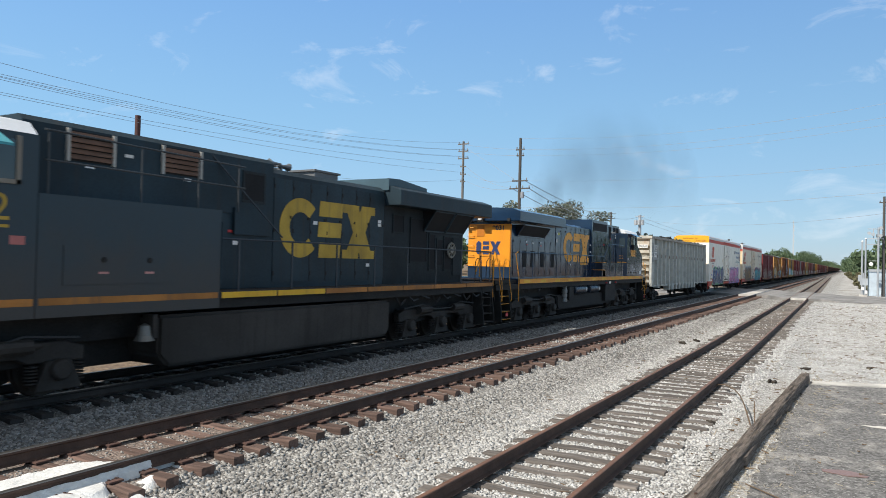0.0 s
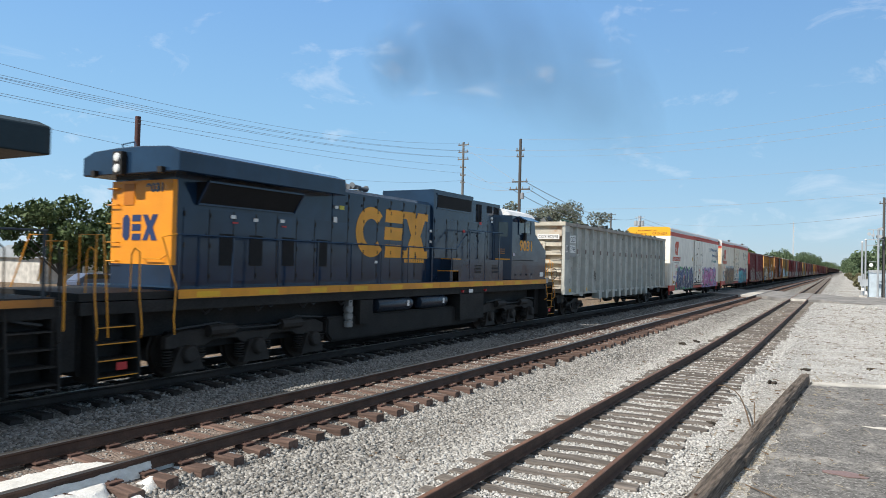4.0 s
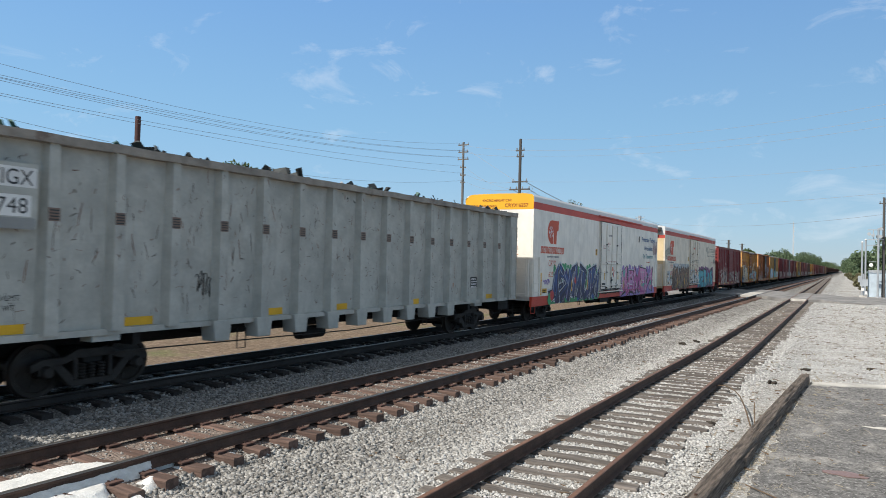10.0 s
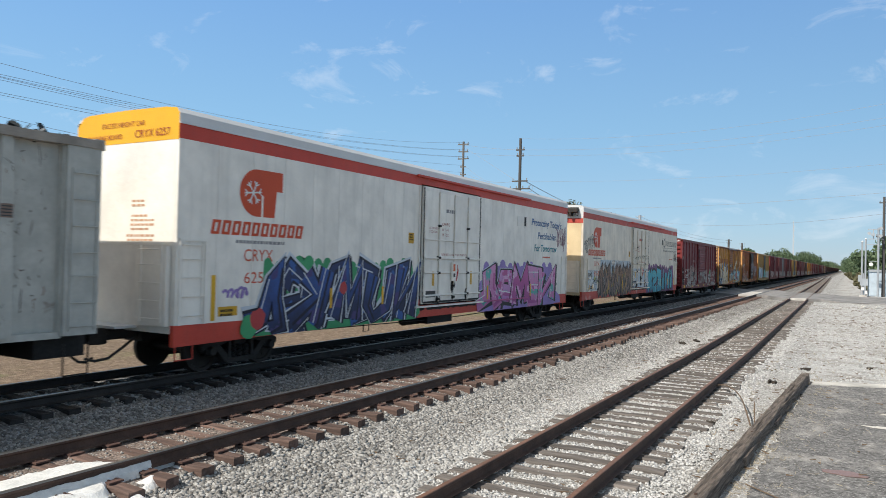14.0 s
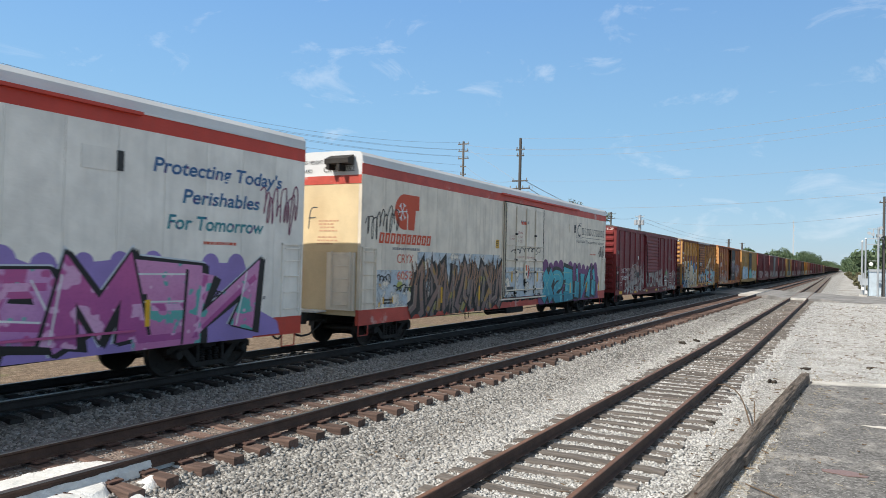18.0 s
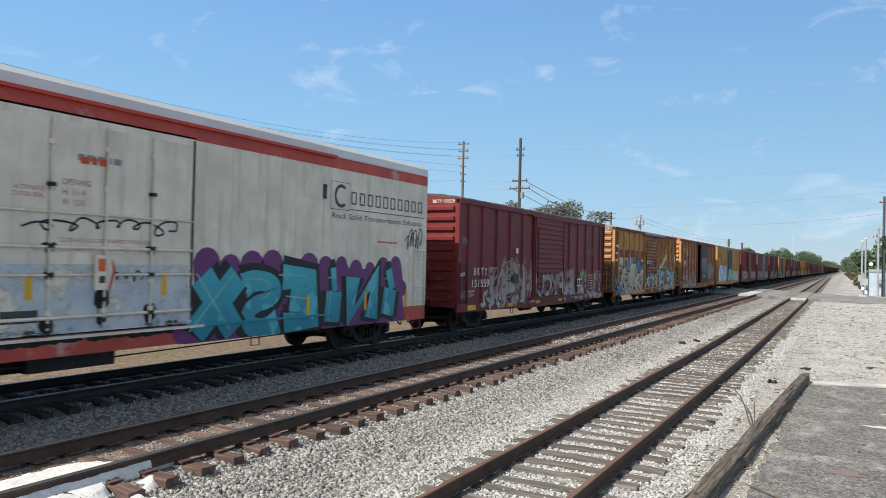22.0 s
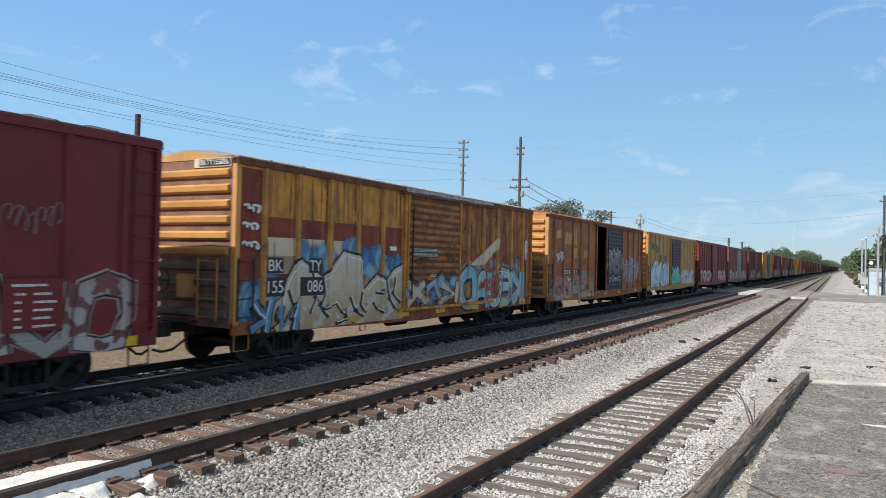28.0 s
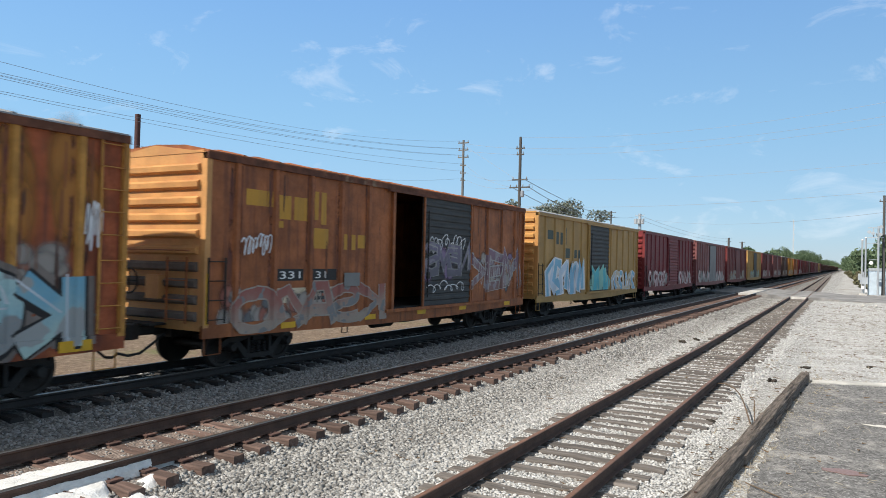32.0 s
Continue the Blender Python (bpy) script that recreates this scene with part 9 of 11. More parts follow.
for a in (10.36, 11.4, 12.6, 13.8, 14.95):      # yellow left in the middle of each upper panel, dark rust round it, grey spray low down
    for k in range(5):
        mist(b2, a + rnd.uniform(0.2, 0.7), rnd.uniform(2.9, 4.1), rnd.uniform(0.35, 0.5), rnd.uniform(0.5, 0.9), ochre_mist, 1.5412 + 0.00004 * k)
    for k in range(4):
        mist(b2, a + rnd.choice((-0.05, 0.62, 0.7)), rnd.uniform(2.2, 4.3), rnd.uniform(0.05, 0.12), rnd.uniform(0.25, 0.6), rust_mist, 1.5416 + 0.00004 * k)
    for k in range(6):
        mist(b2, a + rnd.uniform(-0.1, 0.8), rnd.uniform(1.1, 2.45), rnd.uniform(0.2, 0.4), rnd.uniform(0.15, 0.3), ash_mist, 1.5420 + 0.00004 * k)
for k in range(14):      # grime runs on the door's lower half
    mist(b2, rnd.uniform(6.95, 9.9), rnd.uniform(1.3, 2.7), rnd.uniform(0.12, 0.4), rnd.uniform(0.06, 0.28), rust_mist, 1.6465 + 0.00004 * k)
for k in range(9):
    patch(b2, "bare_chord", 6.7 + 0.66 * k, 7.34 + 0.66 * k, 4.48 + 0.012 * (k % 3), 4.595, P("flaked_grey_metal", (0.36, 0.37, 0.39), var=0.5, size=0.25, rust=0.35, rust_col=(0.13, 0.07, 0.05)), x=1.6165)
ice_a = spray("spray_ice_blue", (0.13, 0.36, 0.50), (0.40, 0.54, 0.50), 0.85, 2.25, (0.33, 0.34, 0.33), 0.3, size=1.3)
ice_b = spray("spray_aqua", (0.42, 0.58, 0.56), (0.22, 0.44, 0.52), 0.85, 2.25, (0.26, 0.27, 0.27), 0.25, size=1.3)
haze = P("spray_haze_brown", (0.20, 0.165, 0.145), var=0.3, size=0.6)
piece(b2, 10.35, 15.6, 0.74, 2.22, ("ring", "arch", "cup", "hook", "fork"), [ice_a, ice_b], black, 63, x=1.5435, width=0.33, rim=0.05, lean=0.08, over=1.3, flare=0.25, deep=black, drop=(-0.05, -0.05), halo=haze, halo_w=0.15,
      shine=pale_line, ribs=RIBS_B2[5:], sill=1.04, soft=("ring", "cup", "arch", "hook"), jitter=0.05)
for k in range(3):
    bars(b2, 12.0 + 0.1 * k, 1.72 - 0.3 * k, 1.6, 0.13, 1, redg, x=1.6135, seed=40 + k)
tag(b2, 11.6, 12.8, 1.3, 1.9, redg, 64, x=1.6125, width=0.05)
tag(b2, 0.2, 0.72, 3.0, 3.27, white, 65, x=1.59, width=0.05, loops=3)
tag(b2, 0.2, 0.72, 2.62, 2.9, white, 66, x=1.59, width=0.05, loops=3)
tag(b2, 0.2, 0.76, 3.38, 3.66, white, 67, x=1.59, width=0.05, loops=3)
tag(b2, 15.6, 15.95, 2.3, 3.6, white, 68, x=1.606, width=0.03, loops=5)
bm = bmesh.new()
bm.faces.new([bm.verts.new((1.5445, a, b)) for a, b in ((10.95, 2.3), (12.75, 3.12), (13.25, 3.38), (13.35, 3.02), (12.1, 2.35))])
drape(bm, 1.5445, RIBS_B2[5:], 0.0)
part("bare_patch", bm, cream, b2)
patch(b2, "black_board", 7.1, 8.6, 2.55, 2.85, black, x=1.647)
lettering("SECURE BOTH HASPS", b2, 1.65, 7.15, 2.72, 0.10, M_WHITE, 1.4)
lettering("BEFORE MOVING CAR", b2, 1.65, 7.15, 2.58, 0.10, M_WHITE, 1.4)
lettering("LOCK", b2, 1.65, 8.1, 1.95, 0.09, M_WHITE, 0.4)
patch(b2, "white_card", 5.9, 6.25, 2.72, 2.84, M_WHITE)
bm = bmesh.new()
box(bm, 0.30, 1.42, -0.022, -0.014, 4.40, 4.60)
part("number_board", bm, cream, b2)
bm = bmesh.new()
box(bm, 0.46, 1.40, -0.026, -0.018, 4.42, 4.58)
part("black_board", bm, black, b2)
lettering("BKTY155086", b2, 0.50, -0.029, 4.45, 0.12, M_WHITE, 0.85, end=True)
for y in (0.7, 4.0, 6.4, 8.6, 11.0, 13.4, 15.2):
    patch(b2, "yellow_reflector", y, y + 0.6, 0.80, 0.99 if y < 1 or y > 15 else 0.93, M_YELLOW, x=1.5985)

b3 = boxcar(85.75, "orange-brown boxcar with an open dark door and scrawled graffiti", M_B3, M_B3_END, M_B3, M_DOORDARK, door_shift=1.55, d0=6.95, d1=10.15, ribs=[0.89, 2.07, 3.31, 4.52, 5.72], rib_mat=M_B3, chord_mat=M_CHORD, low_end=M_GRIME_SHADE)
faded = P("faded_yellow_mark", (0.52, 0.26, 0.02), streak=0.3)
for a, b, z0, z1 in ((1.15, 2.0, 3.6, 3.95), (2.15, 2.6, 3.35, 3.9), (2.7, 3.2, 3.35, 3.9), (3.4, 3.6, 3.4, 4.1), (3.7, 3.9, 3.3, 4.1), (2.15, 2.35, 3.15, 3.3), (3.4, 4.0, 2.7, 3.2), (4.6, 4.8, 2.7, 3.1), (4.95, 5.15, 2.7, 3.1), (5.25, 5.6, 2.75, 3.1)):
    patch(b3, "faded_mark", a, b, z0, z1, faded, x=1.5425)
for a, s in ((2.14, "331"), (3.42, "31")):
    patch(b3, "black_board", a, a + 0.95, 1.92, 2.20, black, x=1.5425)
    lettering(s, b3, 1.545, a + 0.12, 1.97, 0.17, M_WHITE, 0.72 if s == "331" else 0.4)
patch(b3, "cream_board", 2.15, 3.2, 1.4, 1.75, cream, x=1.5425)
patch(b3, "cream_board", 3.42, 4.35, 1.4, 1.75, cream, x=1.5425)
lettering("LD LMT", b3, 1.545, 2.3, 1.60, 0.09, M_DOORDARK, 0.5)
lettering("LT WT", b3, 1.545, 2.3, 1.46, 0.09, M_DOORDARK, 0.45)
bars(b3, 3.5, 1.60, 0.7, 0.09, 2, M_DOORDARK, x=1.545, seed=2)
tag(b3, 0.95, 2.0, 2.35, 3.2, white, 71, x=1.606, width=0.035, loops=8)
piece(b3, 8.65, 11.55, 1.95, 3.0, ("ess", "zig", "hook", "bolt"), [spray("spray_dull_violet", (0.15, 0.125, 0.20), (0.10, 0.095, 0.12), 1.9, 3.0, (0.22, 0.20, 0.24), 0.3)], grey, 72, x=1.648, width=0.2, rim=0.03, over=1.35, shine=ash_line, jitter=0.09)
tag(b3, 8.7, 11.4, 2.6, 3.4, white, 74, x=1.652, width=0.03, loops=9)
tag(b3, 8.7, 11.4, 1.4, 1.9, white, 75, x=1.652, width=0.03, loops=6)
piece(b3, 11.8, 16.0, 1.35, 2.85, ("fork", "hook", "zig"), [spray("spray_mauve", (0.20, 0.115, 0.17), (0.24, 0.13, 0.10), 1.3, 2.9, (0.28, 0.24, 0.26), 0.35)], P("spray_chalk", (0.44, 0.42, 0.40)), 73, x=1.5425, width=0.26, rim=0.035, over=1.35, ribs=(10.73, 11.93, 13.14, 14.38, 15.56), jitter=0.08)
tag(b3, 12.2, 15.6, 1.5, 2.9, P("spray_chalk", (0.44, 0.42, 0.40)), 77, x=1.607, width=0.03, loops=12)
lilac_mist = mist_material("spray_lilac_mist", (0.24, 0.17, 0.27))
for k in range(22):
    y = rnd.uniform(8.7, 11.4) if k < 12 else rnd.uniform(11.9, 15.8)
    mist(b3, y, rnd.uniform(2.0, 2.85), rnd.uniform(0.2, 0.4), rnd.uniform(0.15, 0.35), lilac_mist, (1.6465 if k < 12 else 1.5418) + 0.00004 * k)
chalk_mist, rose_mist, slate_mist = mist_material("spray_chalk_mist", (0.36, 0.32, 0.28)), mist_material("spray_rose_mist", (0.36, 0.13, 0.09)), mist_material("spray_slate_mist", (0.15, 0.15, 0.15))
for k in range(46):      # layers of worn spray low on the side
    y = 0.5 + 6.1 * (k + rnd.random()) / 46 if k < 30 else 10.6 + 5.3 * (k - 30 + rnd.random()) / 16
    mist(b3, y, rnd.uniform(0.95, 1.75) if k < 30 else rnd.uniform(1.2, 2.6), rnd.uniform(0.14, 0.34), rnd.uniform(0.14, 0.38), (chalk_mist, rose_mist, slate_mist, chalk_mist)[k % 4], 1.5432 + 0.00001 * k)
piece(b3, 0.9, 6.5, 0.78, 1.85, ("ring", "wave", "arch", "ess", "fork"), [spray("spray_dull_red", (0.30, 0.09, 0.07), (0.36, 0.29, 0.23), 0.9, 1.8, (0.20, 0.20, 0.20), 0.35)], P("spray_dull_chalk", (0.36, 0.30, 0.25)), 76, x=1.544, width=0.2, rim=0.028, over=1.3, ribs=(0.89, 2.07, 3.31, 4.52, 5.72), sill=1.04, soft=("ring", "ess"), jitter=0.07)
patch(b3, "grey_plate", 4.62, 5.3, 1.75, 2.1, grey, x=1.604)
patch(b3, "yellow_strip", 0.05, 0.13, 1.05, 2.1, M_YELLOW, x=1.592)
for y in (2.3, 5.6, 8.3, 11.0, 14.6):
    patch(b3, "yellow_reflector", y, y + 0.5, 0.82, 0.96, M_YELLOW, x=1.5905)

def rust_runs(car, seed, x_low, count, mats):
    """Streaks of rust that run down from the chord, the ribs' feet and the bolts."""
    rnd = random.Random(seed)
    for k in range(count):
        y = rnd.uniform(0.3, 16.1)
        if 6.5 < y < 10.4:
            continue
        z, h = rnd.choice((4.46, 4.46, 3.6, 2.9)) - rnd.uniform(0, 0.15), rnd.uniform(0.25, 1.3)
        bm = bmesh.new()
        strokes(bm, [[(y, z), (y + rnd.gauss(0, 0.01), z - 0.5 * h), (y + rnd.gauss(0, 0.015), z - h)]], rnd.uniform(0.015, 0.06), x_low + 0.0001 * k, 0, True)
        part("rust_run", bm, rnd.choice(mats), car)


def post_rust_shades(car, ribs, mat, seed):
    """Rust along both edges of the posts, their shadows put into its dark colour."""
    rnd = random.Random(seed)
    for r in ribs:
        for e, w in ((-1, rnd.uniform(0.05, 0.16)), (1, rnd.uniform(0.02, 0.06))):
            bm = bmesh.new()
            ln = [(r + e * (0.088 + 0.5 * w + rnd.uniform(0, 0.02)), z) for z in np.linspace(1.05, 4.44, 12)]
            for k in range(11):
                a = w * rnd.uniform(0.5, 1.0) / 2
                (p, q), (u, v) = ln[k], ln[k + 1]
                bm.faces.new([bm.verts.new((1.5432, c, d)) for c, d in ((p - a, q), (p + a, q), (u + a, v), (u - a, v))])
            bmesh.ops.remove_doubles(bm, verts=bm.verts[:], dist=0.004)
            part("rust_shade_strip", bm, mat, car)


# the posts' shadows are painted in with the rust on these two cars
post_rust_shades(b2, RIBS_B2, ragged_paint("post_rust_shade", (0.13, 0.030, 0.018), (0.24, 0.07, 0.025)), 5)
post_rust_shades(b3, (0.89, 2.07, 3.31, 4.52, 5.72, 10.73, 11.93, 13.14, 14.38, 15.56), ragged_paint("post_rust_shade_brown", (0.12, 0.034, 0.02), (0.20, 0.06, 0.025)), 6)
run_dark, run_red = P("rust_run_dark", (0.10, 0.036, 0.02), var=0.4), P("rust_run_red", (0.22, 0.07, 0.024), var=0.4)
rust_runs(b2, 301, 1.5436, 110, [run_dark, run_red, run_red])
rust_runs(b3, 302, 1.5436, 80, [run_dark, run_red])
b4 = boxcar(103.65, "tan-yellow boxcar with a dark door and blue and mint graffiti", M_B4, M_B2_END, M_ROOFGREY, M_DOORDARK, ribs=[0.89, 2.07, 3.31, 4.52, 5.72])
mural(b4, 0.9, 5.8, 1.0, 2.5, 4, [pale_blue, sky_b], white, None, 81, thick=0.34)
mural(b4, 6.9, 10.1, 1.1, 2.2, 3, [mint, teal2], mint, None, 82, x=1.648, thick=0.4)
mural(b4, 10.8, 15.8, 1.0, 2.0, 5, [sky_b, cream], white, None, 83, thick=0.24)
for a, b, z0, z1 in ((1.2, 1.9, 3.5, 3.9), (2.2, 2.6, 3.3, 3.85), (2.8, 3.1, 3.3, 3.85), (3.4, 3.6, 3.3, 4.1), (3.5, 4.1, 2.7, 3.15), (4.7, 5.1, 2.7, 3.1), (5.3, 5.6, 2.7, 3.1)):
    patch(b4, "dark_mark", a, b, z0, z1, P("dark_green_mark", (0.03, 0.05, 0.04)), x=1.5425)
b5 = boxcar(121.8, "dark red boxcar with pale graffiti", M_B1, M_B1_END, M_ROOFDARK, M_B1)
mural(b5, 1.0, 15.5, 1.0, 2.0, 14, [pale_pink, grey, pale_pink], M_B1, None, 91, shine=white, thick=0.25)

M_PINKCAR = surface("faded_pink_red_paint", (0.20, 0.070, 0.066), 0.6, var=0.25, size=1.4, streak=0.3, streak_col=(0.20, 0.05, 0.05))
M_REDCAR = surface("red_boxcar_paint", (0.135, 0.026, 0.024), 0.6, var=0.25, size=1.4, streak=0.3, streak_col=(0.12, 0.02, 0.02))
M_BROWNCAR = surface("brown_boxcar_paint", (0.11, 0.05, 0.035), 0.65, var=0.25, size=1.4, streak=0.3)
M_GREYCAR = surface("grey_car_paint", (0.20, 0.20, 0.20), 0.65, var=0.25, size=1.4, streak=0.3)
M_WHITEROOF = surface("white_roof_paint", (0.78, 0.78, 0.77), 0.55, var=0.08)
y_next = 139.85
far_kinds = ((M_PINKCAR, M_PINKCAR, M_ROOFGREY, M_GREYCAR, "faded pink-red boxcar with a grey door"), (M_REDCAR, M_B1_END, M_ROOFDARK, M_REDCAR, "red boxcar with streaked sides"),
             (M_B4, M_B2_END, M_ROOFGREY, M_DOORDARK, "tan-yellow boxcar with a dark door"), (M_REDCAR, M_B1_END, M_ROOFDARK, M_B1, "red boxcar with streaked sides"),
             (M_PINKCAR, M_PINKCAR, M_ROOFDARK, M_PINKCAR, "faded pink-red boxcar with ribbed sides"), (M_BROWNCAR, M_BROWNCAR, M_WHITEROOF, M_BROWNCAR, "dark brown boxcar with a white roof"),
             (M_B2, M_B2_END, M_WHITEROOF, M_B2, "yellow boxcar with a white roof"), (M_B3, M_B3_END, M_ROOFGREY, M_B3, "plain orange-brown boxcar with ribbed sides"),
             (M_B1, M_B1_END, M_ROOFDARK, M_B1, "plain dark red boxcar with ribbed sides"), (M_REDCAR, M_B1_END, M_ROOFDARK, M_REDCAR, "red boxcar with streaked sides"),
             (M_REDCAR, M_B1_END, M_ROOFDARK, M_B1, "red boxcar with streaked sides"), (M_BROWNCAR, M_BROWNCAR, M_ROOFDARK, M_BROWNCAR, "plain dark brown boxcar with ribbed sides"),
             (M_B1, M_B1_END, M_WHITEROOF, M_B1, "dark red boxcar with a white roof"), (M_REDCAR, M_B1_END, M_ROOFDARK, M_REDCAR, "red boxcar with streaked sides"))
for k in range(18):
    m = far_kinds[k % len(far_kinds)]
    c = boxcar(y_next, m[4], m[0], m[1], m[2], m[3], detail=1)
    if k < 9:
        mural(c, 0.8 + k % 3, 15.6 - k % 4, 1.0, 1.9, 9, [(pale_pink, grey, tan, grey)[k % 4], grey], (grey, tan, mint, pale_pink)[k % 4], None, 200 + k, thick=0.2)
    y_next += 18.05


def low_hopper(y0):
    """A low grey open car far down the train."""
    car = add_car("open_hopper", "brown open hopper car far down the train", y0)
    length = 15.2
    bm = bmesh.new()
    prism(bm, [(0.0, 3.6), (0.6, 1.3), (length - 0.6, 1.3), (length, 3.6), (length, 4.3), (0.0, 4.3)], "x", -1.5, 1.5)
    part("body", bm, M_BROWNCAR if int(y0) % 2 else M_REDCAR, car)
    for y in np.linspace(1.2, length - 1.2, 8):
        boxes("rib", [(1.5, 1.58, y - 0.08, y + 0.08, 1.45, 4.3)], M_BROWNCAR, car)
    boxes("load", [(-1.3, 1.3, 0.4, length - 0.4, 4.28, 4.4)], M_WHITEROOF if int(y0) % 3 == 0 else M_BLACK, car)
    underframe(car, length)
    ends_gear(car, length, False)


while y_next < 1150:
    low_hopper(y_next)
    y_next += 16.9


def motions():
    """The train rolls towards -y and past the camera; its near wheels turn with it."""
    times = [0, 2, 4, 6, 8, 10, 12, 14, 16, 18, 20, 22, 24, 26, 28, 30, 32]
    for car, y0 in TRAIN:
        walk(car, [(t, pose(D_MAIN, y0 - travel(t), 0)) for t in times])
    # the smoke hangs back from the stack and lifts as it goes along with the train
    rise = ((0, 0.0, 0.0), (2, 0.6, 1.0), (4, 3.0, 3.0), (6, 9.0, 6.0), (8, 13.0, 9.0), (12, 14.0, 10.0), (20, 14.0, 10.0), (32, 14.0, 10.0))
    for puff, y, z in SMOKE:
        walk(puff, [(t, pose(D_MAIN, y - 37.9 - travel(t) + back, z + up)) for t, up, back in rise])
    fine = [0.12 * k for k in range(267)]
    fine[-1] = 32.0
    for wheel, y, r in MOVING_WHEELS:
        walk(wheel, [(t, pose(0, y, r, math.degrees(travel(t) / r) % 360)) for t in fine])




# ---- poles and wires ----
M_POLE = surface("weathered_pole_wood", (0.105, 0.097, 0.09), 0.9, var=0.4, size=0.6, grain=10, bump=0.4, stretch=(4, 4, 0.3))
M_POLE_PALE = surface("grey_pole_wood", (0.18, 0.172, 0.16), 0.9, var=0.3, size=0.6, grain=10, bump=0.4, stretch=(4, 4, 0.3))
M_WIRE = surface("grey_wire", (0.30, 0.32, 0.35), 0.6, var=0.1, bump=0)
M_INSUL = paint("grey_insulator", (0.30, 0.31, 0.32), rough=0.3)
M_POST = surface("rusty_steel_post", (0.085, 0.035, 0.03), 0.7, var=0.3, size=0.5)
M_SILVER = surface("galvanised_sheet", (0.52, 0.54, 0.55), 0.45, 0.5, var=0.12, size=0.8)
M_CABINET = surface("pale_blue_cabinet_paint", (0.50, 0.58, 0.64), 0.55, var=0.12, size=0.8)


def utility_pole(name, label, x, y, top, mat, arms, r=0.16):
    """arms: (height, half width, insulators on it)"""
    p = thing(name, label, "utility pole", (x, y, 0))
    bm = bmesh.new()
    rod(bm, (0, 0, -1.0), (0, 0, top), r, 12, r * 0.72)
    part("pole", bm, mat, p, smooth=True)
    for z, half, pins in arms:
        a = boxes("crossarm", [(-half, half, -0.06, 0.06, z - 0.06, z + 0.06)], mat, p)
        for k in range(pins):
            u = -half + 0.08 + (2 * half - 0.16) * k / max(1, pins - 1)
            bm = bmesh.new()
            lathe(bm, [(0.02, 0.0), (0.06, 0.05), (0.04, 0.10), (0.06, 0.15), (0.02, 0.22)], (u, 0, z + 0.06), "z", 8)
            part("insulator", bm, M_INSUL, a)
    return p


utility_pole("utility_pole", "tall grey wooden pole carrying six wires on short arms", -37.3, 70.0, 15.75, M_POLE_PALE,
                  ((15.45, 0.65, 2), (14.65, 0.6, 2), (13.85, 0.65, 2), (12.95, 0.35, 1), (12.1, 0.35, 1), (11.3, 0.3, 1)), 0.17)
pb = utility_pole("utility_pole", "dark wooden pole with crossarms, wires and a drooping lamp bracket", -26.1, 60.0, 13.8, M_POLE, ((12.75, 0.42, 2), (12.2, 0.35, 2), (9.9, 0.75, 3), (9.2, 1.0, 4)), 0.17)
bm = bmesh.new()
lathe(bm, [(0.05, 0.0), (0.17, 0.05), (0.17, 0.55), (0.05, 0.62)], (0.28, 0, 8.3), "z", 12)
path_rod(bm, [(0.8, 0, 9.1), (1.05, 0, 9.5), (1.3, 0, 9.35), (1.15, 0, 8.95), (0.7, 0, 8.9)], 0.02, 5)
part("wire_loops", bm, M_WIRE, pb)
for x, y, top, mat in ((-45.2, 154.0, 13.9, M_POLE), (-45.0, 178.0, 14.9, M_SILVER), (-41.0, 300.0, 13.5, M_POLE), (-41.5, 345.0, 13.5, M_POLE)):
    p = utility_pole("utility_pole", "weathered wooden utility pole beyond the tracks", x, y, top, mat, ((top - 0.4, 1.1, 4), (top - 1.4, 0.9, 3)), 0.22 if y < 170 else 0.50)
bm = bmesh.new()
for k in range(3):
    lathe(bm, [(0.1, 0), (0.42, 0.1), (0.42, 1.2), (0.1, 1.3)], (-45.0 - 0.85 + 0.85 * k, 177.3, 12.3), "z", 10)
tagged(part("pole_transformers", bm, M_SILVER), "three grey transformer cans high on a wooden pole", "transformer")


def wire(p, q, sag, r=0.016, n=20):
    bm = bmesh.new()
    p, q = Vector(p), Vector(q)
    pts = []
    for k in range(n + 1):
        f = k / n
        v = p.lerp(q, f)
        v.z -= 4 * sag * f * (1 - f)
        pts.append(v)
    path_rod(bm, pts, r, 4)
    tagged(part("overhead_wire", bm, M_WIRE), "thin dark overhead wire strung between poles", "wire", "overhead wires")


# towards the left, from the pale pole to the next one out of view
for za, zl, sag in ((15.66, 14.0, 2.9), (14.8, 12.2, 2.05), (14.05, 12.3, 2.0), (13.1, 10.9, 1.35), (12.3, 11.1, 1.3), (11.5, 12.6, 3.2)):
    for dx in (0.0, 0.5) if za > 13.5 and za < 14.9 else (0.0,):
        wire((-37.3 + dx, 70, za), (-37.3 + dx, -8, zl), sag, 0.012)
# over the tracks, from the dark pole to one out of view
for zb_, zr, sag in ((13.76, 15.0, 1.5), (12.75, 13.9, 1.3), (12.25, 13.4, 1.3), (9.9, 10.2, 0.8)):
    wire((-26.0, 59.95, zb_), (14.0, 52.0, zr), sag, 0.011)
wire((-26.0, 59.95, 7.5), (14.0, 52.0, 8.7), 0.9, 0.014)
wire((-45.0, 178.0, 13.9), (5.2, 98.0, 9.4), 1.6, 0.024)
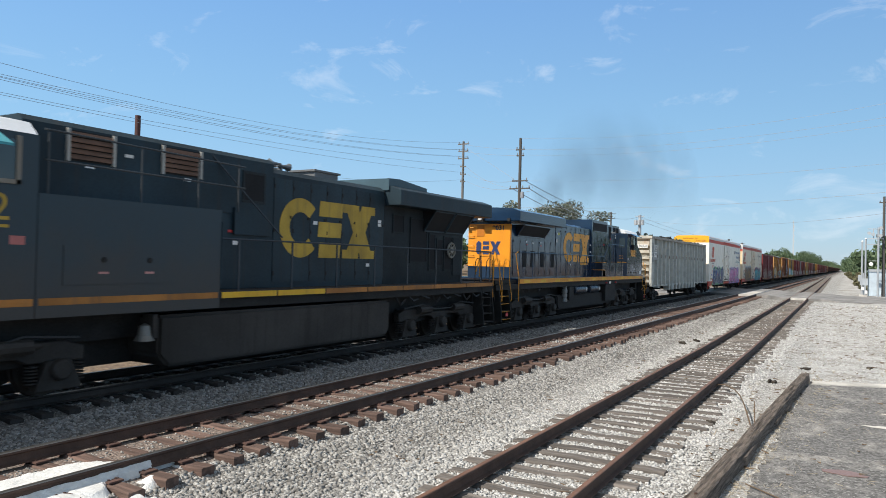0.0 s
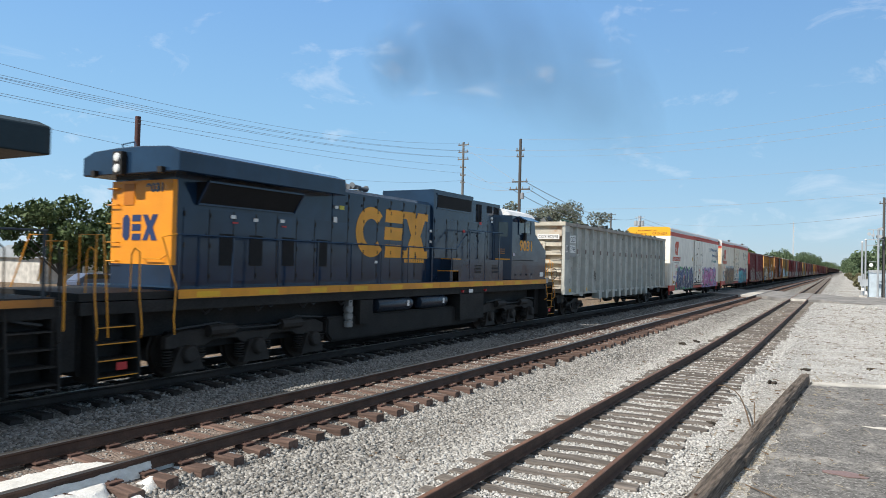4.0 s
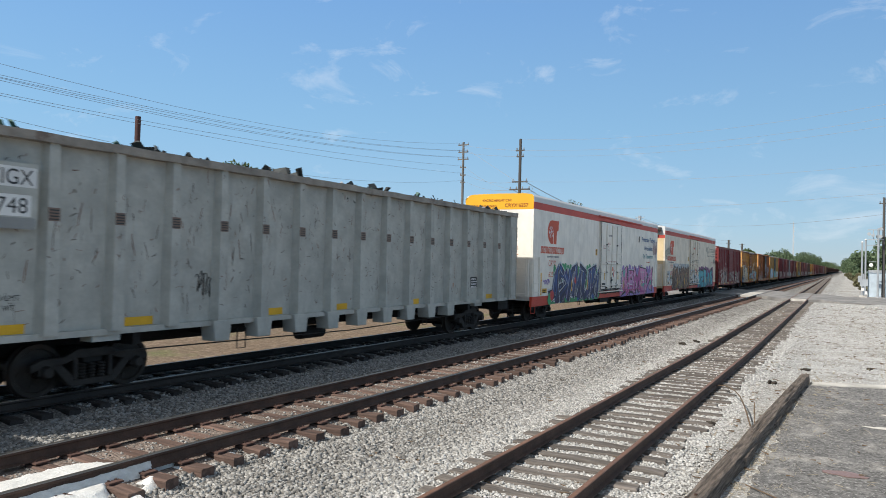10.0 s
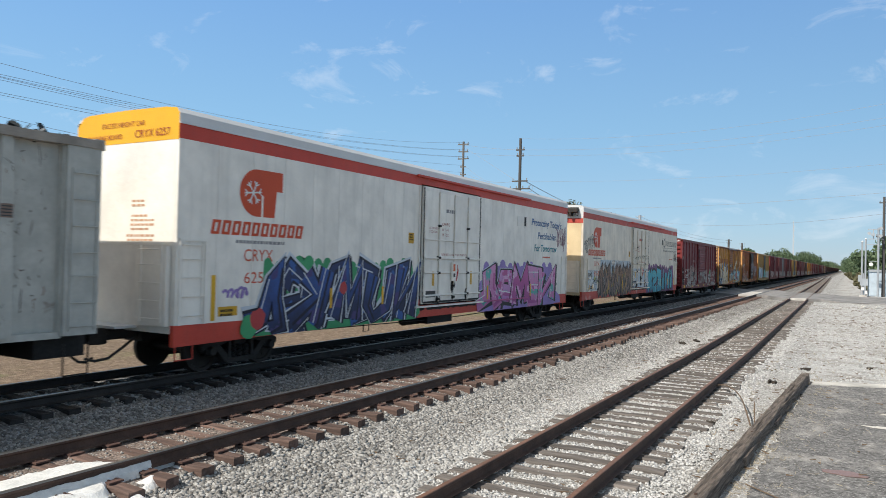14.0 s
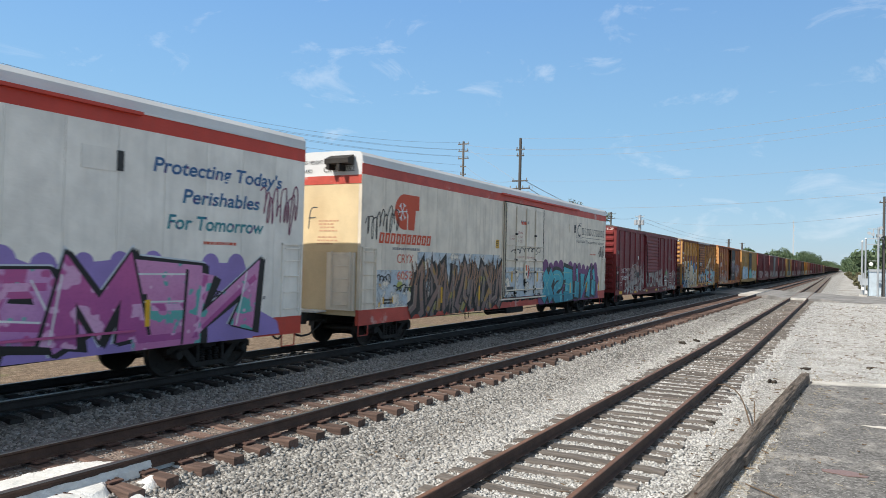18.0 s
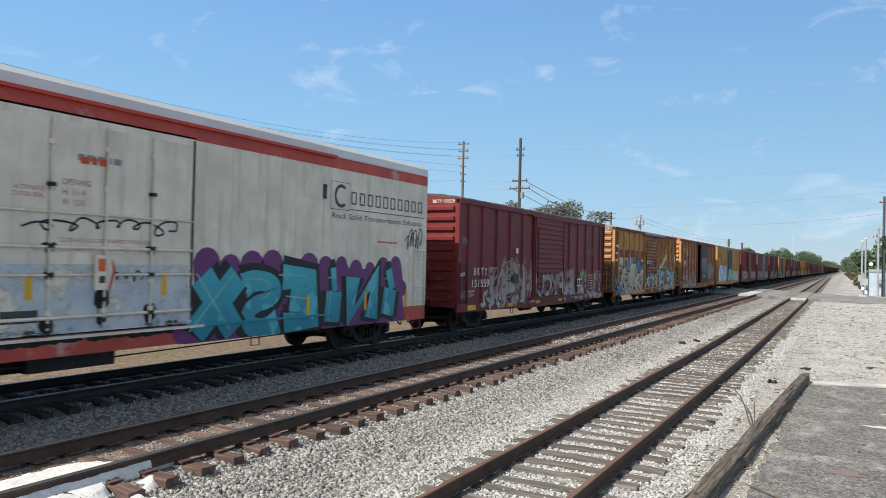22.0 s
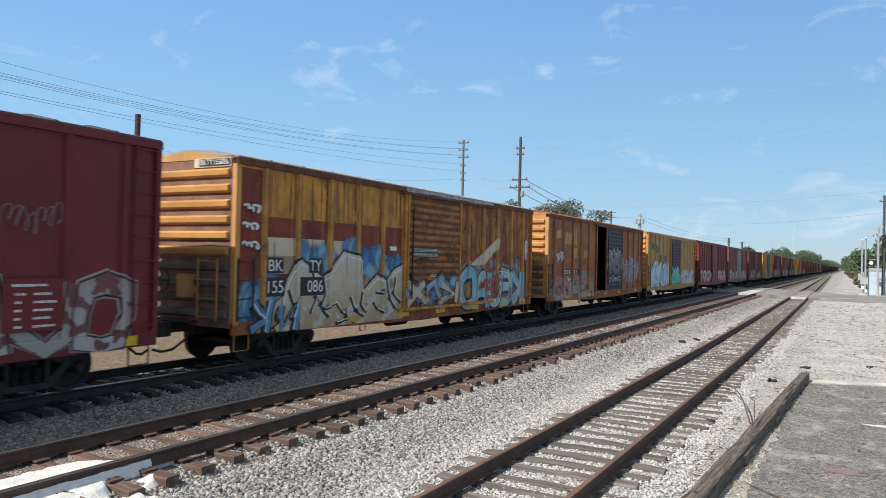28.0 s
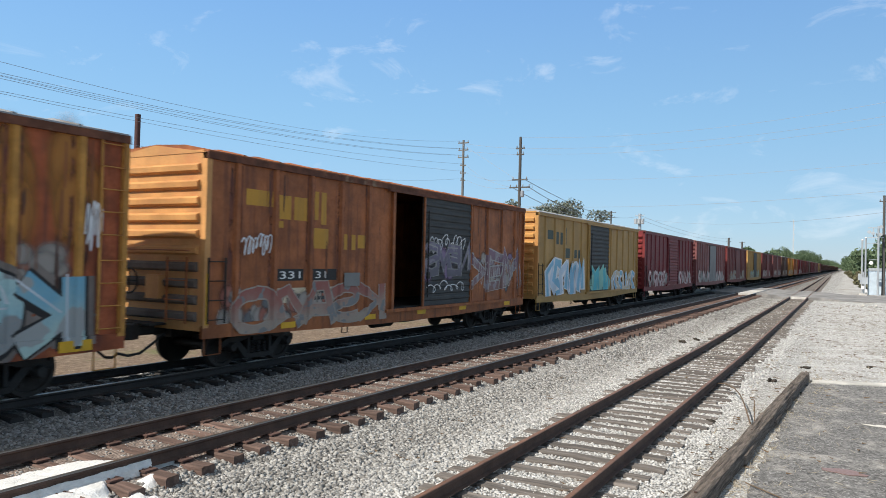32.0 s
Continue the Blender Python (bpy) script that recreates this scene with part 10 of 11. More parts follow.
# between the poles
for p, q, sag in (((-37.3, 70, 15.4), (-26.1, 60, 12.75), 0.1), ((-37.3, 70, 14.6), (-26.1, 60, 12.2), 0.1), ((-36.8, 70, 12.1), (-26.6, 60, 9.9), 0.4), ((-36.8, 70, 11.3), (-26.6, 60, 9.2), 0.4),
                  ((-37.3, 70, 15.2), (-26.4, 60, 9.9), 0.0), ((-37.0, 70, 13.0), (-26.6, 60, 9.2), 0.5), ((-25.2, 60, 9.2), (-45.2, 154, 13.4), 1.5), ((-25.6, 60, 9.9), (-45.0, 178, 14.5), 1.8), ((-26.8, 60, 9.2), (-45.6, 154, 13.4), 1.7),
                  ((-45.0, 178, 14.5), (-41.0, 300, 13.1), 1.2), ((-45.0, 178, 13.5), (-41.0, 300, 12.1), 1.2)):
    wire(p, q, sag, 0.016 if p[1] < 100 and q[1] < 100 else 0.03)

pst = thing("steel_post", "plain rust-red steel post standing behind the tracks", "post", (-47.5, 36.0, 0))
bm = bmesh.new()
rod(bm, (0, 0, -1.0), (0.05, 0, 13.03), 0.21, 14)
part("shaft", bm, M_POST, pst, smooth=True)


# ---- radio mast far off ----
mast = thing("radio_mast", "slender pale lattice radio mast far down the line", "mast", (-45.5, 750, 0))
bm = bmesh.new()
for k in range(3):
    a = 2.1 * k
    rod(bm, (0.5 * math.cos(a), 0.5 * math.sin(a), -1), (0.35 * math.cos(a), 0.35 * math.sin(a), 47), 0.2, 5)
for k in range(24):
    z = 2 * k
    rod(bm, (0.5, 0, z), (-0.25, 0.4, z + 2), 0.07, 4)
    rod(bm, (-0.25, 0.4, z), (-0.25, -0.4, z + 2), 0.07, 4)
part("lattice", bm, paint("pale_mast_paint", (0.6, 0.6, 0.6)), mast)
for z in (28, 33, 38, 42):
    boxes("antenna", [(0.4, 1.4, -0.1, 0.1, z, z + 0.7)], paint("pale_mast_paint", (0.6, 0.6, 0.6)), mast)


# ---- crossing equipment at the road ----
def signal_gear():
    g = thing("crossing_signal", "grey crossing signal mast with lamp heads on a bracket", "signal", (3.05, 98.5, 0))
    bm = bmesh.new()
    rod(bm, (0, 0, -0.6), (0, 0, 7.6), 0.12, 10)
    part("mast", bm, M_SILVER, g)
    boxes("bracket", [(-1.1, 0.5, -0.06, 0.06, 7.35, 7.45), (-1.1, 0.5, -0.06, 0.06, 6.2, 6.3), (-0.55, -0.45, -0.05, 0.05, 6.2, 7.4)], M_SILVER, g)
    for x, z in ((-0.95, 6.9), (-0.55, 6.75), (0.25, 7.5), (0.2, 6.6)):
        bm = bmesh.new()
        lathe(bm, [(0.04, 0.0), (0.20, 0.0), (0.20, 0.05), (0.12, 0.06), (0.12, 0.35)], (x, -0.3, z), "y", 14)
        part("lamp_head", bm, M_SILVER, g)
    bm = bmesh.new()
    lathe(bm, [(0.02, -0.05), (0.22, 0.0), (0.20, 0.15), (0.08, 0.22)], (-0.72, -0.2, 3.25), "y", 14)
    part("bell", bm, M_WHITE, g)
    boxes("sign_arm", [(-0.9, 0.1, -0.04, 0.04, 3.6, 3.66), (-1.3, 0.1, -0.04, 0.04, 5.55, 5.62)], M_SILVER, g)
    p = utility_pole("utility_pole", "tall dark wooden pole beside the road crossing", 3.62, 99.6, 11.3, M_POLE, ((10.6, 0.5, 2), (6.6, 0.8, 3)), 0.19)
    for x, top in ((1.44, 5.95), (1.80, 6.25)):
        q = thing("conduit_pole", "thin pale steel pole by the crossing", "pole", (x, 100.0, 0))
        bm = bmesh.new()
        rod(bm, (0, 0, -0.7), (0, 0, top), 0.10, 10)
        part("tube", bm, M_SILVER, q, smooth=True)
        bm = bmesh.new()
        lathe(bm, [(0.02, 0.16), (0.11, 0.10), (0.14, 0.0)], (0, 0, top), "z", 10)
        part("cap", bm, M_WHITE, q)
    c = thing("equipment_cabinet", "pale blue-grey steel equipment cabinet by the crossing", "cabinet", (3.2, 101.6, -0.6))
    boxes("body", [(-1.1, 1.6, -0.9, 0.9, 0.0, 2.95)], M_CABINET, c, bevel=0.03)
    bm = bmesh.new()
    prism(bm, [(-1.2, 2.95), (1.7, 2.95), (1.5, 3.25), (-1.0, 3.25)], "y", -1.0, 1.0)
    part("roof", bm, M_SILVER, c)
    for x in (-0.95, 0.05):
        d = boxes("door", [(x, x + 0.94, -0.93, -0.9, 0.15, 2.75)], M_CABINET, c)
        boxes("handle", [(x + 0.8, x + 0.86, -0.97, -0.93, 1.3, 1.6)], M_STEEL, d)
    m = thing("gate_mechanism", "grey crossing gate machine with white counterweights on a short mast", "gate machine", (1.55, 97.6, 0))
    boxes("machine", [(-0.35, 0.45, -0.3, 0.3, 0.75, 1.55)], M_SILVER, m, bevel=0.04)
    boxes("junction_box", [(-0.55, -0.15, -0.25, 0.25, 1.2, 1.95)], M_SILVER, m, bevel=0.03)
    bm = bmesh.new()
    rod(bm, (0, 0, -0.7), (0, 0, 2.2), 0.09, 8)
    part("mast", bm, M_SILVER, m)
    boxes("counterweight", [(-0.2, 0.1, -0.6, -0.4, 0.2, 0.55), (0.15, 0.4, -0.6, -0.4, -0.2, 0.15)], M_WHITE, m, bevel=0.03)
    boxes("base", [(-0.4, 0.4, -0.4, 0.4, -0.7, -0.35)], M_PALE, m)
    rnd = random.Random(3)
    bm = bmesh.new()
    for k in range(4):
        bmesh.ops.create_icosphere(bm, subdivisions=1, radius=1, matrix=Matrix.Translation((1.4 + rnd.uniform(-0.5, 0.6), 68 + rnd.uniform(-2.5, 1), -0.45)) @ Matrix.Diagonal((rnd.uniform(0.06, 0.16), rnd.uniform(0.1, 0.25), rnd.uniform(0.06, 0.16), 1)))
    tagged(part("white_rubble", bm, M_PALE), "small heap of white concrete rubble by the road", "rubble", kind="stuff")


signal_gear()


# ---- trees and woods ----
def leaf_material(name, dark, light):
    m, n, l, p = nodes_of(name)
    geo = n.new("ShaderNodeNewGeometry")
    col = mix_node(n, l, geo.outputs["Random Per Island"], dark, light)
    big = noise_node(n, l, geo.outputs["Position"], 0.35, 3)
    col = mix_node(n, l, ramp_node(n, l, big, 0.35, 0.7, 0.0, 0.5), col, shade(dark, 0.7))
    l.new(col, p.inputs["Base Color"])
    p.inputs["Roughness"].default_value = 0.65
    p.inputs["Specular IOR Level"].default_value = 0.25
    return m


M_LEAF = leaf_material("oak_leaves", (0.040, 0.068, 0.024), (0.115, 0.155, 0.060))
# sparse grey leaves, lightened in their colour for haze
M_LEAF_GREY = leaf_material("sparse_hazed_grey_leaves", (0.10, 0.115, 0.085), (0.22, 0.235, 0.18))
# far leaves are paler than the near ones: haze put into the colour
M_LEAF_FAR = leaf_material("far_hazed_leaves", (0.065, 0.105, 0.050), (0.155, 0.205, 0.110))
M_BARK = surface("grey_bark", (0.10, 0.085, 0.07), 0.95, var=0.4, size=0.3, bump=0.5, depth=0.03)


def quads_mesh(name, centres, size, rng, mat):
    n = len(centres)
    u = rng.normal(size=(n, 3))
    u /= np.linalg.norm(u, axis=1)[:, None]
    w = rng.normal(size=(n, 3))
    v = np.cross(u, w)
    v /= np.linalg.norm(v, axis=1)[:, None]
    s = size * rng.uniform(0.6, 1.35, n)[:, None]
    k = rng.uniform(0.45, 0.75, n)[:, None]
    P = np.stack([centres - u * s, centres + v * s * k, centres + u * s, centres - v * s * k], 1).reshape(-1, 3)
    me = bpy.data.meshes.new(name)
    me.vertices.add(4 * n)
    me.vertices.foreach_set("co", P.ravel().astype(np.float32))
    me.loops.add(4 * n)
    me.loops.foreach_set("vertex_index", np.arange(4 * n, dtype=np.int32))
    me.polygons.add(n)
    me.polygons.foreach_set("loop_start", np.arange(0, 4 * n, 4, dtype=np.int32))
    me.update(calc_edges=True)
    me.materials.append(mat)
    return me


def tree(x, y, height, spread, seed, mat, leaves=5000, size=0.16, lobes=16, low=0.3, label="broad leafy tree behind the tracks", base=-0.75):
    rng = np.random.default_rng(seed)
    t = thing("tree", label, "tree", (x, y, base))
    bm = bmesh.new()
    trunk_h = height * low
    rod(bm, (0, 0, -0.3), (0.1, 0.1, trunk_h), 0.03 * height, 8, 0.02 * height)
    centres = []
    for k in range(lobes):
        a, f = rng.uniform(0, 6.28), math.sqrt(rng.uniform(0.02, 1))
        z = height * rng.uniform(low + 0.12, 0.90)
        shrink = math.sqrt(max(0.12, 1 - ((z / height - 0.60) / 0.46) ** 2))
        c = np.array([spread * f * shrink * math.cos(a), spread * f * shrink * math.sin(a), z])
        centres.append(c)
        mid = Vector((c[0] * 0.4, c[1] * 0.4, trunk_h + (z - trunk_h) * 0.4))
        rod(bm, (0.1, 0.1, trunk_h * rng.uniform(0.75, 1.0)), mid, 0.011 * height, 6, 0.007 * height)
        rod(bm, mid, c, 0.007 * height, 5, 0.002 * height)
    part("trunk", bm, M_BARK, t)
    per = leaves // lobes
    pts = []
    for c in centres:
        r = spread * rng.uniform(0.22, 0.42)
        d = rng.normal(size=(per, 3))
        d /= np.linalg.norm(d, axis=1)[:, None]
        rad = r * rng.uniform(0.25, 1.0, (per, 1)) ** 0.6
        pts.append(c + d * rad * np.array([1, 1, 0.72]))
    part("crown", quads_mesh("crown", np.concatenate(pts), size, rng, mat), None, t)
    return t


# behind the train: a belt of broad trees, seen between and above the cars
for k, (x, y, h, s) in enumerate(((-52, 33, 8.0, 4.5), (-50, 39.5, 8.6, 4.2), (-53, 45, 9.0, 4.5), (-51, 51.5, 12.6, 5.0), (-52, 58.0, 11.6, 4.6), (-56, 64, 8.4, 4.5), (-58, 72, 8.2, 4.8))):
    tree(x, y, h, s, 20 + k, M_LEAF, 9000, 0.17, 18, 0.22)
tree(-47, 109.0, 13.8, 4.6, 40, M_LEAF_GREY, 3600, 0.20, 12, 0.35, "thin airy grey-green tree behind the tracks")
tree(-47, 121.0, 14.8, 5.6, 41, M_LEAF_GREY, 4200, 0.20, 18, 0.35, "thin airy grey-green tree behind the tracks")
tree(-46, 133.5, 15.6, 6.2, 42, M_LEAF_GREY, 5600, 0.20, 20, 0.35, "thin airy grey-green tree behind the tracks")
tree(-45, 427.0, 14.2, 8.5, 43, M_LEAF, 6000, 0.45, 18, 0.3, "round green tree far beyond the train")


def woods(name, label, spots, seed, mat, size):
    """Far woods: many crowns of leaf clumps, one object."""
    rng = np.random.default_rng(seed)
    pts = []
    for x, y, h, r in spots:
        n = 1300
        for _ in range(6):
            c = np.array([x + rng.uniform(-0.6, 0.6) * r, y + rng.uniform(-0.6, 0.6) * r, -0.7 + h * rng.uniform(0.3, 0.85)])
            d = rng.normal(size=(n // 6, 3))
            d /= np.linalg.norm(d, axis=1)[:, None]
            pts.append(c + d * r * 0.62 * rng.uniform(0.3, 1, (n // 6, 1)) ** 0.5 * np.array([1, 1, 0.8 * h / (2 * r)]))
    tagged(new(name, quads_mesh(name, np.concatenate(pts), size, rng, mat)), label, "woods", kind="stuff")


rw = random.Random(9)
spots = []
for k in range(90):
    y = 330 + 14.0 * k
    x = -38 - rw.uniform(0, 16) + 0.008 * (y - 500)
    spots.append((x, y, (rw.uniform(9, 12.5) if y > 600 else rw.uniform(5.5, 7.5)) + (5 if 620 < y < 1150 else 0) + 0.0035 * y, rw.uniform(4.5, 7)))
for k in range(46):
    y = 1580 + 55 * k
    spots.append((-34 - rw.uniform(0, 16) + 0.004 * (y - 1580), y, rw.uniform(17, 23), rw.uniform(9, 13)))
for k in range(26):
    spots.append((-75 - rw.uniform(0, 40), 90 + 11 * k, rw.uniform(8, 11), rw.uniform(4, 6)))
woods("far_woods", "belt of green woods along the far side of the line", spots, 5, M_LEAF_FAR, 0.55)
spots = []
for k in range(60):
    y = 122 + 6.0 * k * (1 + 0.035 * k)
    x = 6.6 + rw.uniform(0, 8) - min(8.5, 0.014 * (y - 120)) + (1.6 if y < 150 else 0)
    spots.append((x, y, rw.uniform(6.0, 9.5) + 0.006 * y, rw.uniform(2.6, 4.2) + 0.002 * y))
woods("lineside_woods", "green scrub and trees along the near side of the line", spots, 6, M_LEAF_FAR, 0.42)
spots = [(4.0 - 0.012 * 9 * k + rw.uniform(-0.8, 2.5), 108 + 9 * k, rw.uniform(1.2, 2.8), rw.uniform(1.0, 1.9)) for k in range(34)]
woods("dry_brush", "low dry brush beside the line", spots, 7, leaf_material("dry_brush_leaves", (0.12, 0.105, 0.06), (0.17, 0.17, 0.09)), 0.22)


# ---- parked cars and a low building behind the trees ----
def parked_car(x, y, col, name, label):
    c = thing("parked_car", label, "car", (x, y, -0.74), "cars parked beyond the tracks")
    m = paint(name, col, rough=0.25)
    bm = bmesh.new()
    prism(bm, [(-2.2, 0.35), (2.2, 0.35), (2.25, 0.75), (1.4, 0.95), (0.7, 1.42), (-1.3, 1.45), (-2.0, 0.98), (-2.25, 0.8)], "x", -0.85, 0.85)
    soften(bm, 0.08, 2)
    part("body", bm, m, c)
    for s in (-1, 1):
        bm = bmesh.new()
        prism(bm, [(1.2, 0.98), (0.62, 1.35), (-1.22, 1.38), (-1.75, 1.0)], "x", s * 0.84, s * 0.862)
        part("side_window", bm, M_GLASS, c)
        for yy in (-1.4, 1.4):
            bm = bmesh.new()
            lathe(bm, [(0.05, 0.0), (0.30, 0.0), (0.33, -0.05 * s), (0.33, -0.2 * s), (0.1, -0.2 * s)], (s * 0.88, yy, 0.33), "x", 16)
            part("wheel", bm, M_RUBBER, c)
    return c


for k, (x, y, col, nm, lb) in enumerate(((-57, 45.5, (0.72, 0.73, 0.74), "white_car_paint", "white car parked on the dry ground"), (-58, 50.5, (0.30, 0.33, 0.37), "grey_car_paint_gloss", "grey car parked on the dry ground"),
                                         (-57.5, 55.5, (0.65, 0.66, 0.68), "silver_car_paint", "silver car parked on the dry ground"), (-58.5, 40.5, (0.10, 0.13, 0.2), "blue_car_paint", "dark blue car parked on the dry ground"))):
    parked_car(x, y, col, nm, lb)
bld = thing("low_building", "low white building beyond the parked cars", "building", (-76, 55, -0.75))
boxes("wall", [(-5, 5, -12, 12, 0, 2.6)], M_PALE, bld)
bm = bmesh.new()
prism(bm, [(-5.5, 2.6), (5.5, 2.6), (0, 3.9)], "y", -12.4, 12.4)
part("roof", bm, M_SILVER, bld)
for y in (-9, -5, -1, 3, 7):
    w = boxes("window", [(5.0, 5.03, y, y + 1.6, 1.0, 2.0)], M_GLASS, bld)
    boxes("window_frame", [(5.0, 5.06, y - 0.1, y, 0.9, 2.1), (5.0, 5.06, y + 1.6, y + 1.7, 0.9, 2.1), (5.0, 5.06, y - 0.1, y + 1.7, 2.0, 2.1), (5.0, 5.06, y - 0.1, y + 1.7, 0.9, 1.0)], M_WHITE, w)


# ---- litter, weeds and twigs on the near ground ----
M_STRAW = surface("dry_straw", (0.38, 0.325, 0.235), 0.9, var=0.3, size=0.3)
M_TWIG = surface("dry_twig", (0.16, 0.11, 0.07), 0.9, var=0.3, size=0.2)


def straw():
    rnd = random.Random(17)
    bm = bmesh.new()
    for k in range(1300):
        y = rnd.uniform(6.5, 22.5)
        x = -1.66 + 0.048 * (y - 8) + 0.17 + abs(rnd.gauss(0, 0.28)) if rnd.random() < 0.72 else rnd.uniform(-1.9, 2.5)
        a, s = rnd.uniform(0, 6.28), rnd.uniform(0.04, 0.16)
        z = max(lie(x), -0.515 if x > -0.65 and y < 20.6 else lie(x)) + 0.012
        p = Vector((x, y, z))
        rod(bm, p, p + Vector((s * math.cos(a), s * math.sin(a), rnd.uniform(0.0, 0.05))), 0.0035, 3)
    for k in range(70):      # low tufts
        y = rnd.uniform(7, 30)
        x = rnd.choice((rnd.uniform(-2.1, -0.7), rnd.uniform(-1.2, 2.0) if y > 21 else rnd.uniform(-1.3, -0.8)))
        for j in range(7):
            a = rnd.uniform(0, 6.28)
            p = Vector((x, y, lie(x)))
            rod(bm, p, p + Vector((0.07 * math.cos(a), 0.07 * math.sin(a), rnd.uniform(0.05, 0.13))), 0.004, 3, 0.001)
    tagged(part("dry_litter", bm, M_STRAW), "dry straw and leaf litter along the timber and pad", "litter", kind="stuff")


straw()


def debris():
    """Dark twigs, bark and dead weed strewn over the gravel by the siding."""
    rnd = random.Random(23)
    bm = bmesh.new()
    for k in range(900):
        y = 9 + 60 * rnd.random() ** 1.6
        x = rnd.uniform(-2.2, 4.5) if rnd.random() < 0.8 else rnd.uniform(-6.5, -2.4)
        if x > -1.0 and y < 21.3 and rnd.random() < 0.75:
            continue
        z = max(lie(x), -0.52 if x > -0.9 and y < 20.5 else -9) + 0.02
        a, s = rnd.uniform(-0.6, 0.6) + rnd.choice((0, 3.14)), rnd.uniform(0.03, 0.12) * (1 + y / 40)
        p = Vector((x, y, z))
        q = p + Vector((s * math.cos(a), s * math.sin(a), rnd.uniform(0.0, 0.03)))
        rod(bm, p, q, rnd.uniform(0.006, 0.016) * (1 + y / 50), 4, 0.004)
    tagged(part("dark_debris", bm, M_TWIG), "dark broken twigs and bark strewn over the gravel", "debris", kind="stuff")


debris()


def twig(points, r, label):
    t = thing("dry_twig", label, "twig")
    bm = bmesh.new()
    path_rod(bm, points, r, 5)
    part("stem", bm, M_TWIG, t)


twig([(-2.85, 19.2, -0.46), (-2.62, 18.8, -0.38), (-2.40, 18.2, -0.32), (-2.20, 17.5, -0.28), (-2.02, 16.8, -0.26), (-1.87, 16.1, -0.27), (-1.75, 15.5, -0.31), (-1.66, 15.1, -0.38), (-1.58, 14.8, -0.48)], 0.015, "long bent dry twig arching over the gravel")
twig([(-1.62, 15.8, -0.2), (-1.56, 15.3, -0.35), (-1.52, 14.9, -0.46)], 0.011, "short dry twig leaning by the timber")
twig([(-1.2, 10.8, -0.49), (-0.3, 10.0, -0.5), (0.35, 9.6, -0.49)], 0.010, "thin pale twig lying on the worn pad")
M_CLOD = surface("dark_dead_weed", (0.05, 0.04, 0.03), 0.95, var=0.4, size=0.1)
rnd = random.Random(6)
for x, y, s in ((-2.3, 14.8, 0.10), (-1.75, 21.0, 0.13), (-1.1, 24.5, 0.12), (-5.6, 29.0, 0.16), (-5.3, 30.5, 0.14), (0.6, 26, 0.1)):
    bm = bmesh.new()
    for k in range(4):
        bmesh.ops.create_icosphere(bm, subdivisions=1, radius=1, matrix=Matrix.Translation((rnd.uniform(-0.7, 0.7) * s, rnd.uniform(-0.7, 0.7) * s, 0.3 * s)) @ Matrix.Diagonal((s * rnd.uniform(0.4, 0.8), s * rnd.uniform(0.5, 0.9), s * rnd.uniform(0.3, 0.6), 1)))
    for v in bm.verts:
        v.co += Vector((rnd.uniform(-1, 1), rnd.uniform(-1, 1), rnd.uniform(-1, 1))) * 0.18 * s
    o = part("dark_clod", bm, M_CLOD)
    o.location = (x, y, lie(x))
    tagged(o, "small dark clod of dead weeds on the gravel", "clod", "clods on the gravel")
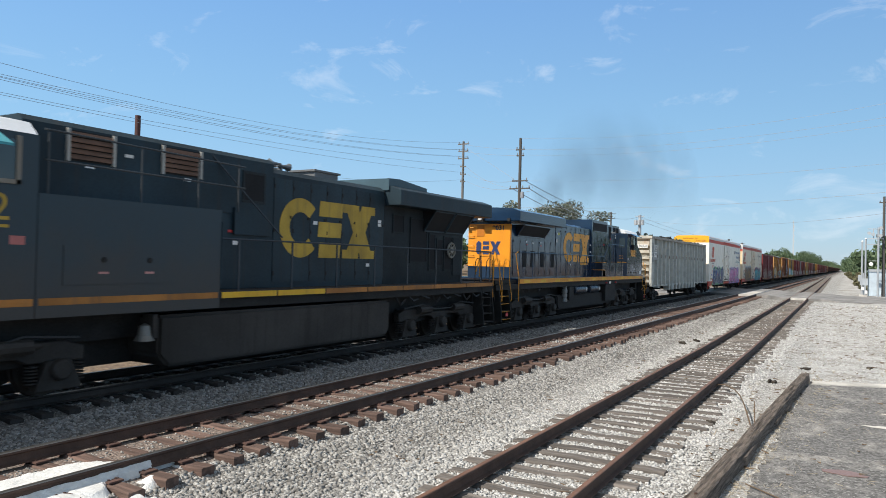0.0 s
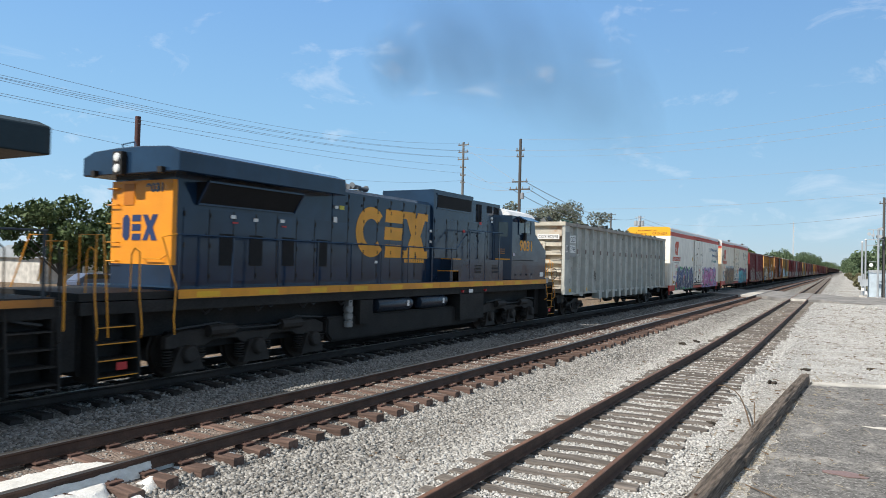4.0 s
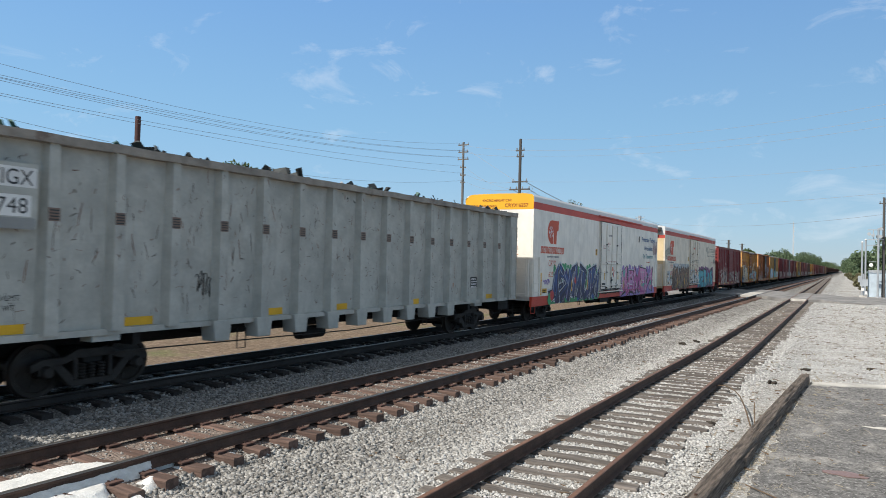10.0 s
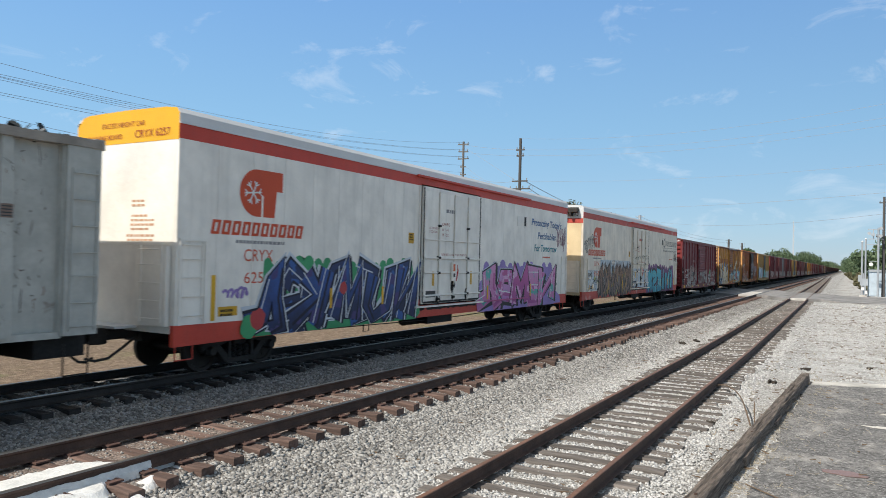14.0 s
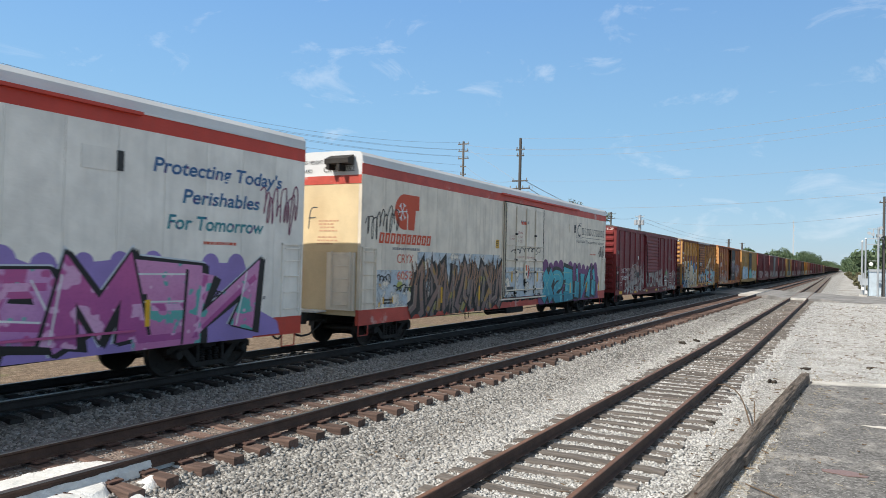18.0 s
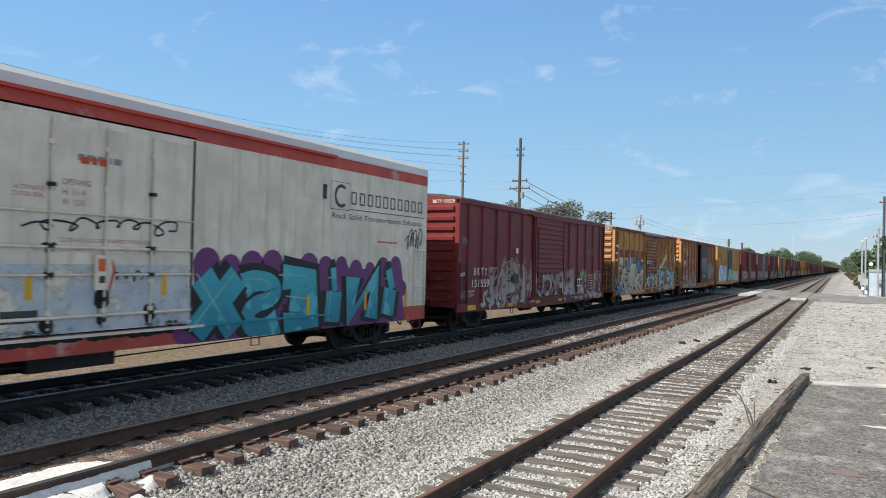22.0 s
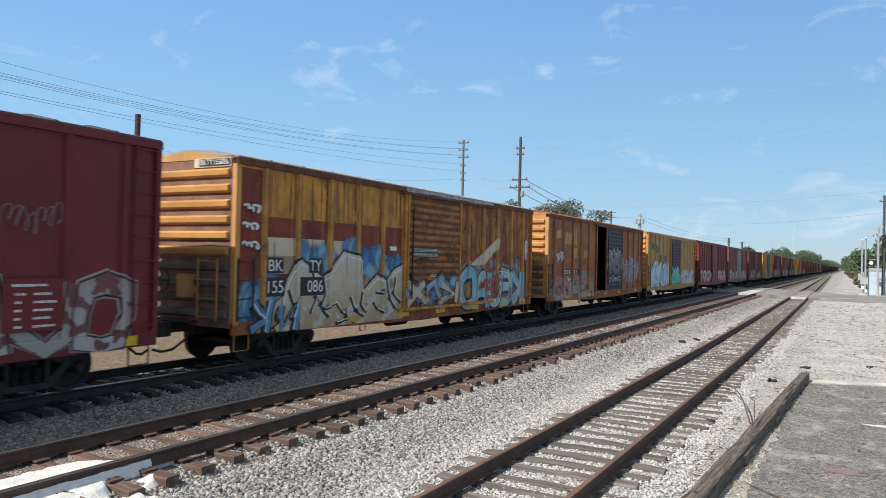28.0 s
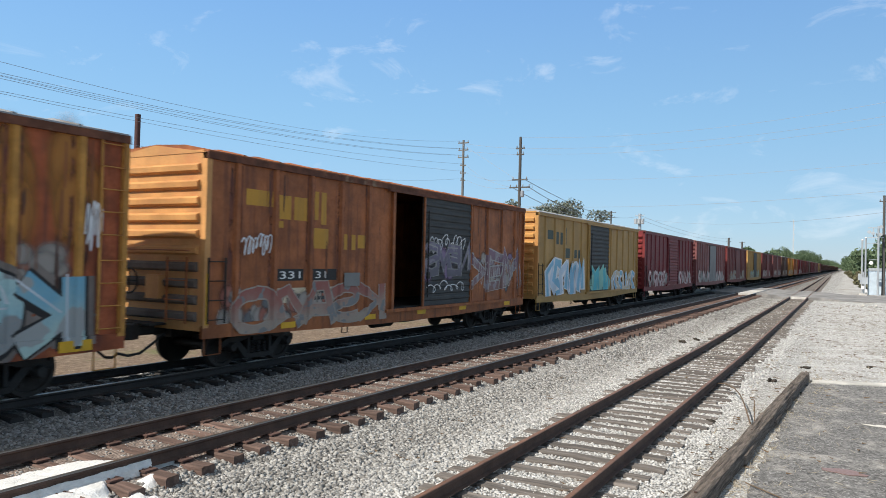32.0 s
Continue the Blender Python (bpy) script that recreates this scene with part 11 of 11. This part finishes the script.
# stains of pale cement and one of red on the pad
rnd = random.Random(15)
for x, y, rx, ry, m in ((0.95, 16.3, 0.55, 0.12, M_PALE), (1.3, 14.6, 0.5, 0.12, M_PALE), (1.1, 17.8, 0.35, 0.2, M_PALE), (1.7, 16.6, 0.8, 0.35, M_PALE), (-0.02, 12.3, 0.26, 0.14, paint("faded_red_stain", (0.22, 0.145, 0.13)))):
    bm = bmesh.new()
    pts = [(x + rx * (1 + rnd.uniform(-0.35, 0.35)) * math.cos(6.2832 * k / 16), y + ry * (1 + rnd.uniform(-0.35, 0.35)) * math.sin(6.2832 * k / 16)) for k in range(16)]
    prism(bm, pts, "z", -0.52, -0.510)
    tagged(part("pad_stain", bm, m), "worn patch on the asphalt pad", "stain", kind="structure")


# ---- exhaust smoke of the second locomotive: thin drifting puffs ----
def smoke_material(name, thick):
    m, n, l, p = nodes_of(name)
    co = n.new("ShaderNodeTexCoord").outputs["Object"]
    p.inputs["Base Color"].default_value = (0.10, 0.10, 0.105, 1)
    p.inputs["Roughness"].default_value = 1.0
    p.inputs["Specular IOR Level"].default_value = 0.0
    flat = n.new("ShaderNodeVectorMath")
    flat.operation = "MULTIPLY"
    flat.inputs[1].default_value = (0.0, 1.0, 1.0)
    l.new(co, flat.inputs[0])
    r = n.new("ShaderNodeVectorMath")
    r.operation = "LENGTH"
    l.new(flat.outputs[0], r.inputs[0])
    body = ramp_node(n, l, r.outputs["Value"], 0.0, 0.95, 1.0, 0.0)
    cloud = ramp_node(n, l, noise_node(n, l, co, 1.1, 3, 0.5), 0.25, 0.80, 0.45, 1.0)
    a = n.new("ShaderNodeMath")
    a.operation = "MULTIPLY"
    l.new(body, a.inputs[0])
    l.new(cloud, a.inputs[1])
    b = n.new("ShaderNodeMath")
    b.operation = "MULTIPLY"
    l.new(a.outputs[0], b.inputs[0])
    b.inputs[1].default_value = thick
    l.new(b.outputs[0], p.inputs["Alpha"])
    return m


SMOKE = []
for y, z, r, stretch, thick in ((1.0, 5.9, 1.5, 1.3, 0.28), (4.2, 7.2, 2.6, 1.6, 0.24), (9.0, 8.4, 3.8, 1.9, 0.20), (16.0, 9.2, 4.6, 2.2, 0.17), (26.0, 9.8, 5.2, 2.6, 0.13)):
    bm = bmesh.new()
    bmesh.ops.create_icosphere(bm, subdivisions=3, radius=1.0)
    puff = part("smoke_puff", bm, smoke_material("thin_smoke", thick), smooth=True)
    puff.scale = (0.3 * r, r * stretch, r)
    puff.visible_shadow = False
    tagged(puff, "puff of thin dark exhaust smoke above the locomotive", "smoke", "exhaust smoke")
    SMOKE.append((puff, y, z))
motions()
